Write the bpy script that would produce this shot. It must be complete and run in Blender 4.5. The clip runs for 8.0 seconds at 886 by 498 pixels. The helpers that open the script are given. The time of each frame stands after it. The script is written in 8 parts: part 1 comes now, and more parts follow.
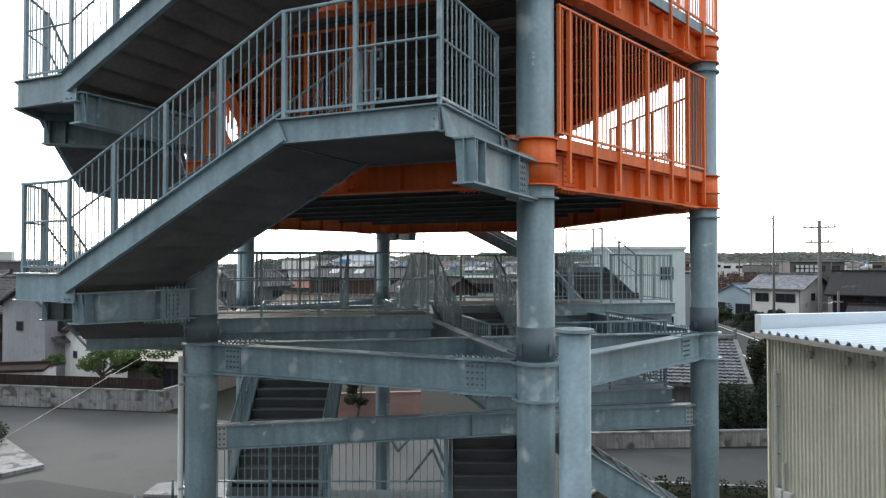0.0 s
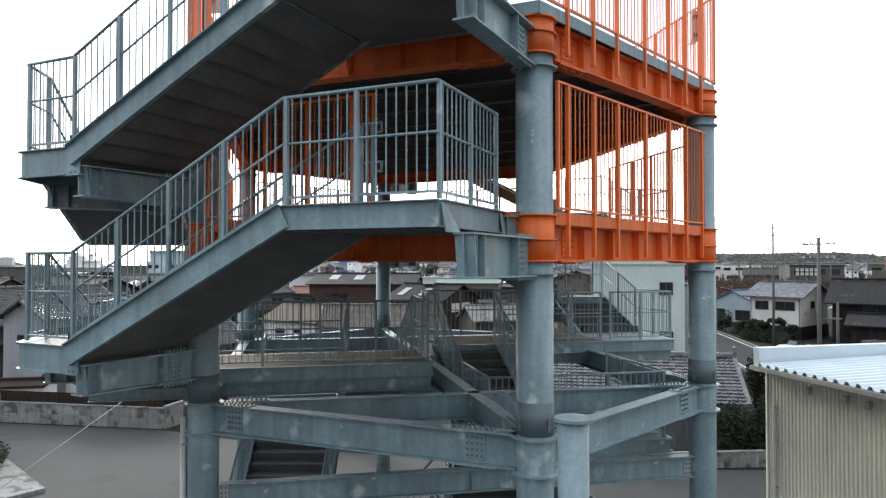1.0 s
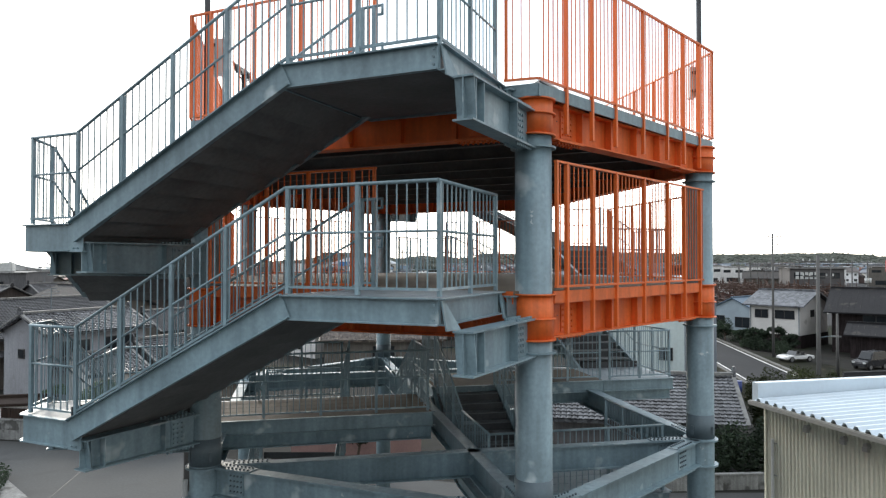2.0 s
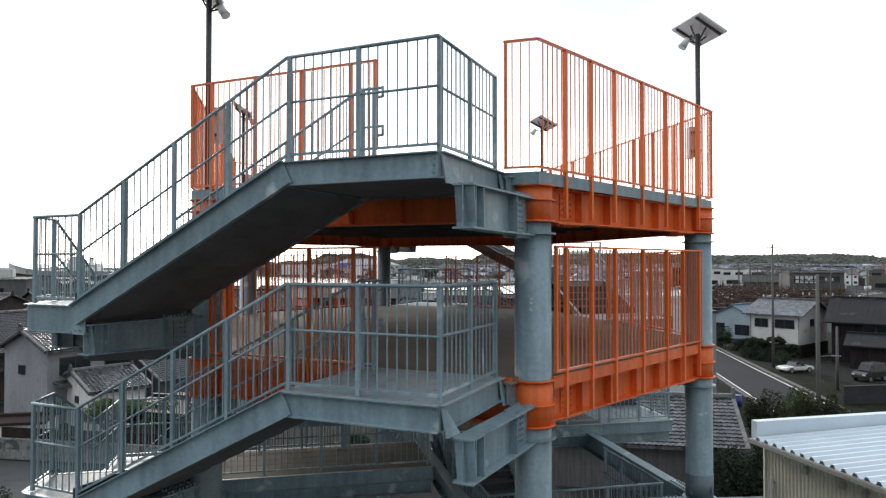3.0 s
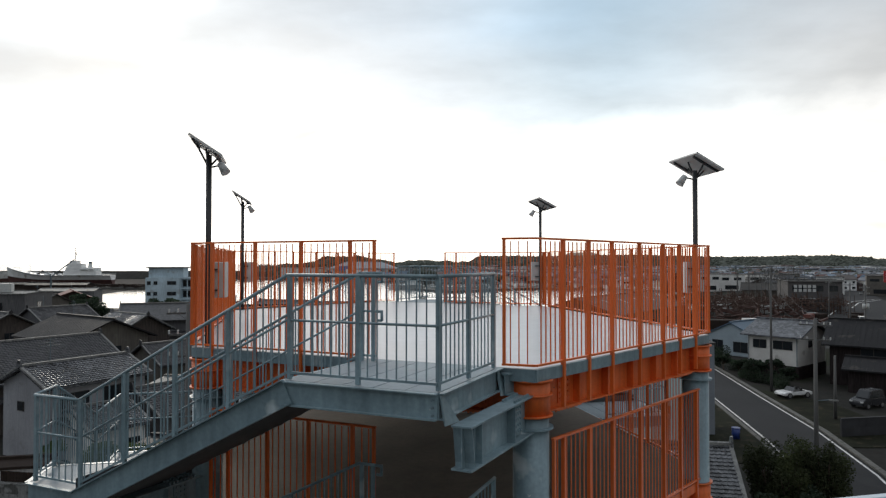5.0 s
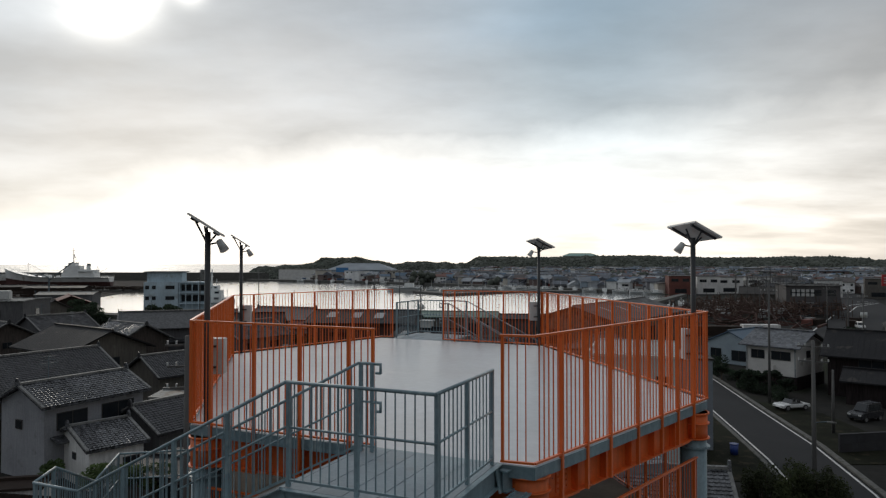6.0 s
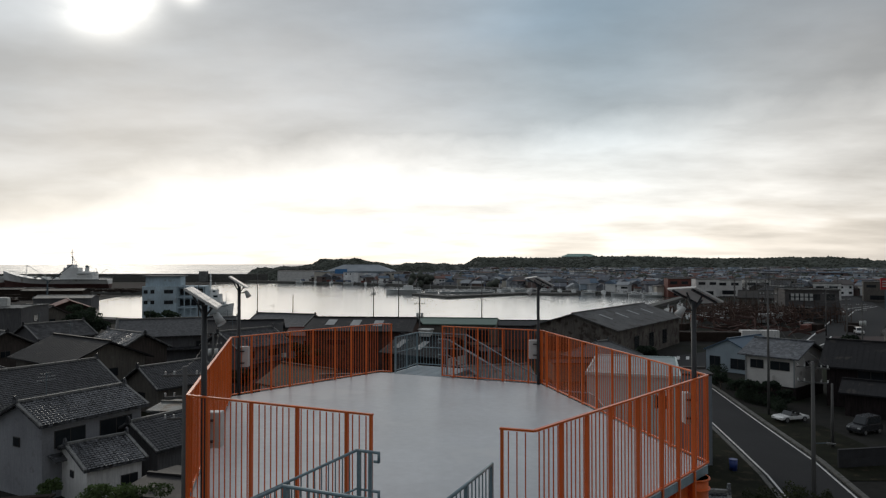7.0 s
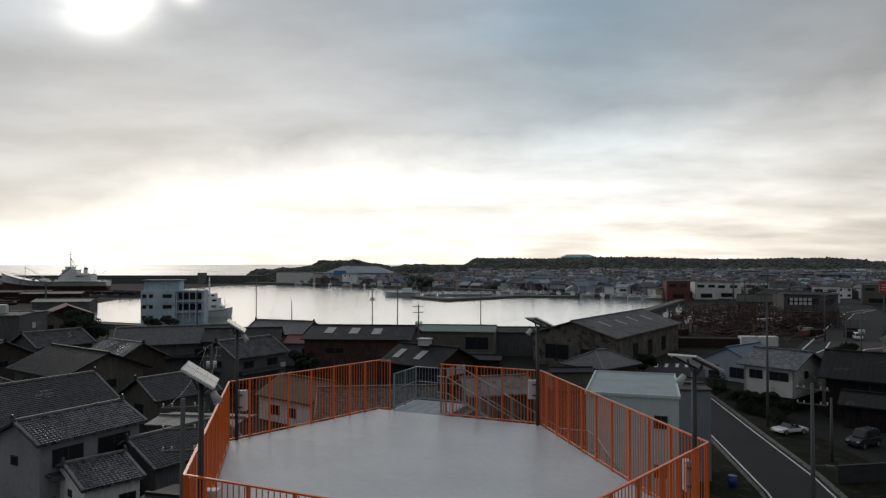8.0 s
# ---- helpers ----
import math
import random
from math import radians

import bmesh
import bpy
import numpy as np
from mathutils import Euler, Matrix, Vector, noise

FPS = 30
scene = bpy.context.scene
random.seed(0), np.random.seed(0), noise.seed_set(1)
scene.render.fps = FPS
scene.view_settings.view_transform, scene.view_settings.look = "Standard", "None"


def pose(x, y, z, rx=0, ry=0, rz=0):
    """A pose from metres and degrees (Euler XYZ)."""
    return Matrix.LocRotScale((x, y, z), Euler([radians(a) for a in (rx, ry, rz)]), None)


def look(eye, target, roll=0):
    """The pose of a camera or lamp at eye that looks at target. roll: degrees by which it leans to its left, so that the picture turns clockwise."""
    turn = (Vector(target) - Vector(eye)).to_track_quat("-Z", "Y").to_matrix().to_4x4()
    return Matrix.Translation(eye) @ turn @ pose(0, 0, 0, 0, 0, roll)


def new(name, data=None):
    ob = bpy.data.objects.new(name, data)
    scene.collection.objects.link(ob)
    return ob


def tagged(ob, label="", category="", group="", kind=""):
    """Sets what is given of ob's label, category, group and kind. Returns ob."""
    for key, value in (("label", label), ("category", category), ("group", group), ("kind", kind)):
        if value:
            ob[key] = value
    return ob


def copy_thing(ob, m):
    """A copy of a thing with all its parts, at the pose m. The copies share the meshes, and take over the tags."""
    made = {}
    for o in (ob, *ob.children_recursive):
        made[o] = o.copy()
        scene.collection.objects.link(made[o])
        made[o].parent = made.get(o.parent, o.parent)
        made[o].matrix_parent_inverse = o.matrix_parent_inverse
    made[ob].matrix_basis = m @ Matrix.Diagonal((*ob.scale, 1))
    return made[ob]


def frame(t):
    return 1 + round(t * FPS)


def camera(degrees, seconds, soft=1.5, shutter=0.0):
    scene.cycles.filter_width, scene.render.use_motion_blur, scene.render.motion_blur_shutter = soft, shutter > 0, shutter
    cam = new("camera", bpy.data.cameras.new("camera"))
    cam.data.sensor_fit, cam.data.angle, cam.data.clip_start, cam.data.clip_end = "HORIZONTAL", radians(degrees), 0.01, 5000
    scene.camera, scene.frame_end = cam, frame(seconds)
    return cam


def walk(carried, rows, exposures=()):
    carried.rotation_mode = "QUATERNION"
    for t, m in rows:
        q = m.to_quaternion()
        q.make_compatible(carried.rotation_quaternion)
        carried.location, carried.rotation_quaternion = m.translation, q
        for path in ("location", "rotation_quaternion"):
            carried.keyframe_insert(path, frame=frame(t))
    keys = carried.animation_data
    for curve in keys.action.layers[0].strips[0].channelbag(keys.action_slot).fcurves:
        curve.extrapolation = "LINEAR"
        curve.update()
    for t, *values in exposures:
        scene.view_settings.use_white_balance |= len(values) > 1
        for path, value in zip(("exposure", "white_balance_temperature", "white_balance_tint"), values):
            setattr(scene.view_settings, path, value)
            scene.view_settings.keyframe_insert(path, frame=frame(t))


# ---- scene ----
cam = camera(65.5, 8.0, soft=1.3)
# seconds, y, height, yaw: a drone that climbs straight up, looking a little above the level
PATH = [
    (0.0, 0.35, 8.61, 0.0), (0.5, 0.30, 9.12, 0.0), (1.0, 0.24, 9.62, 0.0), (1.5, 0.18, 10.144, 0.0),
    (3.0, 0.06, 11.873, 0.0), (3.5, 0.03, 12.503, 0.0), (4.0, 0.01, 13.184, -0.02), (4.5, -0.02, 13.875, -0.05),
    (6.0, -0.10, 15.899, -0.22), (6.5, -0.08, 16.531, -0.26), (7.0, -0.02, 17.164, -0.31),
    (7.5, 0.03, 17.828, -0.36), (8.0, 0.05, 18.49, -0.40),
]
EXPOSURES = [(0.0, 1.05), (1.5, 1.06), (3.0, 0.65), (3.5, 0.45), (4.0, 0.23), (4.5, 0.0), (6.0, -0.92), (8.0, -1.15)]
walk(cam, [(t, pose(0.02, y, z, 91.07, 0, yaw)) for t, y, z, yaw in PATH], EXPOSURES)

# ---- world and sun ----
SUN_AZ, SUN_EL = radians(-26.3), radians(20.3)
SUN_DIR = Vector((math.sin(SUN_AZ) * math.cos(SUN_EL), math.cos(SUN_AZ) * math.cos(SUN_EL), math.sin(SUN_EL)))


def build_world():
    w = bpy.data.worlds.new("overcast_sky")
    w.use_nodes = True
    scene.world = w
    n, l = w.node_tree.nodes, w.node_tree.links
    n.clear()

    def node(kind, **kw):
        o = n.new(kind)
        for k, v in kw.items():
            setattr(o, k, v)
        return o

    def put(sock, v):
        if isinstance(v, bpy.types.NodeSocket):
            l.new(v, sock)
        else:
            sock.default_value = v

    def m(op, a, b=0.0):
        o = node("ShaderNodeMath", operation=op)
        put(o.inputs[0], a)
        put(o.inputs[1], b)
        return o.outputs[0]

    tc = node("ShaderNodeTexCoord")
    sep = node("ShaderNodeSeparateXYZ")
    l.new(tc.outputs["Generated"], sep.inputs[0])
    x, y, z = sep.outputs
    el = m("MAXIMUM", z, 0.0)
    # a cloud sheet seen in perspective
    den = m("ADD", el, 0.13)
    comb = node("ShaderNodeCombineXYZ")
    put(comb.inputs[0], m("DIVIDE", x, den))
    put(comb.inputs[1], m("MULTIPLY", m("DIVIDE", y, den), 1.25))
    comb.inputs[2].default_value = 3.1
    nz = node("ShaderNodeTexNoise")
    l.new(comb.outputs[0], nz.inputs["Vector"])
    nz.inputs["Scale"].default_value = 1.25
    nz.inputs["Detail"].default_value = 7
    nz.inputs["Roughness"].default_value = 0.52
    cl = node("ShaderNodeMapRange")
    put(cl.inputs[0], nz.outputs[0])
    for i, v in enumerate((0.32, 0.68, 0.78, 1.2)):
        cl.inputs[i + 1].default_value = v
    ramp = node("ShaderNodeValToRGB")
    # torn low edge of the sheet: a streaky second noise
    streak = node("ShaderNodeCombineXYZ")
    put(streak.inputs[0], m("MULTIPLY", x, 4.6))
    put(streak.inputs[1], m("MULTIPLY", y, 1.2))
    put(streak.inputs[2], m("MULTIPLY", z, 8.0))
    n2 = node("ShaderNodeTexNoise")
    l.new(streak.outputs[0], n2.inputs["Vector"])
    n2.inputs["Scale"].default_value, n2.inputs["Detail"].default_value, n2.inputs["Roughness"].default_value = 1.5, 7, 0.52
    torn = m("ADD", m("MULTIPLY", m("SUBTRACT", nz.outputs[0], 0.5), 0.12), m("MULTIPLY", m("SUBTRACT", n2.outputs[0], 0.5), 0.11))
    # the sheet hangs lower towards the sun's side
    sag = m("MULTIPLY", m("MAXIMUM", m("SUBTRACT", -0.26, x), 0.0), 0.24)
    put(ramp.inputs[0], m("ADD", m("ADD", m("SUBTRACT", el, m("MULTIPLY", x, 0.075)), sag), torn))
    cr = ramp.color_ramp
    stops = [(0.0, (0.96, 0.88, 0.78)), (0.05, (1.0, 0.95, 0.88)), (0.13, (0.98, 0.955, 0.91)), (0.185, (0.56, 0.555, 0.54)),
             (0.25, (0.50, 0.505, 0.505)), (0.34, (0.40, 0.43, 0.455)), (0.42, (0.41, 0.45, 0.485)), (0.6, (0.56, 0.60, 0.65)), (1.0, (0.60, 0.64, 0.68))]
    while len(cr.elements) < len(stops):
        cr.elements.new(0.5)
    for e, (p, c) in zip(cr.elements, stops):
        e.position, e.color = p, (*c, 1)
    dot = node("ShaderNodeVectorMath", operation="DOT_PRODUCT")
    l.new(tc.outputs["Generated"], dot.inputs[0])
    dot.inputs[1].default_value = SUN_DIR
    d = m("MAXIMUM", dot.outputs["Value"], 0.0)
    rag = node("ShaderNodeMapRange")
    put(rag.inputs[0], n2.outputs[0])
    for i, v in enumerate((0.38, 0.6, 0.35, 1.5)):
        rag.inputs[i + 1].default_value = v
    glow = m("ADD", m("MULTIPLY", m("MULTIPLY", m("POWER", d, 1250.0), 8.0), rag.outputs[0]), m("MULTIPLY", m("POWER", d, 60.0), 0.10))
    # a second gap in the cloud beside the sun
    gap = node("ShaderNodeVectorMath", operation="DOT_PRODUCT")
    l.new(tc.outputs["Generated"], gap.inputs[0])
    gap.inputs[1].default_value = Vector((math.sin(radians(-20.2)), math.cos(radians(-20.2)), math.tan(radians(20.6)))).normalized()
    glow = m("ADD", glow, m("MULTIPLY", m("POWER", m("MAXIMUM", gap.outputs["Value"], 0.0), 6500.0), 2.2))
    mul = node("ShaderNodeMix", data_type="RGBA", blend_type="MULTIPLY")
    mul.inputs[0].default_value = 1.0
    l.new(ramp.outputs[0], mul.inputs[6])
    grey = node("ShaderNodeCombineXYZ")
    for i in range(3):
        put(grey.inputs[i], cl.outputs[0])
    l.new(grey.outputs[0], mul.inputs[7])
    # thinner, bluer cloud away from the sun
    thin = node("ShaderNodeVectorMath", operation="DOT_PRODUCT")
    l.new(tc.outputs["Generated"], thin.inputs[0])
    thin.inputs[1].default_value = Vector((math.sin(radians(13)), math.cos(radians(13)), math.tan(radians(20)))).normalized()
    blue = node("ShaderNodeMix", data_type="RGBA", blend_type="MULTIPLY")
    put(blue.inputs[0], m("MULTIPLY", m("POWER", m("MAXIMUM", thin.outputs["Value"], 0.0), 46.0), 0.95))
    l.new(mul.outputs[2], blue.inputs[6])
    blue.inputs[7].default_value = (0.62, 0.77, 0.88, 1)
    # the half of the sky before the sun is brighter
    front = node("ShaderNodeMapRange", interpolation_type="SMOOTHSTEP")
    put(front.inputs[0], m("ADD", m("MULTIPLY", y, 0.985), m("MULTIPLY", x, -0.55)))
    for i, v in enumerate((0.0, 0.95, 0.0, 1.0)):
        front.inputs[i + 1].default_value = v
    low = node("ShaderNodeMapRange", interpolation_type="SMOOTHSTEP")
    put(low.inputs[0], el)
    for i, v in enumerate((0.02, 0.17, 1.12, 1.0)):
        low.inputs[i + 1].default_value = v
    # away from the sun an overcast sky grows darker towards the horizon
    dome = node("ShaderNodeMapRange")
    put(dome.inputs[0], el)
    for i, v in enumerate((0.0, 0.8, 0.36, 1.32)):
        dome.inputs[i + 1].default_value = v
    gain = node("ShaderNodeVectorMath", operation="SCALE")
    l.new(blue.outputs[2], gain.inputs[0])
    # and before the sun it fades from the bright low band towards the zenith
    high = node("ShaderNodeMapRange", interpolation_type="SMOOTHSTEP")
    put(high.inputs[0], el)
    for i, v in enumerate((0.40, 0.85, 2.3, 1.2)):
        high.inputs[i + 1].default_value = v
    facing = m("MULTIPLY", m("MULTIPLY", low.outputs[0], high.outputs[0]), front.outputs[0])
    put(gain.inputs["Scale"], m("ADD", facing, m("MULTIPLY", dome.outputs[0], m("SUBTRACT", 1.0, front.outputs[0]))))
    add = node("ShaderNodeMix", data_type="RGBA", blend_type="ADD")
    add.inputs[0].default_value = 1.0
    l.new(gain.outputs[0], add.inputs[6])
    gl = node("ShaderNodeCombineXYZ")
    for i, k in enumerate((1.0, 0.95, 0.86)):
        put(gl.inputs[i], m("MULTIPLY", glow, k))
    l.new(gl.outputs[0], add.inputs[7])
    sky = node("ShaderNodeTexSky", sky_type="NISHITA", sun_disc=False, sun_elevation=SUN_EL, sun_rotation=SUN_AZ)
    b1, b2 = node("ShaderNodeBackground"), node("ShaderNodeBackground")
    l.new(add.outputs[2], b1.inputs[0])
    l.new(sky.outputs[0], b2.inputs[0])
    b1.inputs[1].default_value, b2.inputs[1].default_value = 1.0, 0.012
    both, out = node("ShaderNodeAddShader"), node("ShaderNodeOutputWorld")
    l.new(b1.outputs[0], both.inputs[0])
    l.new(b2.outputs[0], both.inputs[1])
    l.new(both.outputs[0], out.inputs[0])


build_world()
sun = new("sun", bpy.data.lights.new("sun", "SUN"))
sun.data.energy, sun.data.angle, sun.data.color = 0.9, radians(12), (1.0, 0.93, 0.82)
sun.matrix_basis = look(SUN_DIR * 100, (0, 0, 0))

# ---- materials ----
def mat(name, base, rough=0.6, metal=0.0, var=0.25, scale=2.0, fine=30.0, bump=0.15, dist=0.01, stain=None, stain_at=0.62, spread=0.0, coat=0.0, streak=0.0, cells=0.0):
    """A painted or raw surface: base colour varied at two scales, fine relief, and stains of a second colour."""
    mt = bpy.data.materials.new(name)
    mt.use_nodes = True
    n, l = mt.node_tree.nodes, mt.node_tree.links
    bsdf = n["Principled BSDF"]
    tc, own, shift = n.new("ShaderNodeTexCoord"), n.new("ShaderNodeObjectInfo"), n.new("ShaderNodeVectorMath")
    shift.operation = "MULTIPLY_ADD"
    l.new(own.outputs["Random"], shift.inputs[0])
    shift.inputs[1].default_value = (61.0, 37.0, 23.0)
    l.new(tc.outputs["Object"], shift.inputs[2])
    where = shift.outputs[0]
    big, small = n.new("ShaderNodeTexNoise"), n.new("ShaderNodeTexNoise")
    for o, s, dt in ((big, scale, 5), (small, fine, 4)):
        l.new(where, o.inputs["Vector"])
        o.inputs["Scale"].default_value, o.inputs["Detail"].default_value = s, dt
    mr = n.new("ShaderNodeMapRange")
    l.new(big.outputs[0], mr.inputs[0])
    for i, v in enumerate((0.25, 0.75, 1 - var, 1 + var)):
        mr.inputs[i + 1].default_value = v
    mr2 = n.new("ShaderNodeMapRange")
    l.new(small.outputs[0], mr2.inputs[0])
    for i, v in enumerate((0.25, 0.75, 1 - var * 0.5, 1 + var * 0.5)):
        mr2.inputs[i + 1].default_value = v
    pr = n.new("ShaderNodeMath")
    pr.operation = "MULTIPLY"
    l.new(mr.outputs[0], pr.inputs[0])
    l.new(mr2.outputs[0], pr.inputs[1])
    val = pr.outputs[0]
    if spread:
        oi = n.new("ShaderNodeObjectInfo")
        mr3 = n.new("ShaderNodeMapRange")
        l.new(oi.outputs["Random"], mr3.inputs[0])
        mr3.inputs[3].default_value, mr3.inputs[4].default_value = 1 - spread, 1 + spread
        p2 = n.new("ShaderNodeMath")
        p2.operation = "MULTIPLY"
        l.new(val, p2.inputs[0])
        l.new(mr3.outputs[0], p2.inputs[1])
        val = p2.outputs[0]
    sc = n.new("ShaderNodeVectorMath")
    sc.operation = "SCALE"
    sc.inputs[0].default_value = base
    l.new(val, sc.inputs["Scale"])
    col = sc.outputs[0]
    if stain:
        sn = n.new("ShaderNodeTexNoise")
        l.new(where, sn.inputs["Vector"])
        sn.inputs["Scale"].default_value, sn.inputs["Detail"].default_value = scale * 1.7, 3
        rg = n.new("ShaderNodeMapRange")
        l.new(sn.outputs[0], rg.inputs[0])
        rg.inputs[1].default_value, rg.inputs[2].default_value = stain_at, stain_at + 0.09
        mx = n.new("ShaderNodeMix")
        mx.data_type = "RGBA"
        l.new(rg.outputs[0], mx.inputs[0])
        l.new(col, mx.inputs[6])
        mx.inputs[7].default_value = (*stain, 1)
        col = mx.outputs[2]
    if streak:
        mp = n.new("ShaderNodeMapping")
        mp.inputs["Scale"].default_value = (5.0, 5.0, 0.45)
        l.new(tc.outputs["Object"], mp.inputs[0])
        st = n.new("ShaderNodeTexNoise")
        st.inputs["Scale"].default_value, st.inputs["Detail"].default_value = 1.6, 5
        l.new(mp.outputs[0], st.inputs["Vector"])
        sr = n.new("ShaderNodeMapRange")
        l.new(st.outputs[0], sr.inputs[0])
        for i, v in enumerate((0.35, 0.65, 1 - streak, 1 + streak)):
            sr.inputs[i + 1].default_value = v
        sm = n.new("ShaderNodeVectorMath")
        sm.operation = "SCALE"
        l.new(col, sm.inputs[0])
        l.new(sr.outputs[0], sm.inputs["Scale"])
        col = sm.outputs[0]
    l.new(col, bsdf.inputs["Base Color"])
    bsdf.inputs["Metallic"].default_value = metal
    rr = n.new("ShaderNodeMapRange")
    l.new(big.outputs[0], rr.inputs[0])
    rr.inputs[3].default_value, rr.inputs[4].default_value = max(rough - 0.1, 0.02), min(rough + 0.12, 1)
    l.new(rr.outputs[0], bsdf.inputs["Roughness"])
    if cells:
        vo, sp_ = n.new("ShaderNodeTexVoronoi"), n.new("ShaderNodeSeparateColor")
        l.new(tc.outputs["Object"], vo.inputs["Vector"])
        vo.inputs["Scale"].default_value = cells
        l.new(vo.outputs["Color"], sp_.inputs[0])
        cr = n.new("ShaderNodeMapRange")
        l.new(sp_.outputs[0], cr.inputs[0])
        cr.inputs[3].default_value, cr.inputs[4].default_value = 0.45, 1.65
        cm = n.new("ShaderNodeVectorMath")
        cm.operation = "SCALE"
        l.new(col, cm.inputs[0])
        l.new(cr.outputs[0], cm.inputs["Scale"])
        l.new(cm.outputs[0], bsdf.inputs["Base Color"])
    if coat:
        bsdf.inputs["Coat Weight"].default_value = coat
    if bump:
        bp = n.new("ShaderNodeBump")
        bp.inputs["Strength"].default_value, bp.inputs["Distance"].default_value = bump, dist
        l.new(small.outputs[0], bp.inputs["Height"])
        l.new(bp.outputs[0], bsdf.inputs["Normal"])
    return mt


def ribbed(mt, axis, pitch, depth=0.02, strength=0.6, both=False):
    """Adds a wave of the given pitch to a material's relief, as of tiles or folded sheet."""
    n, l = mt.node_tree.nodes, mt.node_tree.links
    bsdf = n["Principled BSDF"]
    tc = n.new("ShaderNodeTexCoord")
    last = None
    for a in ("X", "Y", "Z") if both else (axis,):
        if both and a == axis:
            continue
        wv = n.new("ShaderNodeTexWave")
        wv.bands_direction = a
        wv.inputs["Scale"].default_value = 0.314 / pitch
        l.new(tc.outputs["Object"], wv.inputs["Vector"])
        b = n.new("ShaderNodeBump")
        b.inputs["Strength"].default_value, b.inputs["Distance"].default_value = strength, depth
        l.new(wv.outputs["Fac"], b.inputs["Height"])
        if last:
            l.new(last, b.inputs["Normal"])
        last = b.outputs[0]
    l.new(last, bsdf.inputs["Normal"])
    return mt


STEEL = mat("blue_grey_steel_paint", (0.198, 0.278, 0.312), 0.4, 0.0, 0.26, 1.1, 18, 0.12, 0.004, (0.44, 0.51, 0.53), 0.632, streak=0.12)
def scuffed(mt, colour, scale, at):
    """Small sharp-edged scuffs of a second colour."""
    n, l = mt.node_tree.nodes, mt.node_tree.links
    bsdf = n["Principled BSDF"]
    before = bsdf.inputs["Base Color"].links[0].from_socket
    tc, nz, rg, mx = n.new("ShaderNodeTexCoord"), n.new("ShaderNodeTexNoise"), n.new("ShaderNodeMapRange"), n.new("ShaderNodeMix")
    l.new(tc.outputs["Object"], nz.inputs["Vector"])
    nz.inputs["Scale"].default_value, nz.inputs["Detail"].default_value, nz.inputs["Roughness"].default_value = scale, 6, 0.65
    l.new(nz.outputs[0], rg.inputs[0])
    rg.inputs[1].default_value, rg.inputs[2].default_value = at, at + 0.012
    mx.data_type = "RGBA"
    l.new(rg.outputs[0], mx.inputs[0])
    l.new(before, mx.inputs[6])
    mx.inputs[7].default_value = (*colour, 1)
    l.new(mx.outputs[2], bsdf.inputs["Base Color"])


scuffed(STEEL, (0.42, 0.47, 0.48), 2.3, 0.675)
STEEL_D = mat("darker_steel_paint", (0.10, 0.135, 0.155), 0.5, 0.0, 0.16, 1.5, 25, 0.1, 0.004)
# steel for undersides: the shade below decks and stairs is in its colour
UNDER = mat("shade_toned_underside_steel", (0.135, 0.132, 0.13), 0.75, 0.0, 0.3, 1.2, 15, 0.2, 0.005)
# darker than the treads: shade on the risers is put into the colour
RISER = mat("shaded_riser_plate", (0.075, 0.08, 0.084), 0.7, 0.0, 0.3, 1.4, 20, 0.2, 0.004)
TREAD = mat("dusty_tread_plate", (0.18, 0.195, 0.20), 0.65, 0.0, 0.3, 1.5, 40, 0.25, 0.004)
ORANGE = mat("orange_paint", (0.75, 0.152, 0.03), 0.32, 0.0, 0.12, 1.2, 25, 0.08, 0.003, spread=0.06, streak=0.08)
ORANGE_D = mat("orange_paint_on_beams", (0.70, 0.136, 0.024), 0.5, 0.0, 0.16, 1.0, 20, 0.1, 0.003, streak=0.12)
BOLT = mat("galvanised_bolt", (0.45, 0.47, 0.48), 0.45, 0.7, 0.2, 8, 60, 0.1, 0.002)
ROOF_FLOOR = mat("light_grey_deck_coating", (0.47, 0.485, 0.50), 0.33, 0.0, 0.14, 0.35, 6, 0.03, 0.003, (0.52, 0.53, 0.535), 0.6)
FLOOR_L1 = mat("dusty_tan_deck", (0.165, 0.14, 0.11), 0.75, 0.0, 0.22, 0.7, 9, 0.15, 0.004)
LAMP_POLE = mat("dark_brown_grey_pole_paint", (0.04, 0.042, 0.045), 0.55, 0.0, 0.2, 2, 30, 0.05)
PANEL_WHITE = mat("solar_panel_back", (0.62, 0.62, 0.60), 0.4, 0.0, 0.1, 3, 30, 0.05)
PANEL_DARK = mat("solar_cells", (0.02, 0.025, 0.045), 0.15, 0.0, 0.2, 6, 40, 0.02)
BOX_WHITE = mat("pale_grey_box_paint", (0.52, 0.53, 0.52), 0.5, 0.0, 0.12, 3, 30, 0.05)
ASPHALT = mat("asphalt", (0.028, 0.028, 0.0295), 0.85, 0.0, 0.3, 0.16, 9, 0.3, 0.01, (0.030, 0.030, 0.031), 0.56)
YARD = mat("worn_yard_asphalt", (0.037, 0.039, 0.039), 0.85, 0.0, 0.4, 0.25, 9, 0.4, 0.01, (0.034, 0.035, 0.036), 0.56)
EARTH = mat("town_ground", (0.026, 0.0255, 0.0235), 0.95, 0.0, 0.35, 0.05, 1.5, 0.3, 0.02, (0.02, 0.023, 0.014), 0.55)
CONCRETE = mat("weathered_concrete", (0.20, 0.203, 0.198), 0.85, 0.0, 0.35, 0.8, 14, 0.3, 0.008, (0.075, 0.075, 0.07), 0.54, streak=0.2)
KERB = mat("grimy_kerb_concrete", (0.11, 0.108, 0.10), 0.9, 0.0, 0.35, 0.9, 12, 0.3, 0.01, (0.06, 0.06, 0.05), 0.55)
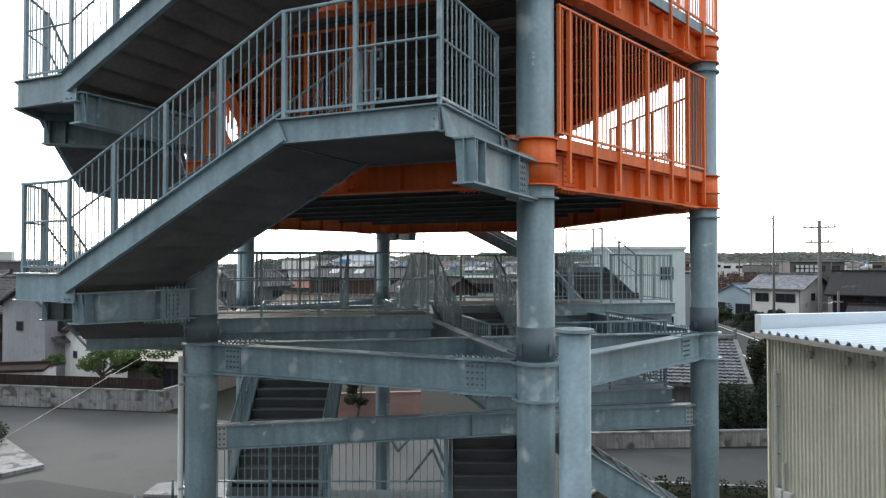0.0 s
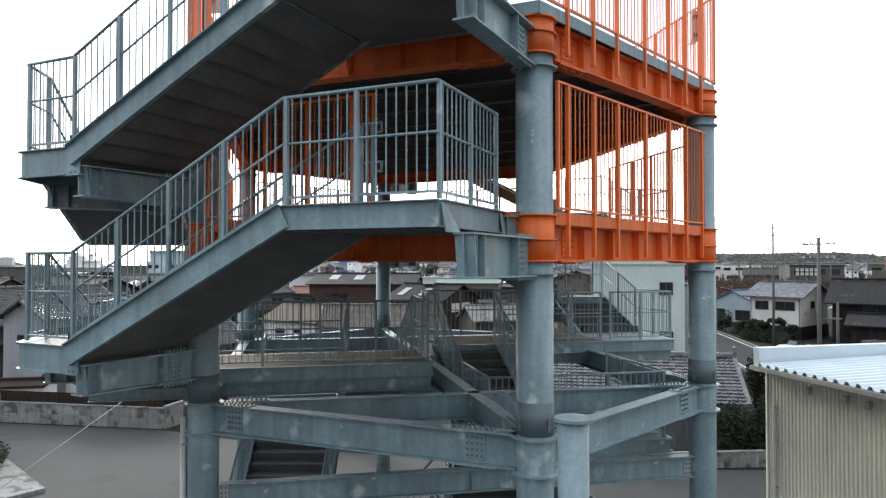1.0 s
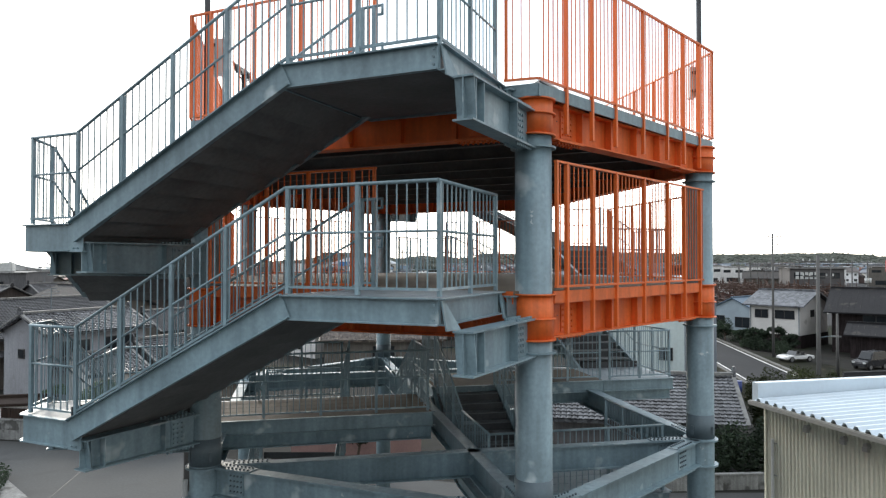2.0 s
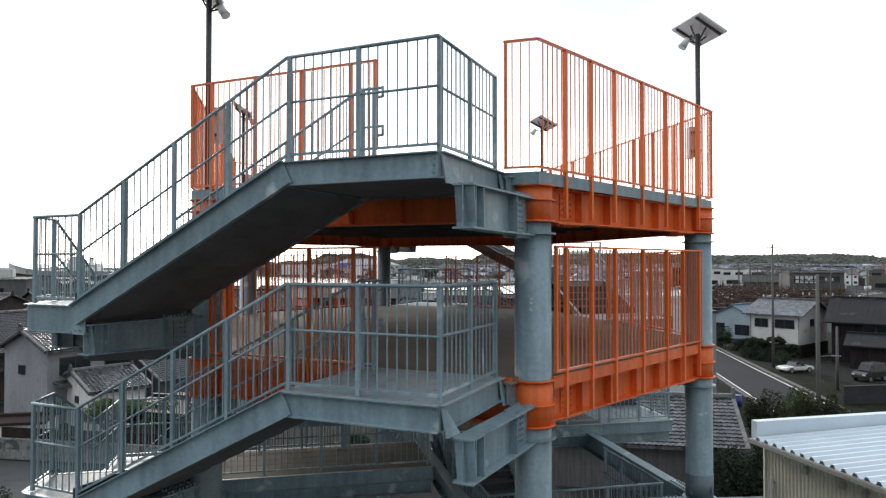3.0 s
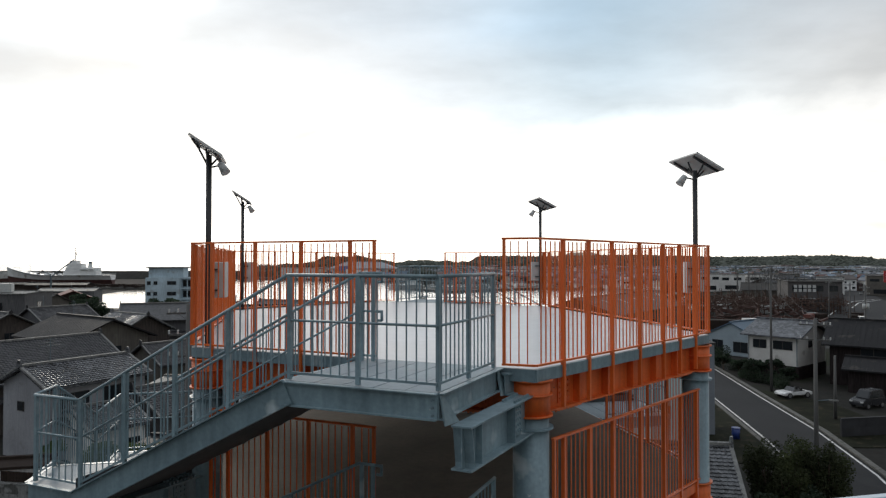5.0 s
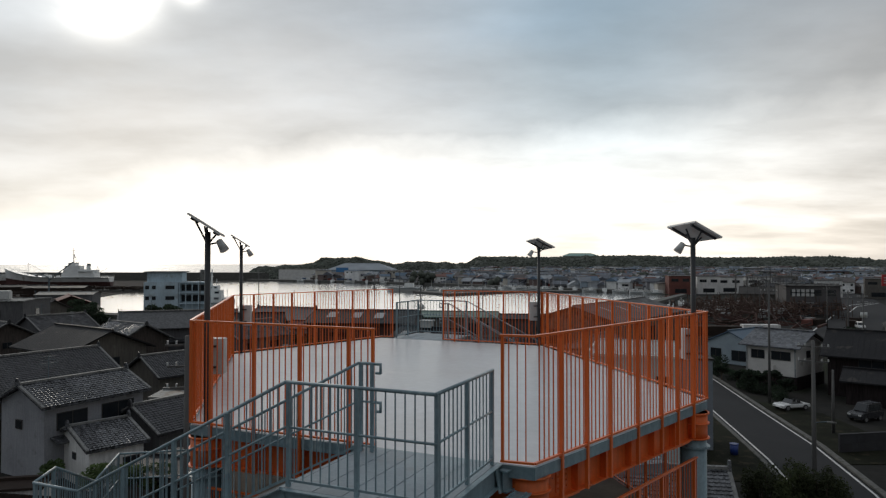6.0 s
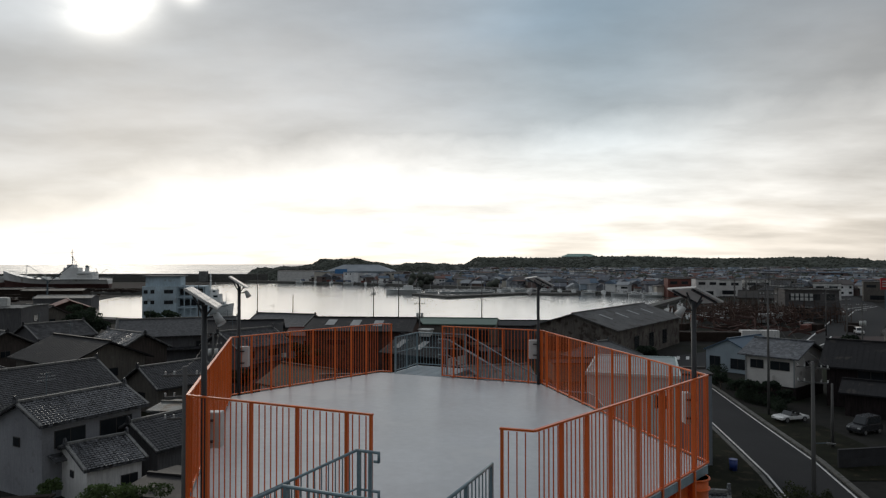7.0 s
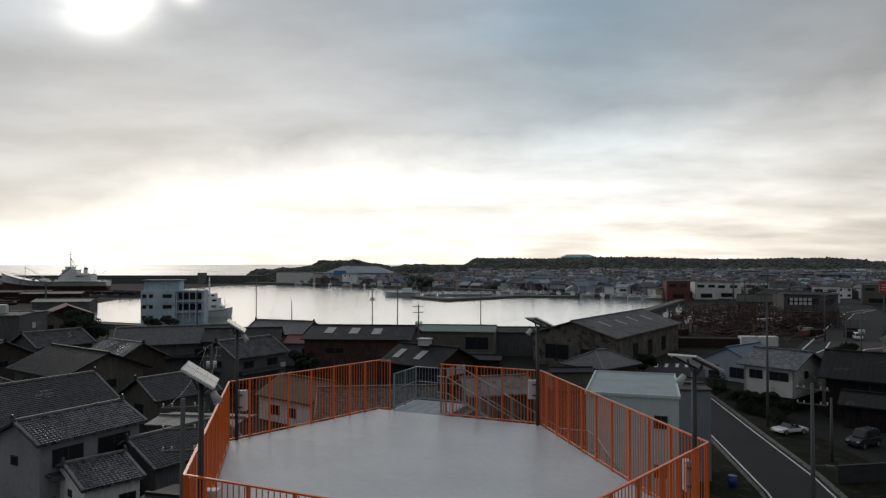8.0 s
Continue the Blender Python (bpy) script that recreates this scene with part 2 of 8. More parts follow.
PAINT_LINE = mat("road_paint", (0.62, 0.62, 0.60), 0.7, 0.0, 0.25, 1.5, 20, 0.1)
BEIGE = mat("beige_folded_sheet", (0.54, 0.535, 0.44), 0.55, 0.0, 0.12, 0.6, 8, 0.05, 0.003, streak=0.06)
ROOF_WHITE = mat("pale_blue_folded_roof", (0.56, 0.64, 0.70), 0.4, 0.0, 0.08, 0.7, 10, 0.04, 0.003)
GUTTER = mat("dull_gutter", (0.27, 0.27, 0.25), 0.5, 0.0, 0.15, 1, 20, 0.05)
GLASS = mat("dark_window_glass", (0.02, 0.024, 0.028), 0.08, 0.0, 0.2, 1, 10, 0.0)
FRAME_D = mat("dark_window_frame", (0.05, 0.045, 0.04), 0.5, 0.0, 0.15, 2, 20, 0.05)
PALE_GREY = mat("pale_grey_render", (0.27, 0.275, 0.295), 0.85, 0, 0.18, 0.5, 8, 0.15, 0.004, (0.2, 0.2, 0.205), 0.62, streak=0.08)
WALLS = [mat("white_render", (0.70, 0.69, 0.67), 0.85, 0, 0.14, 0.5, 8, 0.15, 0.004, (0.52, 0.50, 0.46), 0.66, streak=0.12),
         mat("grey_render", (0.105, 0.104, 0.108), 0.85, 0, 0.18, 0.5, 8, 0.15, 0.004, (0.12, 0.12, 0.118), 0.62, streak=0.2),
         mat("brown_boards", (0.06, 0.048, 0.042), 0.85, 0, 0.25, 0.6, 10, 0.2, 0.005, (0.07, 0.06, 0.05), 0.6, streak=0.3),
         mat("beige_render", (0.13, 0.118, 0.102), 0.85, 0, 0.16, 0.5, 8, 0.15, 0.004, (0.17, 0.16, 0.14), 0.64, streak=0.2),
         mat("blue_white_render", (0.30, 0.36, 0.40), 0.8, 0, 0.14, 0.4, 6, 0.1, 0.004, (0.3, 0.33, 0.35), 0.66)]
ROOFS = [ribbed(mat("dark_grey_roof_tiles", (0.052, 0.051, 0.054), 0.55, 0, 0.45, 0.9, 9, 0.2, spread=0.35, cells=2.6), "Z", 0.3, 0.05, 0.8, True),
         ribbed(mat("slate_grey_roof_tiles", (0.08, 0.078, 0.082), 0.5, 0, 0.45, 0.9, 9, 0.2, spread=0.35, cells=2.6), "Z", 0.3, 0.05, 0.8, True),
         ribbed(mat("brown_grey_sheet_roof", (0.065, 0.06, 0.056), 0.6, 0, 0.3, 0.5, 6, 0.2, 0.01, (0.09, 0.068, 0.055), 0.62, spread=0.2), "X", 0.45, 0.03, 0.5)]
TILE = mat("weathered_tile_clay", (0.066, 0.068, 0.074), 0.24, 0, 0.45, 2.6, 11, 0.2, 0.01, (0.12, 0.124, 0.13), 0.6, cells=3.6)
TILE_D = mat("dark_tile_clay", (0.034, 0.034, 0.037), 0.38, 0, 0.4, 2.6, 11, 0.2, 0.01, (0.06, 0.062, 0.064), 0.62, cells=3.6)
SHEET = mat("plain_dark_sheet_roof", (0.025, 0.0245, 0.026), 0.55, 0, 0.25, 0.4, 5, 0.15, 0.01, (0.06, 0.054, 0.05), 0.6)
BARN = mat("tarred_dark_boards", (0.035, 0.026, 0.022), 0.8, 0, 0.3, 0.7, 8, 0.3, 0.01, (0.075, 0.04, 0.03), 0.64)
DARK_BOARDS = mat("dark_brown_boards", (0.028, 0.022, 0.022), 0.85, 0, 0.3, 0.6, 10, 0.2, 0.005, streak=0.3)
FADED_ROOF = mat("faded_brown_sheet_roof", (0.10, 0.082, 0.065), 0.7, 0, 0.3, 0.5, 7, 0.2, 0.01, (0.11, 0.09, 0.075), 0.58)
SLATE = mat("blue_grey_slates", (0.075, 0.08, 0.09), 0.5, 0, 0.35, 1.6, 10, 0.2, 0.01, (0.11, 0.112, 0.115), 0.6, cells=3.0)
TILE_B = mat("brown_weathered_tiles", (0.085, 0.068, 0.056), 0.5, 0, 0.45, 2.6, 11, 0.2, 0.01, (0.18, 0.15, 0.12), 0.6, cells=3.6)
BLUE_SIGN = mat("blue_sign_paint", (0.06, 0.2, 0.42), 0.5, 0, 0.1, 0.3, 4, 0.02)
RED_BARN = mat("reddish_tarred_boards", (0.075, 0.035, 0.028), 0.85, 0, 0.35, 0.7, 8, 0.3, 0.01, (0.04, 0.026, 0.022), 0.55, streak=0.3)
RUST_RED = mat("rusty_red_sheet", (0.15, 0.05, 0.038), 0.7, 0, 0.3, 0.6, 8, 0.2, spread=0.1)
BLUE_ROOF = mat("blue_sheet_roof", (0.065, 0.11, 0.16), 0.5, 0, 0.15, 0.7, 8, 0.1)
BARK = mat("bark", (0.075, 0.055, 0.04), 0.9, 0, 0.3, 3, 30, 0.5, 0.02)
LEAF = mat("dark_green_foliage", (0.07, 0.108, 0.034), 0.75, 0, 0.4, 1.2, 12, 0.2, spread=0.25)
OLIVE = mat("olive_pine_foliage", (0.045, 0.055, 0.022), 0.8, 0, 0.5, 0.8, 10, 0.2, spread=0.35)
PINE = mat("pine_foliage", (0.026, 0.042, 0.024), 0.8, 0, 0.4, 0.8, 10, 0.2, spread=0.25)
WOODS = mat("distant_woods", (0.062, 0.07, 0.056), 0.95, 0, 0.5, 0.12, 0.9, 0.3, 0.3)
CAR_WHITE = mat("white_car_paint", (0.72, 0.72, 0.71), 0.25, 0, 0.04, 2, 20, 0.0, coat=0.6)
CAR_DARK = mat("dark_car_paint", (0.025, 0.026, 0.03), 0.25, 0, 0.1, 2, 20, 0.0, coat=0.6)
TYRE = mat("tyre_rubber", (0.02, 0.02, 0.02), 0.8, 0, 0.2, 5, 40, 0.1)
CHROME = mat("wheel_metal", (0.45, 0.45, 0.46), 0.3, 0.8, 0.1, 5, 40, 0.0)
HULL_WHITE = mat("ship_white_paint", (0.76, 0.77, 0.76), 0.5, 0, 0.12, 0.2, 4, 0.05, 0.01, (0.45, 0.42, 0.38), 0.66)
HULL_RED = mat("ship_red_bottom_paint", (0.09, 0.04, 0.036), 0.7, 0, 0.25, 0.2, 3, 0.1)
POLE_C = mat("concrete_pole", (0.10, 0.098, 0.095), 0.85, 0, 0.15, 1, 20, 0.15)
CABLE = mat("black_cable", (0.02, 0.02, 0.02), 0.6, 0, 0.1, 3, 20, 0)
PLASTIC_BLUE = mat("blue_plastic", (0.02, 0.045, 0.2), 0.4, 0, 0.1, 3, 20, 0)
GRASS = mat("rough_grass", (0.015, 0.016, 0.010), 0.95, 0, 0.5, 0.5, 8, 0.5, 0.03, (0.035, 0.03, 0.02), 0.58)


def water_material(name, wave, high, rough, coat, gloss):
    mt = mat(name, (0.07, 0.08, 0.08), rough, 0, 0.2, 0.02, 0.5, 0, coat=coat)
    n, l = mt.node_tree.nodes, mt.node_tree.links
    tc = n.new("ShaderNodeTexCoord")
    mp = n.new("ShaderNodeMapping")
    mp.inputs["Scale"].default_value = (0.25, 0.7, 1)
    l.new(tc.outputs["Object"], mp.inputs[0])
    nz = n.new("ShaderNodeTexNoise")
    nz.inputs["Scale"].default_value, nz.inputs["Detail"].default_value = 0.6, 5
    l.new(mp.outputs[0], nz.inputs["Vector"])
    b = n.new("ShaderNodeBump")
    b.inputs["Strength"].default_value, b.inputs["Distance"].default_value = wave, high
    l.new(nz.outputs[0], b.inputs["Height"])
    l.new(b.outputs[0], n["Principled BSDF"].inputs["Normal"])
    n["Principled BSDF"].inputs["IOR"].default_value = 1.4
    n["Principled BSDF"].inputs["Coat IOR"].default_value, n["Principled BSDF"].inputs["Coat Roughness"].default_value = gloss, rough
    l.new(b.outputs[0], n["Principled BSDF"].inputs["Coat Normal"])
    return mt


WATER = water_material("harbour_water", 1.0, 0.15, 0.1, 1.0, 2.3)
SEA = water_material("open_sea_water", 1.0, 0.3, 0.2, 0.15, 1.33)
RIDGE = mat("pale_mortared_ridge_tiles", (0.17, 0.17, 0.165), 0.7, 0, 0.35, 2.0, 12, 0.3, 0.01, (0.07, 0.07, 0.07), 0.58)
STAINED_ROOF = mat("stained_flat_roof_sheet", (0.17, 0.175, 0.17), 0.6, 0, 0.35, 0.5, 7, 0.2, 0.01, (0.10, 0.075, 0.055), 0.56)
for mt in (ASPHALT, STAINED_ROOF, *ROOFS):
    mt.node_tree.nodes["Principled BSDF"].inputs["Specular IOR Level"].default_value = 0.2
for mt in (EARTH, GRASS, SHEET, DARK_BOARDS, BARN, FADED_ROOF):
    mt.node_tree.nodes["Principled BSDF"].inputs["Specular IOR Level"].default_value = 0.08


def leafy(mt, share=0.45):
    """Leaves let part of the light through."""
    n, l = mt.node_tree.nodes, mt.node_tree.links
    bsdf = n["Principled BSDF"]
    thin, mx = n.new("ShaderNodeBsdfTranslucent"), n.new("ShaderNodeMixShader")
    l.new(bsdf.inputs["Base Color"].links[0].from_socket, thin.inputs["Color"])
    mx.inputs[0].default_value = share
    l.new(bsdf.outputs[0], mx.inputs[1])
    l.new(thin.outputs[0], mx.inputs[2])
    l.new(mx.outputs[0], n["Material Output"].inputs["Surface"])


for mt in (LEAF, PINE, OLIVE):
    leafy(mt)

# ---- mesh helpers ----
def add_box(bm, m, s):
    """A box of size s with its middle at the pose m."""
    v = [bm.verts.new(m @ Vector((x * s[0] / 2, y * s[1] / 2, z * s[2] / 2))) for x in (-1, 1) for y in (-1, 1) for z in (-1, 1)]
    for q in ((0, 1, 3, 2), (4, 6, 7, 5), (0, 4, 5, 1), (2, 3, 7, 6), (0, 2, 6, 4), (1, 5, 7, 3)):
        bm.faces.new([v[i] for i in q])
    return v


def box(bm, c, s, rz=0.0):
    return add_box(bm, pose(*c, 0, 0, rz), s)


def along(a, b):
    """The pose midway from a to b, x along, z as upright as can be, and the length."""
    a, b = Vector(a), Vector(b)
    x = (b - a).normalized()
    y = Vector((0, 0, 1)).cross(x)
    y = Vector((0, 1, 0)) if y.length < 1e-5 else y.normalized()
    z = x.cross(y)
    return Matrix.Translation((a + b) / 2) @ Matrix((x, y, z)).transposed().to_4x4(), (b - a).length


def bar(bm, a, b, w, h, dz=0.0, dy=0.0):
    """A bar from a to b, w wide and h high; dz, dy: shifted in its own section."""
    m, n = along(a, b)
    return add_box(bm, m @ Matrix.Translation((0, dy, dz)), (n, w, h))


def rod(bm, a, b, r, seg=10, r2=None):
    m, n = along(a, b)
    turn = Matrix.Rotation(radians(90), 4, "Y")
    return bmesh.ops.create_cone(bm, cap_ends=True, segments=seg, radius1=r, radius2=r if r2 is None else r2, depth=n, matrix=m @ turn)["verts"]


def prism(bm, ring, z0, z1):
    """An upright prism over a ring of (x, y)."""
    lo = [bm.verts.new((x, y, z0)) for x, y in ring]
    hi = [bm.verts.new((x, y, z1)) for x, y in ring]
    k = len(ring)
    for i in range(k):
        bm.faces.new((lo[i], lo[(i + 1) % k], hi[(i + 1) % k], hi[i]))
    bm.faces.new(hi)
    bm.faces.new(lo[::-1])


def loft(bm, ring_a, ring_b):
    """A closed skin between two rings of points, with end caps."""
    va, vb = [bm.verts.new(p) for p in ring_a], [bm.verts.new(p) for p in ring_b]
    k = len(va)
    for i in range(k):
        bm.faces.new((va[i], va[(i + 1) % k], vb[(i + 1) % k], vb[i]))
    bm.faces.new(va[::-1])
    bm.faces.new(vb)


def h_profile(h, w, tf=0.022, tw=0.014):
    a, b = w / 2, tw / 2
    return [(-a, 0), (a, 0), (a, -tf), (b, -tf), (b, -h + tf), (a, -h + tf), (a, -h), (-a, -h), (-a, -h + tf), (-b, -h + tf), (-b, -tf), (-a, -tf)]


def c_profile(h, w, t=0.016, side=1, top=0.0):
    """A channel whose web stands at y = 0 and whose flanges point to side."""
    return [(0, top), (side * w, top), (side * w, top - t), (side * t, top - t), (side * t, top - h + t), (side * w, top - h + t), (side * w, top - h), (0, top - h)]


def section(bm, a, b, prof, prof_b=None):
    """Draws a section of (y, z) points from a to b."""
    m, n = along(a, b)
    ra = [m @ Vector((-n / 2, y, z)) for y, z in prof]
    rb = [m @ Vector((n / 2, y, z)) for y, z in (prof_b or prof)]
    loft(bm, ra, rb)


def hbeam(bm, a, b, h, w, tf=0.022, tw=0.014):
    """An H-section whose top flange runs from a to b."""
    section(bm, a, b, h_profile(h, w, tf, tw))


def thing(name, label, category, at=(0, 0, 0), group="", kind=""):
    ob = new(name)
    ob.location = at
    ob.empty_display_size = 0.3
    return tagged(ob, label, category, group, kind)


def mesh_of(name, bm, material, smooth=False):
    bmesh.ops.recalc_face_normals(bm, faces=bm.faces[:])
    me = bpy.data.meshes.new(name)
    bm.to_mesh(me)
    bm.free()
    me.materials.append(material)
    if smooth:
        for p in me.polygons:
            p.use_smooth = len(p.vertices) == 4
    return me


def part(name, bm, material, parent, label="", smooth=False):
    """Links a bmesh, in world metres, as one mesh object under a thing or part."""
    ob = new(name, mesh_of(name, bm, material, smooth))
    hang(ob, parent)
    return tagged(ob, label)


def hang(ob, parent):
    ob.parent = parent
    up = parent.parent
    ob.matrix_parent_inverse = Matrix.Translation(-parent.location) if up is None and parent.data is None else Matrix()


def placed(name, me, parent, m):
    ob = new(name, me)
    hang(ob, parent)
    ob.matrix_basis = m
    return ob


def solo(name, bm, material, label, category, group="", kind="", smooth=False):
    return tagged(new(name, mesh_of(name, bm, material, smooth)), label, category, group, kind)


def unit_box(name, sx, sy, material):
    bm = bmesh.new()
    add_box(bm, Matrix(), (sx, sy, 1))
    return mesh_of(name, bm, material)


def lerp(a, b, t):
    return tuple(p + (q - p) * t for p, q in zip(a, b))


# ---- the ground, roads and water ----
# the two edges of the road, from near to far
ROAD_L = [(18.6, 29), (21.3, 36.5), (23.9, 45), (26.15, 55.5), (27.45, 64), (28.9, 73.8), (30.4, 95)]
ROAD_R = [(23.6, 26), (27.0, 37.5), (29.9, 47), (32.5, 59.3), (34.6, 75), (37.1, 92.4), (38.0, 100)]


def build_ground():
    bm = bmesh.new()
    ring = [(4800 * math.cos(i * math.pi / 24), 4800 * math.sin(i * math.pi / 24)) for i in range(48)]
    prism(bm, ring, -2.0, 0.0)
    solo("ground", bm, EARTH, "dark built-up ground of the harbour town", "ground", kind="structure")
    bm = bmesh.new()
    prism(bm, [(-60, -12), (30, -12), (24, 24), (17.6, 29.5), (16, 32.2), (6, 32.2), (-8, 36), (-15.6, 39.6), (-26.6, 41.5), (-60, 46)], 0.0, 0.02)
    solo("yard", bm, YARD, "worn grey asphalt yard under the tower", "ground", kind="structure")
    bm = bmesh.new()
    prism(bm, [*ROAD_L, (33, 118), (62, 140), (77, 148), (130, 224), (165, 300), (190, 348), (206, 340), (184, 292), (152, 231), (104, 162), (80, 128), (58, 110), (40, 110), *ROAD_R[::-1]], 0.0, 0.03)
    solo("road", bm, ASPHALT, "two-lane asphalt road leading to the harbour", "road", kind="structure")
    for off, pts in ((0.25, ROAD_L), (-0.25, ROAD_R)):
        bm = bmesh.new()
        for p, q in zip(pts, pts[1:]):
            bar(bm, (p[0] + off, p[1], 0.036), (q[0] + off, q[1], 0.036), 0.16, 0.012)
        solo("road_line", bm, PAINT_LINE, "worn white edge line painted on the road", "road marking", "edge lines", "structure")
    for pts in (ROAD_R,):
        bm = bmesh.new()
        for p, q in zip(pts, pts[1:]):
            bar(bm, (p[0] + 0.35, p[1], 0.07), (q[0] + 0.35, q[1], 0.07), 0.45, 0.15)
        solo("kerb", bm, KERB, "grimy concrete kerb along the road", "kerb", kind="structure")
    bm = bmesh.new()
    for p, q in zip(ROAD_L, ROAD_L[1:]):
        bar(bm, (p[0] - 0.3, p[1], 0.06), (q[0] - 0.3, q[1], 0.06), 0.35, 0.13)
    solo("kerb", bm, KERB, "grimy concrete kerb along the road", "kerb", kind="structure")
    for x in (38.8, 40.6, 42.5, 44.2):
        bm = bmesh.new()
        bar(bm, (x - 0.6, 121, 0.036), (x + 0.9, 125, 0.036), 0.55, 0.012)
        solo("crossing_bar", bm, PAINT_LINE, "worn white bar of the zebra crossing", "road marking", "zebra crossing", "structure")
    bm = bmesh.new()
    prism(bm, [(80.6, 142.3), (98, 142.2), (106, 158.2), (90.6, 158.3)], 0.0, 0.034)
    solo("paving", bm, mat("red_brown_asphalt", (0.045, 0.028, 0.027), 0.9, 0, 0.3, 0.2, 6, 0.2), "red-brown asphalt at the road junction", "paving", kind="structure")
    # harbour basin and open sea
    bm = bmesh.new()
    prism(bm, [(-135, 232), (-120, 215), (-70, 190), (-30, 176), (0, 168), (30, 178), (70, 245), (112, 322), (100, 345), (60, 384), (5, 452), (-60, 515),
               (-126, 556), (-160, 575), (-172, 470), (-168, 400), (-150, 300)], 0.0, 0.05)
    solo("water", bm, WATER, "calm harbour water reflecting the bright sky", "water", kind="structure")
    bm = bmesh.new()
    prism(bm, [(-150, 640), (-160, 616), (-1500, 622), (-4000, 700), (-4400, 1900), (-2600, 4000), (-700, 4720), (-150, 4750), (-130, 1500), (-150, 800)], 0.0, 0.05)
    solo("water", bm, SEA, "open sea beyond the breakwater", "water", kind="structure")


build_ground()

# ---- the evacuation tower ----
CX, CY = -0.43, 17.36
HALF_TURN = pose(CX, CY, 0) @ pose(0, 0, 0, 0, 0, 180) @ pose(-CX, -CY, 0)


def opp(p):
    return (2 * CX - p[0], 2 * CY - p[1], *p[2:])


COL = {"E": (1.27, 9.65), "A": (-4.0, 11.85), "D": (5.05, 13.65)}
COL.update(F=opp(COL["E"]), C=opp(COL["A"]), B=opp(COL["D"]))
EDGE = {"E": (1.30, 9.30), "A": (-4.28, 11.81), "D": (5.41, 13.83)}
EDGE.update(F=opp(EDGE["E"]), C=opp(EDGE["A"]), B=opp(EDGE["D"]))
ORDER = "EDCFBA"
ROOF_Z, MID_Z, LOW_Z = 13.10, 10.30, 7.50
RAD = 0.254


def build_column(key):
    x, y = COL[key]
    th = thing("steel_column", "blue-grey painted steel tube column with orange collars", "column", (x, y, 0), "tower columns")
    bm = bmesh.new()
    rod(bm, (x, y, 0), (x, y, 12.93), RAD, 40)
    part("shaft", bm, STEEL, th, smooth=True)
    for z in (12.42, 9.62):
        bm = bmesh.new()
        hi = 12.93 if z > 12 else 10.26
        rod(bm, (x, y, z), (x, y, hi), RAD + 0.018, 40)
        for q in (z + 0.012, z + 0.30, hi - 0.012):
            rod(bm, (x, y, q - 0.012), (x, y, q + 0.012), RAD + 0.055, 40)
        part("collar", bm, ORANGE_D, th, "orange painted collar", smooth=True)
        bm = bmesh.new()
        rod(bm, (x, y, z - 0.17), (x, y, z - 0.145), RAD + 0.06, 40)
        part("ring", bm, STEEL, th)
    for z in (7.27, 6.79):
        bm = bmesh.new()
        rod(bm, (x, y, z - 0.03), (x, y, z), RAD + 0.07, 40)
        part("ring", bm, STEEL, th)
    bm = bmesh.new()
    rod(bm, (x, y, 7.29), (x, y, 7.74), RAD + 0.006, 40)
    part("splice_band", bm, STEEL_D, th, "darker painted splice band", smooth=True)
    bm = bmesh.new()
    for a in range(4):
        box(bm, (x + (RAD + 0.02) * math.cos(a * 1.57 + 2.2), y + (RAD + 0.02) * math.sin(a * 1.57 + 2.2), 7.45), (0.012, 0.05, 0.16), math.degrees(a * 1.57 + 2.2))
    part("lug", bm, STEEL_D, th)
    bm = bmesh.new()
    prism(bm, [(x + 0.55 * sx, y + 0.55 * sy) for sx, sy in ((-1, -1), (1, -1), (1, 1), (-1, 1))], 0, 0.3)
    part("plinth", bm, CONCRETE, th, "square concrete plinth")


for k in ORDER:
    build_column(k)
th = thing("drain_pipe", "pale drain pipe clipped to the steel column", "pipe", (-4.29, 11.72, 0))
bm = bmesh.new()
rod(bm, (-4.29, 11.72, 0), (-4.29, 11.72, 7.05), 0.045, 12)
part("pipe", bm, BOX_WHITE, th, smooth=True)
for z in (1.5, 3.2, 4.9, 6.6):
    bm = bmesh.new()
    bar(bm, (-4.32, 11.72, z), (-4.15, 11.78, z), 0.11, 0.04)
    part("clip", bm, STEEL, th)


def bolts(bm, m, nx, nz, dx, dz, r=0.018, h=0.02):
    """A field of bolt heads standing out along y of the pose m."""
    for i in range(nx):
        for j in range(nz):
            c = m @ Matrix.Translation(((i - (nx - 1) / 2) * dx, 0, (j - (nz - 1) / 2) * dz)) @ pose(0, 0, 0, 90)
            bmesh.ops.create_cone(bm, cap_ends=True, segments=6, radius1=r, radius2=r * 0.9, depth=h, matrix=c)


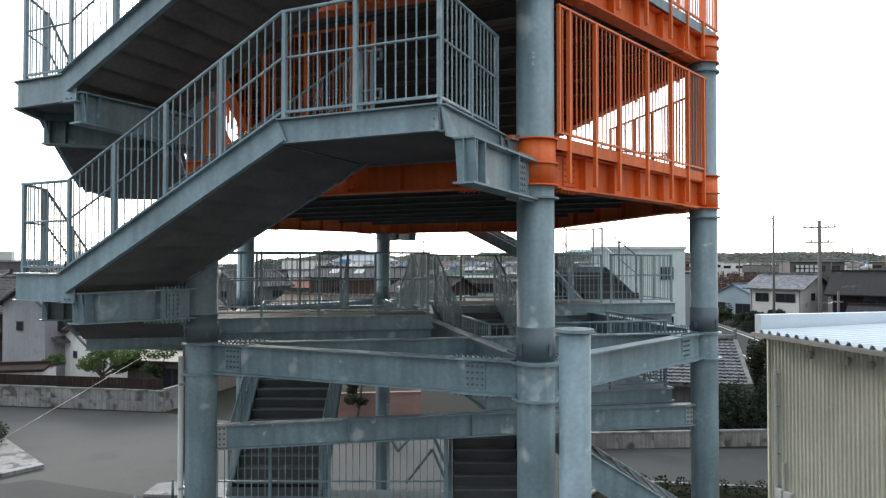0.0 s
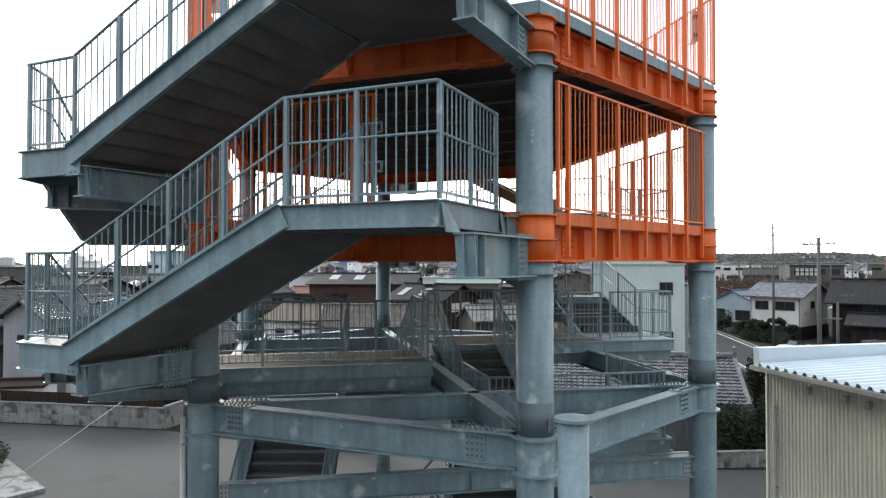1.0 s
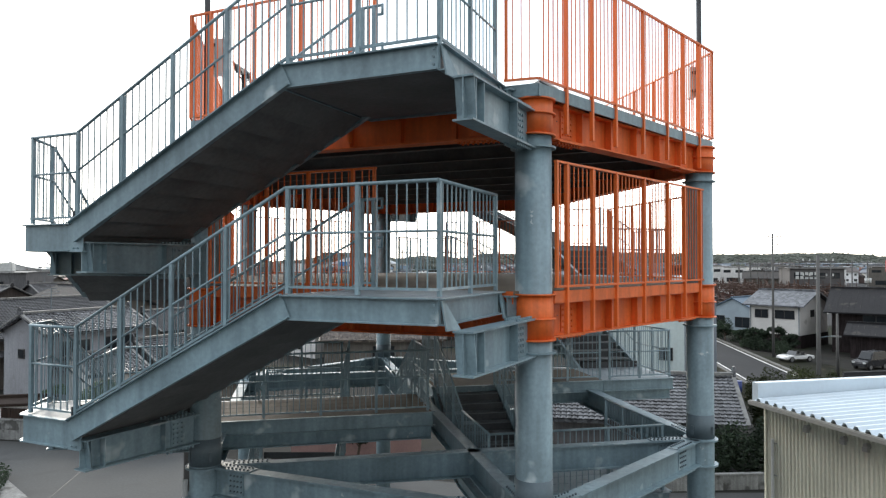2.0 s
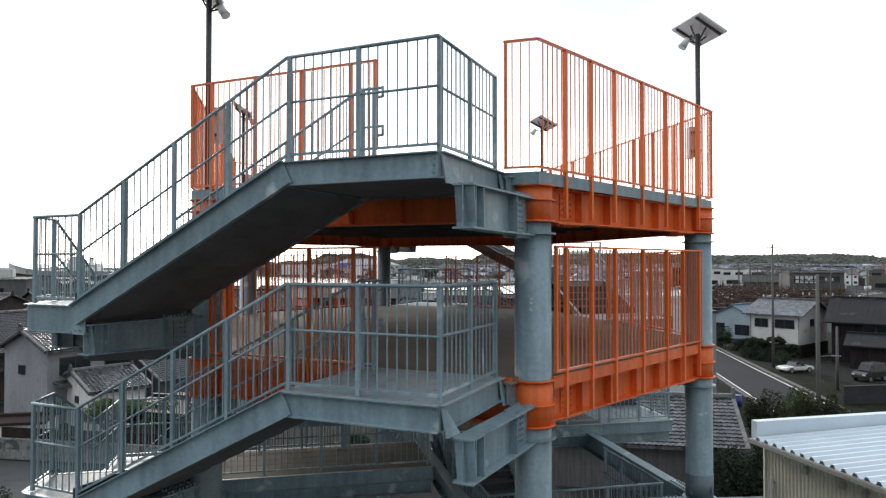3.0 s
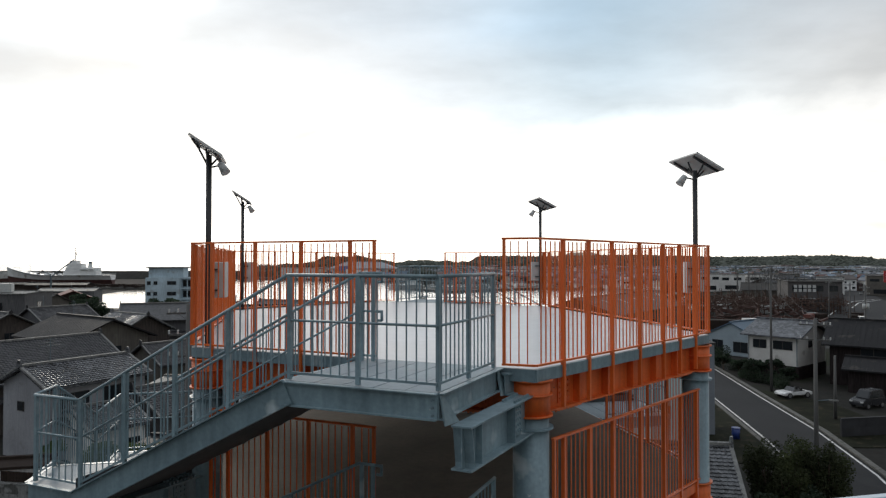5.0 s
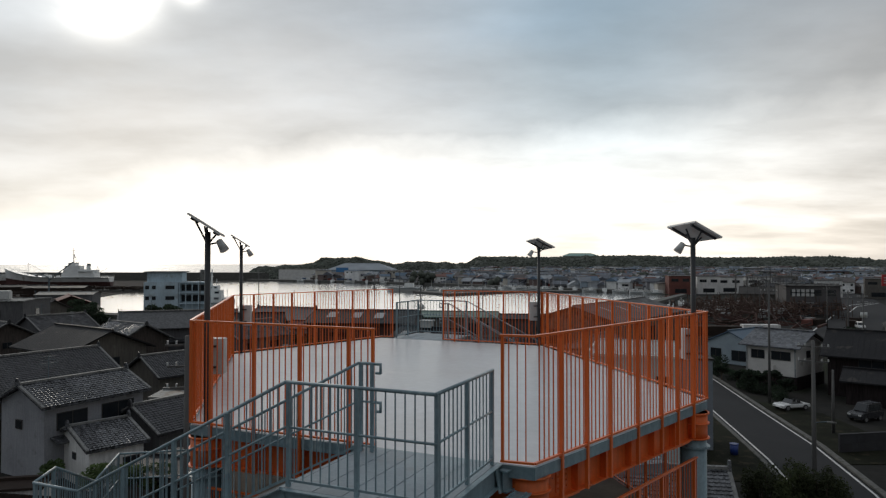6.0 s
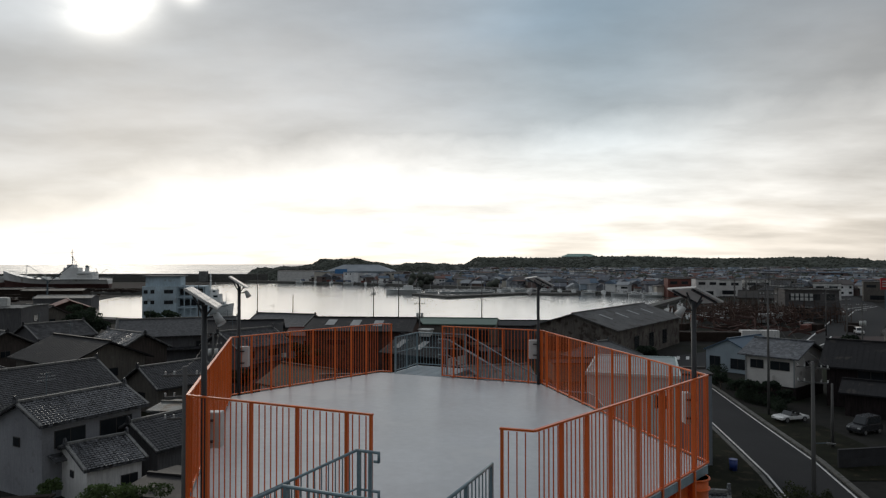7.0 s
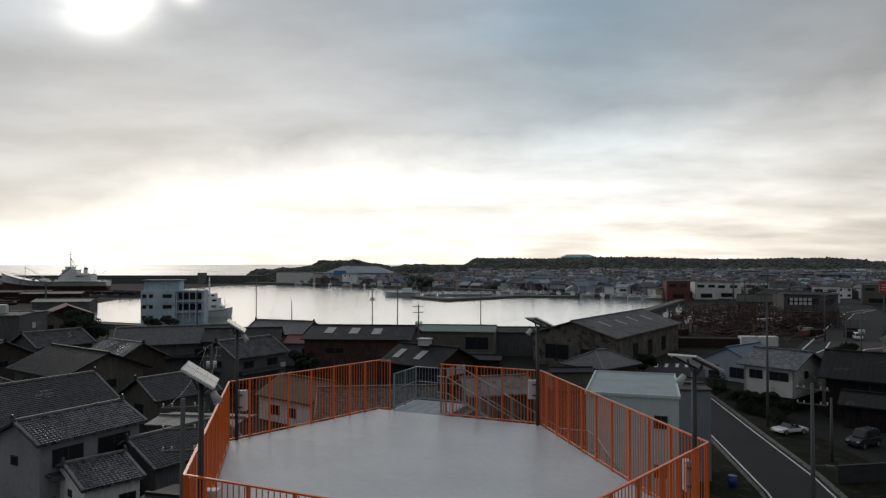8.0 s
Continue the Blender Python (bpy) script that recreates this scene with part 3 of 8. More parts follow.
def build_beam(a, b, top, h, w, material, label, splice=(), group="tower beams", stiff=0, ends=True, plates=False):
    """One H-beam from a to b in plan, its top flange at top; splice: distances from a of bolted plates."""
    A, B = Vector((*a, top)), Vector((*b, top))
    d = (B - A).normalized()
    if ends:
        A, B = A + d * (RAD - 0.01), B - d * (RAD - 0.01)
    n = (B - A).length
    m, _ = along(A, B)
    th = thing("steel_beam", label, "beam", tuple(A), group)
    bm = bmesh.new()
    hbeam(bm, A, B, h, w)
    part("section", bm, material, th)
    for q in splice:
        q = q if q >= 0 else n + q
        p = A + d * q
        bm = bmesh.new()
        mm = m.copy()
        mm.translation = p
        for s in (-1, 1):
            add_box(bm, mm @ Matrix.Translation((0, s * 0.016, -h / 2)), (0.30, 0.018, h - 0.12))
            add_box(bm, mm @ Matrix.Translation((0, 0, 0.008 if s > 0 else -h - 0.008)), (0.66, w, 0.016))
        pl = part("splice_plate", bm, material, th)
        bm = bmesh.new()
        for s in (-1, 1):
            bolts(bm, mm @ Matrix.Translation((0, s * 0.034, -h / 2)), 4, 4, 0.072, 0.085)
        for s in (-1, 1):
            for e in (0.028, -h - 0.028):
                mq = mm @ Matrix.Translation((0, s * w * 0.28, e)) @ pose(0, 0, 0, 90)
                bolts(bm, mq, 8, 1, 0.078, 0.08, h=0.03)
        part("bolts", bm, STEEL_D if material is STEEL else material, pl)
    for e in ((0.09, -0.09) if plates else ()):
        p = A + d * (e if e > 0 else n + e)
        mm = m.copy()
        mm.translation = p
        bm = bmesh.new()
        add_box(bm, mm @ Matrix.Translation((0, -0.016, -h / 2)), (0.15, 0.014, h - 0.05))
        pl = part("end_plate", bm, BOLT, th, "pale galvanised end plate")
        bm = bmesh.new()
        bolts(bm, mm @ Matrix.Translation((0, -0.032, -h / 2)), 2, 4, 0.07, 0.085)
        part("bolts", bm, STEEL_D, pl)
    for i in range(stiff):
        p = A + d * (n * (i + 1) / (stiff + 1))
        bm = bmesh.new()
        mm = m.copy()
        mm.translation = p
        add_box(bm, mm @ Matrix.Translation((0, 0, -h / 2)), (0.012, w - 0.01, h - 0.046))
        part("stiffener", bm, material, th)
    return th


for i, k in enumerate(ORDER):
    nx = ORDER[(i + 1) % 6]
    build_beam(COL[k], COL[nx], 12.93, 0.5, 0.25, ORANGE_D, "orange painted steel edge beam under the top deck", (0.55, -0.55), stiff=5)
    build_beam(COL[k], COL[nx], 10.13, 0.5, 0.25, ORANGE_D, "orange painted steel edge beam under the middle deck", (0.55, -0.55), stiff=5)
    build_beam(COL[k], COL[nx], 7.27, 0.48, 0.25, STEEL, "blue-grey steel ring beam with bolted splice plates", (0.42, -0.62))
for a, b in ("AD", "EF", "BC"):
    build_beam(COL[a], COL[b], 7.26, 0.46, 0.22, STEEL, "blue-grey steel cross beam between the columns", (0.5, -0.5))
build_beam(COL["A"], COL["D"], 5.90, 0.41, 0.2, STEEL, "blue-grey steel cross beam with end plates", stiff=3, plates=True)
build_beam(COL["B"], COL["C"], 5.90, 0.41, 0.2, STEEL, "blue-grey steel cross beam with end plates", stiff=3, plates=True)


def hexagon(grow=0.0):
    out = []
    for k in ORDER:
        v = Vector(EDGE[k]) - Vector((CX, CY))
        v = v * (1 + grow / v.length)
        out.append((CX + v.x, CY + v.y))
    return out


def cut(a, b, s0, s1):
    """The stretch from s0 after a to s1 before b."""
    A, B = Vector(a), Vector(b)
    d = (B - A).normalized()
    return tuple(A + d * s0), tuple(B - d * s1)


def clipped(ring, by):
    """The ring with each corner cut off, by that far along both edges."""
    out = []
    for a, b, c in zip(ring[-1:] + ring[:-1], ring, ring[1:] + ring[:1]):
        for q in (a, c):
            v = (Vector(q) - Vector(b)).normalized() * by
            out.append((b[0] + v.x, b[1] + v.y))
    return out


def build_deck(top, thick, floor_mat, fascia_mat, name, label, cut_by=0.0):
    th = thing(name, label, "deck", (CX, CY, top), kind="structure")
    bm = bmesh.new()
    prism(bm, clipped(hexagon(-0.05), cut_by) if cut_by else hexagon(-0.05), top - 0.05, top)
    part("surface", bm, floor_mat, th)
    bm = bmesh.new()
    hx = hexagon(-0.02)
    for p, q in zip(hx, hx[1:] + hx[:1]):
        if cut_by:
            p, q = cut(p, q, cut_by, cut_by)
        bar(bm, (*p, top - 0.005), (*q, top - 0.005), 0.03, thick, -thick / 2)
    part("fascia", bm, fascia_mat, th)
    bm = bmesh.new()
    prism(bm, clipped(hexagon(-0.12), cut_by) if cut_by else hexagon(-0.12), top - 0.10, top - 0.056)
    part("deck_plate", bm, UNDER, th, "underside plate with shade put into its colour")
    # joists and ribs under the deck
    u = (Vector(EDGE["A"]) - Vector(EDGE["E"])).normalized()
    n = Vector((-u.y, u.x))
    if n.y < 0:
        n = -n
    ctr = Vector((CX, CY))
    polys = [Vector(p) for p in hexagon(-0.3)]

    def span(off):
        hit = []
        for p, q in zip(polys, polys[1:] + polys[:1]):
            a, b = (p - ctr).dot(n) - off, (q - ctr).dot(n) - off
            if a * b < 0:
                c = p + (q - p) * (a / (a - b))
                hit.append((c - ctr).dot(u))
        return (min(hit), max(hit)) if len(hit) > 1 else None

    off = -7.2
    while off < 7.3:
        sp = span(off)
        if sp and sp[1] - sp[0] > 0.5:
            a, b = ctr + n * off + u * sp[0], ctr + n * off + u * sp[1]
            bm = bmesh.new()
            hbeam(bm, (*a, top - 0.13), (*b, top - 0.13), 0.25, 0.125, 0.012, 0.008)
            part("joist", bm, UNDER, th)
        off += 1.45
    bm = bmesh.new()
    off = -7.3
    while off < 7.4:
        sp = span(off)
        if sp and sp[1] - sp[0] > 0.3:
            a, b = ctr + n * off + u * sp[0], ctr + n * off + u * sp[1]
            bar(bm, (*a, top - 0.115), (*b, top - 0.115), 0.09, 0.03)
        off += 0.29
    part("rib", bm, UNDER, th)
    return th


build_deck(ROOF_Z, 0.17, ROOF_FLOOR, STEEL, "top_deck", "light grey coated top deck of the tower")
build_deck(MID_Z, 0.17, FLOOR_L1, ORANGE_D, "middle_deck", "dusty tan middle deck of the tower", 0.36)

# railings
BAL = {ORANGE: unit_box("baluster", 0.0145, 0.0145, ORANGE), STEEL: unit_box("baluster", 0.014, 0.014, STEEL)}


def orange_panel(a, b, z, height=1.8, posts=None, drop=0.62, at=None, ends=(True, True)):
    """An orange guard railing from a to b in plan on the deck at z, its posts running down the edge beam outside."""
    A, B = Vector(a), Vector(b)
    n = (B - A).length
    d = (B - A) / n
    rz = math.degrees(math.atan2(d.y, d.x))
    th = thing("guard_railing", "tall orange painted steel guard railing on the deck edge", "railing", (*a, z), "orange railings")
    top, bot = z + height, z + 0.07
    for nm, q, w, h in (("top_rail", top, 0.05, 0.03), ("bottom_rail", bot, 0.045, 0.03)):
        bm = bmesh.new()
        bar(bm, (*A, q - h / 2), (*B, q - h / 2), w, h)
        part(nm, bm, ORANGE, th)
    count = posts or max(1, round(n / 0.95))
    pm = unit_box("post", 0.045, 0.06, ORANGE)
    spots = list(at) if at else [(i + 0.5) / count * n for i in range(count)] if n > 2.5 else []
    for q in [v for v, on in zip((0.03, n - 0.03), ends) if on]:
        p = A + d * q
        placed("end_post", pm, th, pose(p.x, p.y, (top + bot) / 2, 0, 0, rz) @ Matrix.Diagonal((0.9, 0.8, top - bot, 1)))
    for q in spots:
        p = A + d * q
        placed("post", pm, th, pose(p.x, p.y, (top + z - drop) / 2, 0, 0, rz) @ Matrix.Diagonal((1, 1, top - z + drop - 0.02, 1)))
    k = int(n / 0.117)
    for i in range(1, k):
        q = n * i / k
        if min([abs(q - s) for s in spots + [9]]) < 0.045:
            continue
        p = A + d * q
        placed("baluster", BAL[ORANGE], th, pose(p.x, p.y, (top + bot) / 2 - 0.02, 0, 0, rz) @ Matrix.Diagonal((1, 1, top - bot - 0.05, 1)))
    return th


GAP_R, GAP_L = (0.85, 9.45), (-0.97, 10.30)


def both_sides(th):
    copy_thing(th, HALF_TURN @ Matrix.Translation(th.location))


SPOTS = (0.68, 1.39, 2.11, 3.06, 3.98, 4.69, 5.41)
# top deck: closed round the corners; middle deck: between the columns
for th in (orange_panel(GAP_R, EDGE["E"], ROOF_Z, ends=(True, False)), orange_panel(EDGE["E"], EDGE["D"], ROOF_Z, at=SPOTS, ends=(False, False)), orange_panel(EDGE["D"], EDGE["C"], ROOF_Z),
           orange_panel(GAP_L, EDGE["A"], ROOF_Z, posts=4)):
    both_sides(th)
for th in (orange_panel(*cut(EDGE["E"], EDGE["D"], 0.40, 0.22), MID_Z, at=[q - 0.40 for q in SPOTS]), orange_panel(*cut(GAP_L, EDGE["A"], 0.0, 0.42), MID_Z, posts=4),
           orange_panel(*cut(opp(EDGE["A"]), opp(EDGE["B"]), 4.6, 0.3), MID_Z)):
    both_sides(th)

# ---- stairs ----
UX, UY = -0.9134, 0.4071


def sp(s, o, z):
    """s along the front edge from the front corner, o outward from it."""
    return (1.30 + UX * s - UY * o, 9.30 + UY * s + UX * o, z)


VX, VY = -0.214, 0.977


def fp(q, o, z):
    """q along the left edge away from the corner landing, o to the inside of the outer stringer."""
    return (-6.30 + VX * q + VY * o, 11.20 + VY * q - VX * o, z)


def grey_rail(th, pts, height=1.3, mid=0.74, ends=(True, True), post_at=None):
    """A grey steel railing along floor points, with rails, posts and balusters."""
    P = [Vector(p) for p in pts]
    for nm, q, w, h in (("handrail", height, 0.045, 0.045), ("middle_rail", mid, 0.032, 0.032), ("bottom_rail", 0.09, 0.035, 0.03)):
        for a, b in zip(P, P[1:]):
            bm = bmesh.new()
            up = Vector((0, 0, q))
            if nm == "bottom_rail":
                bar(bm, a + up, b + up, w, h)
            else:
                rod(bm, a + up, b + up, w / 2, 10)
            part(nm, bm, STEEL, th, smooth=nm != "bottom_rail")
    pm = unit_box("post", 0.052, 0.045, STEEL)
    last = None
    for a, b in zip(P, P[1:]):
        flat = (b - a).xy.length
        rz = math.degrees(math.atan2(b.y - a.y, b.x - a.x))
        kp = max(1, round(flat / 1.05))
        straight = last is not None and last.dot((b - a).xy.normalized()) > 0.97
        first = last is None
        last = (b - a).xy.normalized()
        ps = [i / kp for i in range(kp + 1)]
        for t in ps:
            p = a.lerp(b, t)
            if t == 0 and (straight or not first):
                continue
            if t in (0, 1):
                p = a.lerp(b, abs(t - 0.04 / flat))
            placed("post", pm, th, pose(p.x, p.y, p.z + height / 2, 0, 0, rz) @ Matrix.Diagonal((1, 1, height - 0.02, 1)))
        kb = max(2, int(flat / 0.122))
        for i in range(1, kb):
            t = i / kb
            if min(abs(t - s) for s in ps) * flat < 0.05:
                continue
            p = a.lerp(b, t)
            placed("baluster", BAL[STEEL], th, pose(p.x, p.y, p.z + (height + 0.09) / 2, 0, 0, rz) @ Matrix.Diagonal((1, 1, height - 0.1, 1)))


def flight(th, a0, a1, b0, b1, risers, depth=0.32):
    """Treads and stringers from the edge a0-a1 down to the edge b0-b1 (points at the two floors)."""
    a0, a1, b0, b1 = (Vector(p) for p in (a0, a1, b0, b1))
    drop = (a0.z - b0.z) / (risers - 1)
    for i in range(1, risers - 1):
        t0, t1 = (i - 1) / (risers - 1), i / (risers - 1)
        z = a0.z - drop * i
        l0, r0, l1, r1 = a0.lerp(b0, t0), a1.lerp(b1, t0), a0.lerp(b0, t1), a1.lerp(b1, t1)
        bm = bmesh.new()
        prism(bm, [l0.xy, r0.xy, r1.xy, l1.xy], z - 0.04, z)
        bar(bm, (l1.x, l1.y, z + 0.004), (r1.x, r1.y, z + 0.004), 0.05, 0.02)
        tread = part("tread", bm, TREAD, th)
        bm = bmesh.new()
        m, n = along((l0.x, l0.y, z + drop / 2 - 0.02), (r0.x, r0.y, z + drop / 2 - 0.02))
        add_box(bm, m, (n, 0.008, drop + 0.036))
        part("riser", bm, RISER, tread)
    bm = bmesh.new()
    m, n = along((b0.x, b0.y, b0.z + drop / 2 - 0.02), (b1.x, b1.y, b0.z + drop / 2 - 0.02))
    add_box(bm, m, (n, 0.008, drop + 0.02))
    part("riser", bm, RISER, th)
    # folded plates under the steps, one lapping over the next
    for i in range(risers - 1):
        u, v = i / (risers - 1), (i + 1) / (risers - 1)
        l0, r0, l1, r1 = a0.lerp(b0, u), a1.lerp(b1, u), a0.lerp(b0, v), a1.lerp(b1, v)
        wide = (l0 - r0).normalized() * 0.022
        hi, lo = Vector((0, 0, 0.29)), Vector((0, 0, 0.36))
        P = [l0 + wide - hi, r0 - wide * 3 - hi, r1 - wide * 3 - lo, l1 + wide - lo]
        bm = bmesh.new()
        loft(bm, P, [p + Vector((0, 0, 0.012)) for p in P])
        part("soffit_plate", bm, UNDER, th, "folded plate under the steps, shade put into its colour")
    for p, q in ((a0, b0), (a1, b1)):
        bm = bmesh.new()
        out = (a0 - a1).normalized() * (0.03 if p is a0 else -0.03)
        left = Vector((0, 0, 1)).cross((q - p).normalized())
        section(bm, p + out, q + out, c_profile(depth, 0.075, 0.016, 1 if left.dot(out) > 0 else -1, 0.012))
        part("stringer", bm, STEEL, th)


LANDING = mat("blue_grey_landing_coating", (0.25, 0.30, 0.33), 0.52, 0.0, 0.2, 1.2, 20, 0.1, 0.003, (0.22, 0.25, 0.26), 0.6)
for mt in (TREAD, FLOOR_L1):
    mt.node_tree.nodes["Principled BSDF"].inputs["Specular IOR Level"].default_value = 0.2


LANDING.node_tree.nodes["Principled BSDF"].inputs["Specular IOR Level"].default_value = 0.27


def landing(th, ring, z, edge=0.30, floor=LANDING):
    bm = bmesh.new()
    prism(bm, ring, z - 0.03, z - 0.008)
    part("landing_plate", bm, floor, th, "grey landing plate")
    if len(ring) == 4:
        k = 5
        for i in range(k):
            u, v = i / k + 0.004, (i + 1) / k - 0.004
            bm = bmesh.new()
            prism(bm, [lerp(ring[0], ring[3], u), lerp(ring[1], ring[2], u), lerp(ring[1], ring[2], v), lerp(ring[0], ring[3], v)], z - 0.007, z)
            part("floor_strip", bm, floor, th)
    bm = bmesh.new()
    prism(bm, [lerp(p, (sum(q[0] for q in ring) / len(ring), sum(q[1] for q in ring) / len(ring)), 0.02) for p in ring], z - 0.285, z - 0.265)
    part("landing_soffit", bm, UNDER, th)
    for p, q in zip(ring, ring[1:] + ring[:1]):
        bm = bmesh.new()
        c = Vector((sum(v[0] for v in ring) / len(ring), sum(v[1] for v in ring) / len(ring), z))
        left = Vector((0, 0, 1)).cross(Vector((*q, z)) - Vector((*p, z)))
        section(bm, (*p, z), (*q, z), c_profile(edge, 0.075, 0.016, -1 if left.dot(c - Vector((*p, z))) > 0 else 1, -0.003))
        part("edge_channel", bm, STEEL, th)


def bracket(th, a, b, top, h0, h1, w=0.25):
    """A tapering cantilever bracket from the column to the stair's outer stringer."""
    A, B = Vector((*a, top)), Vector((*b, top))
    m, n = along(A, B)
    bm = bmesh.new()
    section(bm, A, B, h_profile(h0, w), h_profile(h1, w))
    pt = part("bracket", bm, STEEL, th)
    for q in (0.985,):
        bm = bmesh.new()
        e = m.to_3x3() @ Vector((0, w / 2 - 0.006, 0))
        hi, lo = A.lerp(B, q) - Vector((0, 0, 0.02)), A.lerp(B, q) - (B - A).normalized() * 0.07 - Vector((0, 0, h1 - 0.02))
        k = (B - A).normalized() * 0.016
        P = [hi - e, hi + e, lo + e, lo - e]
        loft(bm, P, [p - k for p in P])
        part("end_plate", bm, STEEL, pt)
    for q in (0.4, 0.86, 0.955):
        hh = h0 + (h1 - h0) * q - 0.03
        bm = bmesh.new()
        mm = m.copy()
        mm.translation = A.lerp(B, q) - Vector((0, 0, hh / 2 + 0.012))
        add_box(bm, mm, (0.014, w - 0.012, hh))
        part("stiffener", bm, STEEL, pt)
    bm = bmesh.new()
    mm = m.copy()
    mm.translation = A.lerp(B, 0.26) - Vector((0, 0, h0 / 2))
    for s in (-1, 1):
        add_box(bm, mm @ Matrix.Translation((0, s * 0.016, 0)), (0.26, 0.016, h0 - 0.1))
        bolts(bm, mm @ Matrix.Translation((0, s * 0.032, 0)), 3, 5, 0.08, 0.075, 0.021, 0.035)
        for e in (h0 / 2 + 0.012, -h0 / 2 - 0.012):
            bolts(bm, mm @ Matrix.Translation((0, s * 0.08, e)) @ pose(0, 0, 0, 90), 8, 1, 0.07, 0.08, 0.02, 0.045)
    part("bolted_splice", bm, STEEL, pt)


def build_stair(zf):
    """The stair from the deck at zf: a landing at the front corner, a long flight, a corner landing, a short flight, a lower landing."""
    z1, z2 = zf - 1.85, zf - 2.80
    th = thing("steel_staircase", "blue-grey steel staircase with landings and barred railings", "staircase", sp(0.5, 1, zf - 3), "tower staircases")
    landing(th, [sp(0.54, 0.0, 0)[:2], sp(0.54, 2.04, 0)[:2], sp(2.62, 2.04, 0)[:2], sp(2.62, 0.0, 0)[:2]], zf)
    flight(th, sp(2.62, 2.04, zf), sp(2.62, 0.22, zf), sp(6.30, 2.04, z1), sp(6.30, 0.22, z1), 11)
    landing(th, [sp(6.30, 2.04, 0)[:2], sp(7.30, 2.04, 0)[:2], fp(0, 0, 0)[:2], fp(0, 1.78, 0)[:2], sp(6.30, 0.22, 0)[:2]], z1, 0.40)
    # the end of the long stringer laps over the landing's edge
    for o in (2.085, 0.175):
        bm = bmesh.new()
        P = [Vector(sp(6.34, o, z1 - 0.02)), Vector(sp(6.04, o, z1 - 0.02)), Vector(sp(6.04, o, z1 - 0.41)), Vector(sp(6.34, o, z1 - 0.41))]
        loft(bm, P, [p + Vector((UY, -UX, 0)) * 0.014 for p in P])
        bar(bm, sp(6.34, o - 0.03, z1 - 0.405), sp(6.04, o - 0.03, z1 - 0.405), 0.09, 0.016)
        m, n = along(sp(6.3, o + 0.012, z1 - 0.36), sp(6.05, o + 0.012, z1 - 0.36))
        bolts(bm, m, 2, 1, 0.09, 0.08, 0.014, 0.03)
        part("stringer_end", bm, STEEL, th)
    # added dark plate, only there to block the bright gap beside the column
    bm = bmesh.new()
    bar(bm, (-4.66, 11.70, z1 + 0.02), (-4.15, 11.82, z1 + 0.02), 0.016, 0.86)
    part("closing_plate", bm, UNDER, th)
    flight(th, fp(0, 0, z1), fp(0, 1.78, z1), fp(2.35, 0, z2), fp(2.35, 1.78, z2), 6)
    landing(th, [fp(2.35, 0, 0)[:2], fp(4.35, 0, 0)[:2], fp(4.35, 2.05, 0)[:2], fp(2.35, 2.05, 0)[:2]], z2)
    grey_rail(th, [sp(0.57, 0.08, zf), sp(0.57, 2.0, zf), sp(2.62, 2.0, zf), sp(6.30, 2.0, z1), sp(7.26, 2.0, z1), fp(0, 0.05, z1), fp(2.35, 0.05, z2), fp(4.32, 0.05, z2), fp(4.32, 1.9, z2)])
    grey_rail(th, [sp(2.35, 0.24, zf), sp(2.62, 0.24, zf), sp(6.28, 0.24, z1)])
    for h in (1.3, 0.74):
        bm = bmesh.new()
        rod(bm, sp(2.40, 0.24, zf + h), sp(2.24, 0.24, zf + h), 0.021, 10)
        rod(bm, sp(2.25, 0.24, zf + h + 0.02), sp(2.25, 0.24, zf + h - 0.14), 0.021, 10)
        rod(bm, sp(2.25, 0.24, zf + h - 0.13), sp(2.33, 0.24, zf + h - 0.13), 0.021, 10)
        part("rail_hook", bm, STEEL, th, smooth=True)
    bracket(th, COL["E"], (0.235, 7.61), zf - 0.36, 0.52, 0.50)
    bracket(th, COL["A"], (-5.11, 9.91), zf - 2.12, 0.50, 0.44)
    a = Vector(COL["A"])
    bracket(th, COL["A"], tuple(a + Vector((-VY, VX)) * 2.42), zf - 2.14, 0.52, 0.48)
    # gussets between the landing's edge and the bracket
    for o in (2.05, 0.16):
        bm = bmesh.new()
        P = [Vector(sp(0.50, o, zf - 0.03)), Vector(sp(0.50, o - 0.07, zf - 0.03)), Vector(sp(0.40, o - 0.30, zf - 0.36)), Vector(sp(0.44, o, zf - 0.36))]
        k = Vector((UX, UY, 0)) * 0.018
        loft(bm, P, [p + k for p in P])
        m, n = along(sp(0.5, o + 0.05, zf - 0.16), sp(1.5, o + 0.05, zf - 0.16))
        bolts(bm, m @ Matrix.Translation((0.08 - n / 2, 0, 0)), 1, 3, 0.08, 0.085, 0.016, 0.03)
        part("gusset", bm, STEEL, th)
    bm = bmesh.new()
    section(bm, sp(0.42, 0.1, zf - 0.06), sp(0.30, -0.30, zf - 0.06), h_profile(0.30, 0.12))
    part("tie", bm, STEEL, th)
    return th


for zf in (ROOF_Z, MID_Z):
    both_sides(build_stair(zf))


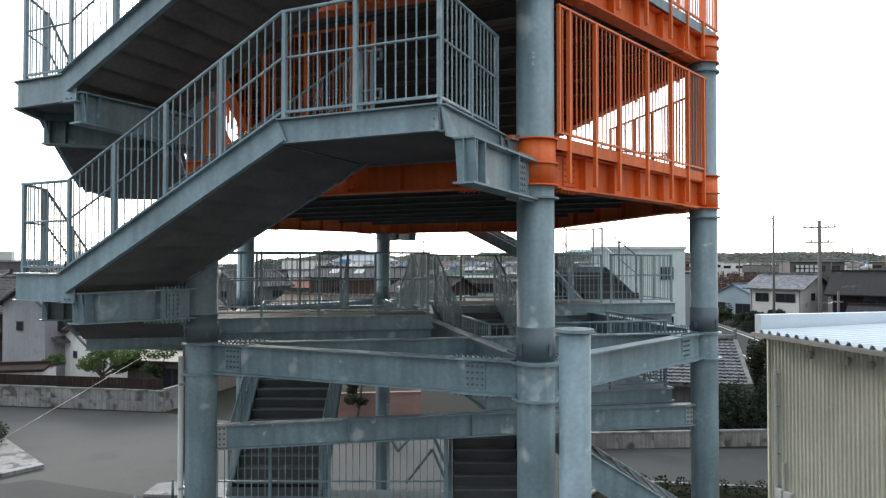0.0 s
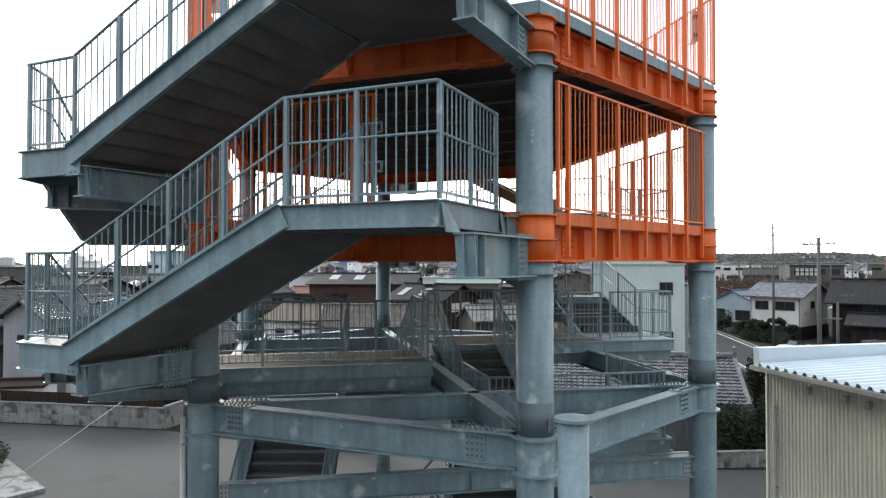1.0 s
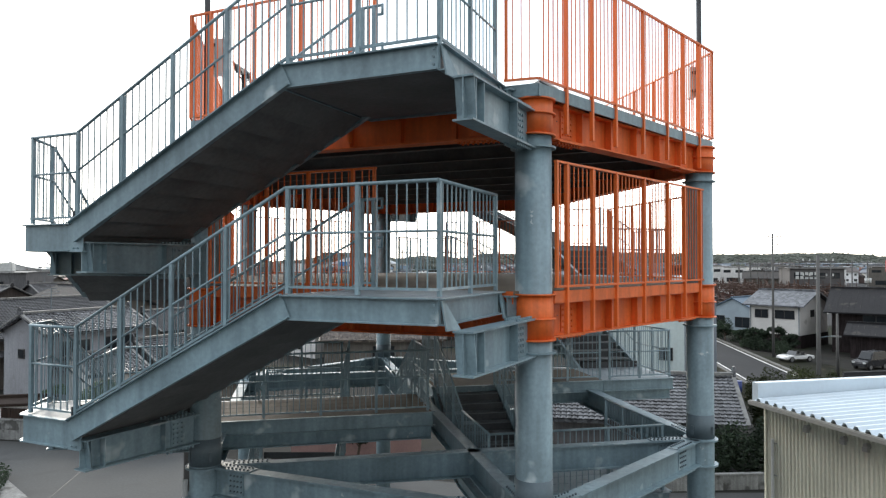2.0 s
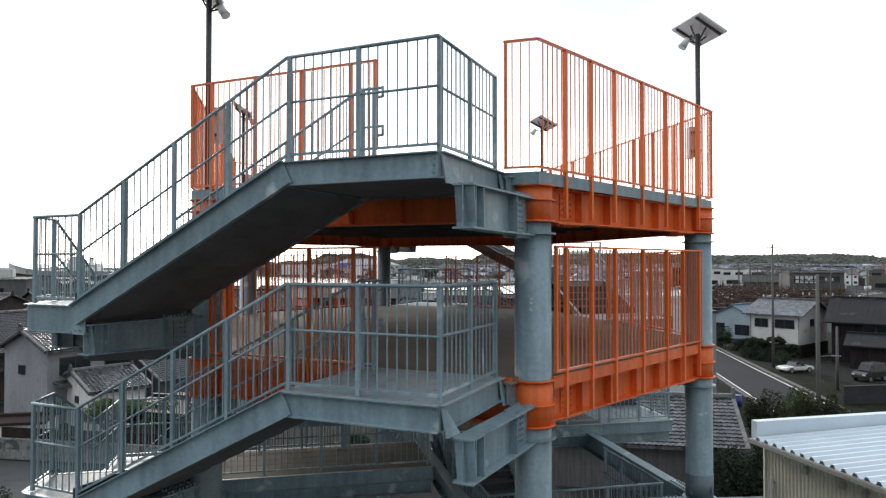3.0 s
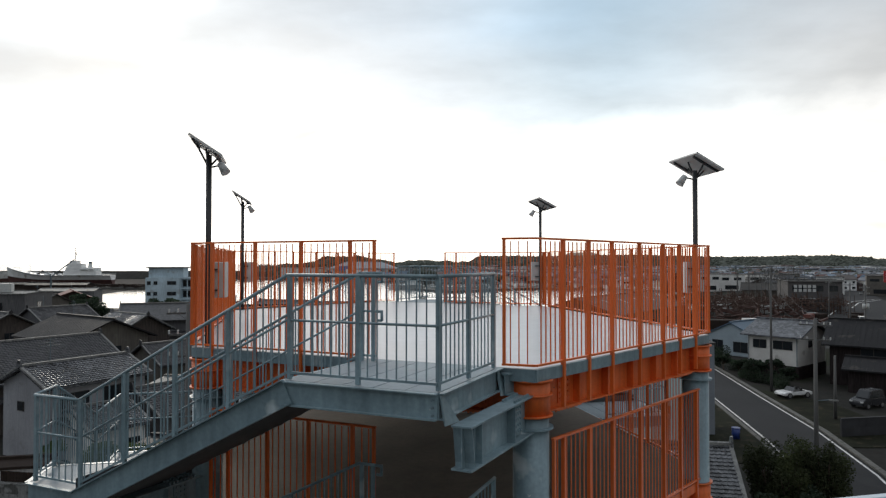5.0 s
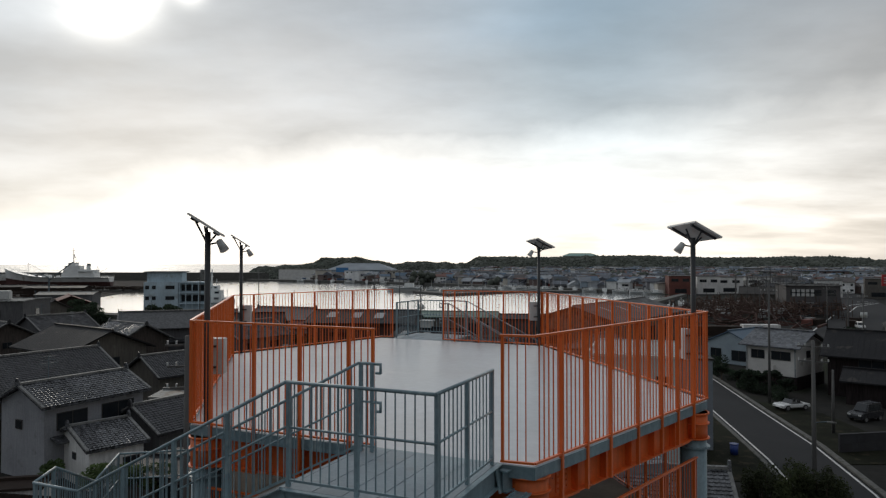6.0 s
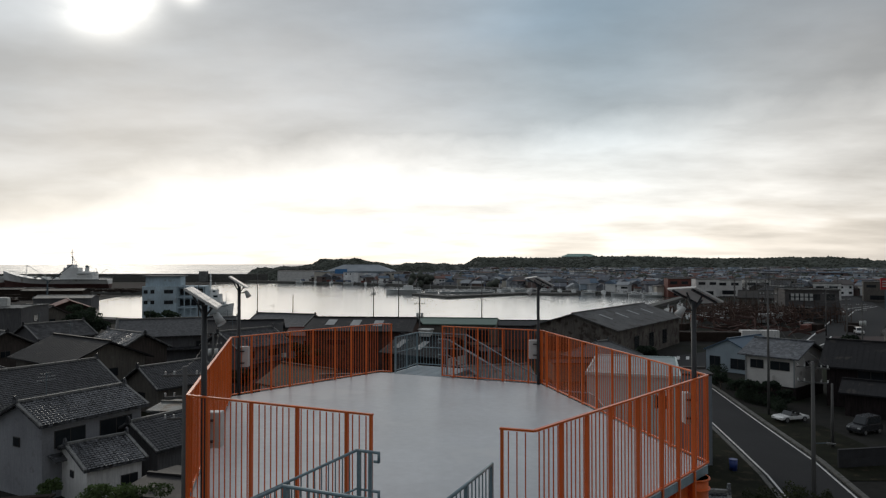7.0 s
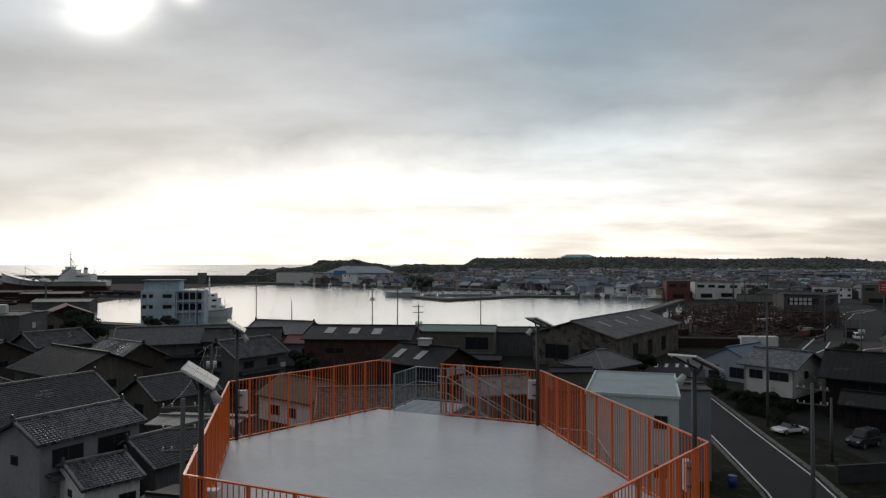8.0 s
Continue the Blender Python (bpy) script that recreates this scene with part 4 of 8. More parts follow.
def build_walkway():
    """The low walkway from the lower landing to the middle of the tower, with a flight down from its inner side."""
    th = thing("walkway", "steel walkway with a tan floor and barred railings", "walkway", fp(4, 4, LOW_Z - 0.5), "low walkways")
    ring = [fp(2.35, 2.07, 0)[:2], fp(2.35, 6.74, 0)[:2], fp(4.35, 6.74, 0)[:2], fp(4.35, 2.07, 0)[:2]]
    landing(th, ring, LOW_Z, 0.30, FLOOR_L1)
    grey_rail(th, [fp(2.40, 2.1, LOW_Z), fp(2.40, 6.7, LOW_Z), fp(4.3, 6.7, LOW_Z)])
    grey_rail(th, [fp(4.3, 2.1, LOW_Z), fp(4.3, 5.0, LOW_Z)])
    # the flight down the inner side to a turning platform
    z = 6.15
    flight(th, fp(4.35, 5.1, LOW_Z), fp(4.35, 6.7, LOW_Z), fp(7.05, 5.1, z), fp(7.05, 6.7, z), 9)
    grey_rail(th, [fp(4.35, 5.14, LOW_Z), fp(7.05, 5.14, z)])
    grey_rail(th, [fp(4.35, 6.66, LOW_Z), fp(7.05, 6.66, z), fp(9.16, 6.66, z), fp(9.16, 3.05, z), fp(6.5, 3.05, z)])
    landing(th, [fp(7.05, 2.98, 0)[:2], fp(7.05, 6.74, 0)[:2], fp(9.2, 6.74, 0)[:2], fp(9.2, 2.98, 0)[:2]], z, 0.26)
    landing(th, [fp(6.45, 2.98, 0)[:2], fp(6.45, 5.04, 0)[:2], fp(7.04, 5.04, 0)[:2], fp(7.04, 2.98, 0)[:2]], z, 0.26)
    # bearers under the walkway, and a beam below its outer edge with a bolted joint
    for q in (2.46, 4.2):
        bm = bmesh.new()
        hbeam(bm, (*fp(q, 0.0, 0)[:2], LOW_Z - 0.31), (*fp(q, 6.74, 0)[:2], LOW_Z - 0.31), 0.28, 0.16)
        part("bearer", bm, STEEL, th)
    for o in (1.2, 3.4, 5.6):
        bm = bmesh.new()
        hbeam(bm, (*fp(2.5, o, 0)[:2], LOW_Z - 0.33), (*fp(4.2, o, 0)[:2], LOW_Z - 0.33), 0.2, 0.12)
        part("bearer", bm, STEEL, th)
    for zz, h, oo in ((LOW_Z - 0.16, 0.24, 2.34), (LOW_Z - 0.45, 0.22, 2.44)):
        bm = bmesh.new()
        m, n = along(fp(oo, 4.30, zz), fp(oo, 4.46, zz))
        add_box(bm, m, (0.16, 0.03, h))
        bolts(bm, m @ Matrix.Translation((0, -0.02, 0)), 2, 3, 0.08, 0.07, 0.014, 0.02)
        part("joint_plate", bm, STEEL, th)
    return th


both_sides(build_walkway())


def build_low_platform():
    th = thing("lower_stair_platform", "lower steel stair platform behind a barred fence", "staircase", (-2, 13.5, 3))
    z = 3.9
    landing(th, [(-4.3, 12.9), (0.15, 12.9), (0.15, 14.6), (-4.3, 14.6)], z, 0.26)
    flight(th, (-4.5, 17.6, 5.9), (-2.6, 17.6, 5.9), (-4.25, 14.3, z), (-2.5, 14.3, z), 12)
    flight(th, (0.25, 15.3, 5.3), (1.55, 15.3, 5.3), (0.2, 11.9, 3.2), (1.35, 11.9, 3.2), 13)
    grey_rail(th, [(1.6, 15.3, 5.3), (1.4, 11.9, 3.2)])
    for a, b in (((-1.35, 15.2, 5.3), (-0.95, 15.2, 4.55)), ((-0.95, 15.2, 4.55), (-0.2, 15.2, 5.35)), ((-0.75, 14.8, 4.0), (-0.2, 14.8, 4.7)), ((-0.2, 14.8, 4.7), (0.1, 14.8, 4.0)), ((-0.2, 13.8, 5.3), (0.15, 13.8, 4.5))):
        bm = bmesh.new()
        rod(bm, a, b, 0.03, 8)
        part("brace", bm, STEEL, th)
    grey_rail(th, [(-4.2, 12.95, z), (0.1, 12.95, z), (0.1, 14.5, z)], 1.6, 0.72)
    grey_rail(th, [(-2.45, 14.3, z), (-2.45, 17.6, 5.9)])
    grey_rail(th, [(-4.3, 14.3, z), (-4.55, 17.6, 5.9)])
    flight(th, (2.3, 12.5, 5.45), (2.3, 13.6, 5.45), (6.3, 12.6, 2.95), (6.3, 13.7, 2.95), 14, 0.5)
    for x, y in ((-4.1, 13.0), (0.0, 13.0), (-4.1, 14.5), (0.0, 14.5), (-4.2, 17.5), (-2.9, 17.5), (6.1, 13.1)):
        bm = bmesh.new()
        rod(bm, (x, y, 0), (x, y, 2.7 if x > 5 else z - 0.2), 0.09, 16)
        part("prop", bm, STEEL, th, smooth=True)


build_low_platform()


def build_fender_post():
    th = thing("fender_post", "short blue-grey steel tube post with a capped flange", "post", (1.49, 8.05, 0))
    bm = bmesh.new()
    rod(bm, (1.49, 8.05, 0), (1.49, 8.05, 7.84), 0.175, 36)
    part("tube", bm, STEEL, th, smooth=True)
    bm = bmesh.new()
    rod(bm, (1.49, 8.05, 7.83), (1.49, 8.05, 7.865), 0.215, 36)
    part("cap_flange", bm, STEEL, th)


build_fender_post()


def panel_turn(normal, axis):
    z = Vector(normal).normalized()
    y = z.cross(Vector(axis)).normalized()
    return Matrix((y.cross(z), y, z)).transposed().to_4x4()


def build_solar_lamp(x, y, normal, axis, side, box_dx, lift=0.14, wide=0.76, deep=0.66, box_w=0.30, off=(0, 0)):
    """A pole with a panel of that normal and long axis, and a lamp head on an arm to that side."""
    top = ROOF_Z + 3.42
    th = thing("solar_lamp", "solar lamp with tilted panel on a steel pole", "lamp", (x, y, ROOF_Z), "solar lamps")
    bm = bmesh.new()
    rod(bm, (x, y, ROOF_Z), (x, y, top + lift - 0.12), 0.05, 14)
    part("pole", bm, LAMP_POLE, th, smooth=True)
    m = Matrix.Translation((x + off[0], y + off[1], top + lift)) @ panel_turn(normal, axis)
    bm = bmesh.new()
    add_box(bm, m, (wide, deep, 0.035))
    panel = part("panel", bm, PANEL_WHITE, th, "pale frame of the solar panel")
    for i in (-1, 0, 1):
        for j in (-1, 1):
            bm = bmesh.new()
            add_box(bm, m @ Matrix.Translation((i * wide * 0.32, j * deep * 0.24, 0.019)), (wide * 0.303, deep * 0.455, 0.006))
            part("cell_block", bm, PANEL_DARK, panel, "dark glossy solar cells")
    for s in (-0.26, 0.26):
        bm = bmesh.new()
        add_box(bm, m @ Matrix.Translation((s * wide / 0.76, 0, -0.035)), (0.04, deep * 0.9, 0.04))
        part("carrier", bm, LAMP_POLE, panel)
    for p in ((0.22, 0, -0.03), (-0.22, 0, -0.03), (0, 0.2, -0.03), (0, -0.2, -0.03)):
        bm = bmesh.new()
        rod(bm, (x, y, top - 0.32), tuple(m @ Vector(p)), 0.018, 8)
        part("strut", bm, LAMP_POLE, th)
    f = pose(x, y, top - 0.32, 0, 0, side)
    bm = bmesh.new()
    rod(bm, tuple(f.translation), tuple(f @ Vector((0.24, 0, 0.04))), 0.016, 8)
    part("arm", bm, LAMP_POLE, th)
    bm = bmesh.new()
    rod(bm, tuple(f @ Vector((0.21, 0, 0.07))), tuple(f @ Vector((0.33, -0.02, -0.10))), 0.055, 14, 0.085)
    part("lamp_head", bm, BOX_WHITE, th, "pale grey lamp head", smooth=True)
    f = pose(x, y, ROOF_Z + 1.15, 0, 0, 0)
    bm = bmesh.new()
    add_box(bm, f @ Matrix.Translation((box_dx, 0.16, 0)), (box_w, 0.2, 0.62))
    bmesh.ops.bevel(bm, geom=bm.edges[:], offset=0.012, segments=1, affect="EDGES")
    bx = part("control_box", bm, BOX_WHITE, th, "pale grey control box")
    for q in (0.18, -0.18):
        bm = bmesh.new()
        add_box(bm, f @ Matrix.Translation((box_dx / 2, 0.05, q)), (0.2, 0.14, 0.03))
        part("clamp", bm, LAMP_POLE, bx)


build_solar_lamp(-4.03, 11.9, (0.636, 0.15, 1.0), (0.975, 0.224, 0), -10, 0.12, 0.02, 0.63, 1.016, 0.30, (-0.05, 0.10))
build_solar_lamp(-6.10, 21.1, (0.636, 0.15, 1.0), (0.975, 0.224, 0), -10, 0.12, 0.02, 0.63, 1.016, 0.30, (-0.05, 0.10))
build_solar_lamp(3.30, 22.85, (0.417, 0.232, 1.0), (0.309, -0.951, 0), 190, -0.14, -0.02, 0.84, 0.71, 0.30, (0.07, 0.12))
build_solar_lamp(5.06, 13.62, (0.417, 0.232, 1.0), (0.309, -0.951, 0), 190, -0.10, -0.02, 0.84, 0.71, 0.12, (0.07, 0.12))

# ---- the beige hall beside the tower ----
def folded(bm, a, b, z0, z1, pitch, depth, side=1):
    """A folded sheet wall from a to b in plan with upright ribs."""
    A, B = Vector(a), Vector(b)
    n = (B - A).length
    d = (B - A) / n
    w = Vector((-d.y, d.x)) * side
    k = int(n / pitch)
    pts = []
    for i in range(k):
        for q, o in ((0.0, 0), (0.3, 0), (0.45, depth), (0.85, depth)):
            pts.append(A + d * ((i + q) * pitch) + w * o)
    pts.append(A + d * (k * pitch))
    lo = [bm.verts.new((p.x, p.y, z0)) for p in pts]
    hi = [bm.verts.new((p.x, p.y, z1)) for p in pts]
    for i in range(len(pts) - 1):
        bm.faces.new((lo[i], lo[i + 1], hi[i + 1], hi[i]))


def build_hall():
    th = thing("hall", "beige folded-sheet hall with a pale ribbed roof", "building", (9, 20, 0))
    P = Vector((9.86, 21.13))
    d = Vector((0.232, -0.973))
    e = Vector((0.973, 0.232))

    def at(k, o=0.0, z=0.0):
        p = P + d * k + e * o
        return (p.x, p.y, z)

    ring = [at(0, 0.03)[:2], at(17.5, 0.03)[:2], at(17.5, 15)[:2], at(0, 15)[:2]]
    bm = bmesh.new()
    prism(bm, ring, 0, 6.37)
    part("wall", bm, BEIGE, th)
    bm = bmesh.new()
    folded(bm, at(0)[:2], at(17.5)[:2], 0, 6.39, 0.143, 0.032, -1)
    part("cladding", bm, BEIGE, th, "beige upright folded sheet")
    bm = bmesh.new()
    folded(bm, at(0, 15)[:2], at(0, 0)[:2], 0, 6.39, 0.143, 0.032, -1)
    part("cladding", bm, BEIGE, th, "beige upright folded sheet")
    for q in (0.0,):
        bm = bmesh.new()
        bar(bm, at(q - 0.02, -0.02, 0), at(q - 0.02, -0.02, 6.39), 0.09, 0.09)
        part("corner_trim", bm, BEIGE, th)
    # ribs run up the roof from the eave
    bm = bmesh.new()
    k, pitch = -0.15, 0.36
    low, high = 6.49, 6.84
    prof = []
    while k < 17.6:
        for q, h in ((0, 0), (0.16, 0), (0.21, 0.09), (0.29, 0.09)):
            prof.append((k + q, h))
        k += pitch
    lo = [bm.verts.new(at(q, -0.38, low + h)) for q, h in prof]
    hi = [bm.verts.new(at(q, 15.2, high + h)) for q, h in prof]
    for i in range(len(prof) - 1):
        bm.faces.new((lo[i], lo[i + 1], hi[i + 1], hi[i]))
    part("roof", bm, ROOF_WHITE, th, "pale blue-white ribbed metal roof")
    bm = bmesh.new()
    section(bm, at(-0.25, -0.38, 6.48), at(17.6, -0.38, 6.48), [(-0.06, 0), (0.02, 0), (0.02, -0.12), (-0.10, -0.12), (-0.10, -0.02), (-0.08, -0.02), (-0.08, -0.10), (-0.06, -0.10)])
    part("gutter", bm, GUTTER, th, "dull grey eaves gutter")
    bm = bmesh.new()
    q = [at(-0.02, -0.30), at(-0.28, -0.30), at(-0.28, 15.2), at(-0.02, 15.2)]
    loft(bm, [(x, y, 6.31) for x, y, _ in q], [(x, y, 7.02) for x, y, _ in q])
    part("parapet", bm, ROOF_WHITE, th, "pale blue-white parapet")
    for k in (1.73, 3.02, 3.74, 6.6, 8.5):
        bm = bmesh.new()
        rod(bm, at(k, -0.02, 6.08), at(k, -0.15, 6.08), 0.075, 16)
        c = at(k, -0.13, 6.0)
        box(bm, c, (0.09, 0.15, 0.11), 13.4)
        part("vent_hood", bm, GUTTER, th, "dull metal vent hood")
    bm = bmesh.new()
    rod(bm, at(4.35, -0.02, 2.89), at(4.35, -0.17, 2.83), 0.13, 16, 0.10)
    part("vent_hood", bm, GUTTER, th, "dull metal vent hood", smooth=True)
    bm = bmesh.new()
    rod(bm, at(0.32, -0.08, 0.0), at(0.32, -0.08, 5.41), 0.045, 10)
    part("pipe", bm, BOX_WHITE, th)
    bm = bmesh.new()
    rod(bm, at(0.62, -0.08, 0.85), at(0.62, -0.08, 2.76), 0.04, 10)
    part("pipe", bm, BOX_WHITE, th)
    for z in (5.3, 4.35, 2.97, 2.02):
        bm = bmesh.new()
        bar(bm, at(0.24, -0.05, z), at(0.46, -0.05, z), 0.05, 0.03)
        part("pipe_clip", bm, GUTTER, th)
    for k in (0.5, 0.85):
        bm = bmesh.new()
        box(bm, at(k, -0.1, 1.84), (0.16, 0.24, 0.26), 13.4)
        part("meter_box", bm, BOX_WHITE, th, "pale meter box")
    for k in (4.77, 9.75):
        bm = bmesh.new()
        box(bm, at(k, -0.01, 5.05), (0.08, 1.0, 0.60), 13.4)
        wn = part("window", bm, GUTTER, th)
        bm = bmesh.new()
        box(bm, at(k, -0.045, 5.05), (0.03, 0.9, 0.5), 13.4)
        part("pane", bm, GLASS, wn)


build_hall()


# ---- houses ----
def moved(bm, m):
    bmesh.ops.transform(bm, matrix=m, verts=bm.verts[:])


def tile_slope(bm, o, ax, dn, length, run, up, pitch=0.29, amp=0.06):
    """A sheet of wavy tiles: length along ax, run down dn, raised along up, each course stepping over the next."""
    cols, rows = max(8, int(length / pitch) * 3), max(3, int(run / 0.26))
    prev = None
    for j in range(rows):
        for e in (0, 1):
            r = (j + e) / rows * run
            lift = 0.012 + (0.045 if e else 0.0)
            line = []
            for i in range(cols + 1):
                s = i / cols * length
                line.append(bm.verts.new(o + ax * s + dn * r + up * (lift + amp * abs(math.sin(math.pi * s / pitch)))))
            if prev:
                for i in range(cols):
                    bm.faces.new((prev[i], prev[i + 1], line[i + 1], line[i]))
            prev = line


def window_part(th, m, w, h, mull=1, frame=FRAME_D, glass=GLASS):
    """A window in the plane x-z of the pose m, looking towards -y."""
    bm = bmesh.new()
    add_box(bm, m, (w, 0.10, h))
    wn = part("window", bm, frame, th)
    k = mull + 1
    for i in range(k):
        bm = bmesh.new()
        add_box(bm, m @ Matrix.Translation(((i + 0.5) / k * w - w / 2, -0.045, 0)), (w / k - 0.07, 0.03, h - 0.1))
        part("pane", bm, glass, wn)
    return wn


def build_house(name, label, x, y, rz, w, d, eave, rise, wall, roof, over=0.5, hip=0.0, windows=(), tiles=False, base=0.0, group="", category="house", dress=True, glass=GLASS):
    """A house w long (ridge along its x) and d deep. windows: (side, u, z, width, height), side f, b, l or r, u from the middle."""
    m = pose(x, y, base, 0, 0, rz)
    th = thing(name, label, category, (x, y, base), group)
    bm = bmesh.new()
    hw, hd = w / 2, d / 2
    top = eave + rise * (1 if not hip else 0)
    pro = [(-hd, 0), (hd, 0), (hd, eave), (0, max(eave + 0.01, top - 0.08)), (-hd, eave)]
    loft(bm, [Vector((-hw, p, q)) for p, q in pro], [Vector((hw, p, q)) for p, q in pro])
    moved(bm, m)
    part("wall", bm, wall, th)
    sl = rise / hd
    t = 0.16
    ew, ed, ez = hw + over, hd + over, eave - over * sl
    if not hip:
        bm = bmesh.new()
        pro = [(-ed, ez), (0, eave + rise), (ed, ez), (ed, ez + t), (0, eave + rise + t), (-ed, ez + t)]
        loft(bm, [Vector((-ew, p, q)) for p, q in pro], [Vector((ew, p, q)) for p, q in pro])
        moved(bm, m)
        rf = part("roof", bm, roof, th)
    else:
        bm = bmesh.new()
        r = max(0.3, hw - hd * hip)
        ring = [(-ew, -ed), (ew, -ed), (ew, ed), (-ew, ed)]
        lo = [bm.verts.new((p, q, ez)) for p, q in ring]
        hi = [bm.verts.new((p, q, ez + t)) for p, q in ring]
        ra, rb = bm.verts.new((-r, 0, eave + rise + t)), bm.verts.new((r, 0, eave + rise + t))
        bm.faces.new(lo[::-1])
        for i in range(4):
            bm.faces.new((lo[i], lo[(i + 1) % 4], hi[(i + 1) % 4], hi[i]))
        bm.faces.new((hi[0], hi[1], rb, ra))
        bm.faces.new((hi[2], hi[3], ra, rb))
        bm.faces.new((hi[1], hi[2], rb))
        bm.faces.new((hi[3], hi[0], ra))
        moved(bm, m)
        rf = part("roof", bm, roof, th)
    bm = bmesh.new()
    r = ew if not hip else max(0.3, hw - hd * hip) + 0.1
    bar(bm, (-r, 0, eave + rise + t + 0.06), (r, 0, eave + rise + t + 0.06), 0.28, 0.2)
    moved(bm, m)
    part("ridge_cap", bm, RIDGE if roof in (TILE, TILE_D, DT, ST) else roof, rf)
    if roof in (TILE, TILE_D, DT, ST):
        for sx in (-1, 1):
            bm = bmesh.new()
            u, z = sx * (r + 0.02), eave + rise + t
            loft(bm, [Vector((u, p, z + q)) for p, q in ((-0.3, -0.05), (0.3, -0.05), (0.2, 0.32), (0.07, 0.5), (-0.07, 0.5), (-0.2, 0.32))],
                 [Vector((u - sx * 0.14, p, z + q)) for p, q in ((-0.3, -0.05), (0.3, -0.05), (0.2, 0.32), (0.07, 0.5), (-0.07, 0.5), (-0.2, 0.32))])
            moved(bm, m)
            part("ridge_end_tile", bm, roof, rf)
            for sy in (-1, 1):
                bm = bmesh.new()
                if not hip:
                    bar(bm, (sx * (ew - 0.1), 0, eave + rise + t + 0.05), (sx * (ew - 0.1), sy * ed, ez + t + 0.05), 0.22, 0.12)
                else:
                    bar(bm, (sx * max(0.3, hw - hd * hip), 0, eave + rise + t + 0.04), (sx * (ew - 0.1), sy * (ed - 0.1), ez + t + 0.04), 0.22, 0.14)
                moved(bm, m)
                part("verge_tile", bm, RIDGE, rf)
    if dress and category == "house" and eave > 4:
        bm = bmesh.new()
        pro = [(-hd - 1.0, 2.75), (-hd, 3.1), (-hd, 3.2), (-hd - 1.0, 2.87)]
        loft(bm, [Vector((-hw * 0.9, p, q)) for p, q in pro], [Vector((hw * 0.75, p, q)) for p, q in pro])
        moved(bm, m)
        part("lower_eave", bm, roof, th)
        bm = bmesh.new()
        u = -hw * 0.5
        rod(bm, (u, 0.2, eave + rise), (u, 0.2, eave + rise + 2.0), 0.03, 6)
        for q, k in ((1.95, 0.5), (1.7, 0.65), (1.45, 0.75)):
            bar(bm, (u - k, 0.2, eave + rise + q), (u + k, 0.2, eave + rise + q), 0.03, 0.03)
        moved(bm, m)
        part("aerial", bm, STEEL_D, th)
        bm = bmesh.new()
        box(bm, (hw * 0.82, -hd - 0.3, 3.35), (0.8, 0.35, 0.6))
        moved(bm, m)
        part("air_conditioner", bm, BOX_WHITE, th)
    if roof in (SHEET, SH) and not hip and rise > 0.8:
        bm = bmesh.new()
        k = max(4, int(2 * ew / 0.6))
        for i in range(k + 1):
            u = -ew + 0.04 + i / k * (2 * ew - 0.08)
            for sy in (-1, 1):
                bar(bm, (u, 0, eave + rise + t - 0.005), (u, sy * ed, ez + t - 0.005), 0.05, 0.05)
        moved(bm, m)
        tagged(part("standing_seam", bm, roof, rf), kind="stuff")
    if tiles and not hip:
        for sd in (-1, 1):
            bm = bmesh.new()
            dn = Vector((0, sd * ed, ez - eave - rise)).normalized()
            tile_slope(bm, Vector((-ew, 0, eave + rise + t)), Vector((1, 0, 0)), dn, 2 * ew, math.hypot(ed, eave + rise - ez), Vector((0, sd * sl, 1)).normalized())
            moved(bm, m)
            tagged(part("tiles", bm, roof, rf, "wavy grey roof tiles", smooth=False), kind="stuff")
    for side, u, z, ww, wh in windows:
        turn = {"f": 0, "r": 90, "b": 180, "l": 270}[side]
        off = hd if side in "fb" else hw
        window_part(th, m @ pose(0, 0, 0, 0, 0, turn) @ Matrix.Translation((u, -off - 0.02, z)), ww, wh, 1 if ww > 0.9 else 0, glass=glass)
    return th


W_, G_, BR_, BE_, BL_ = WALLS
DT, ST, SH = ROOFS
build_house("house", "small white rendered house with a grey tiled gable roof", -25.4, 51.5, 48, 3.8, 6.4, 2.8, 1.05, W_, TILE, 0.35, windows=[("f", 1.0, 1.4, 1.2, 1.0), ("l", 0.6, 2.0, 0.6, 0.5)], tiles=True)
build_house("house", "two-storey grey house with a worn tiled gable roof", -28.8, 54.6, 61, 8.2, 5.4, 5.5, 1.2, PALE_GREY, TILE, 0.45, tiles=True,
            windows=[("f", -2.0, 4.2, 2.4, 1.3), ("f", 1.8, 4.2, 2.8, 1.4), ("l", -0.4, 3.9, 0.8, 0.7), ("f", 0, 1.4, 2.6, 1.6)])
build_house("house", "old house with a broad dark tiled roof", -39.0, 64.5, 59, 14, 10, 4.4, 2.7, BR_, TILE_D, 0.6, tiles=True, windows=[("f", 1, 2.6, 2.4, 1.2)])
build_house("house", "grey-beige house under a wide plain grey roof", -44.5, 86.0, -36, 12.5, 9.5, 5.6, 2.0, BE_, SHEET, 0.8, windows=[("f", 1.5, 4.1, 3.0, 1.1), ("r", 0, 4.0, 2.6, 1.0), ("f", -3, 4.1, 1.6, 1.0)])
build_house("house", "dark house with a pale-ridged tiled roof", -45.0, 99.5, -36, 8.5, 7.5, 5.0, 2.0, BR_, TILE, 0.6, tiles=True, windows=[("f", 0, 3.6, 2.6, 1.0)])
build_house("house", "low house with a beige gable beside the lane", -32.0, 83.0, 54, 8, 7, 3.0, 1.9, BE_, TILE_D, 0.5, tiles=True, windows=[("l", 0, 1.6, 1.8, 1.2)])
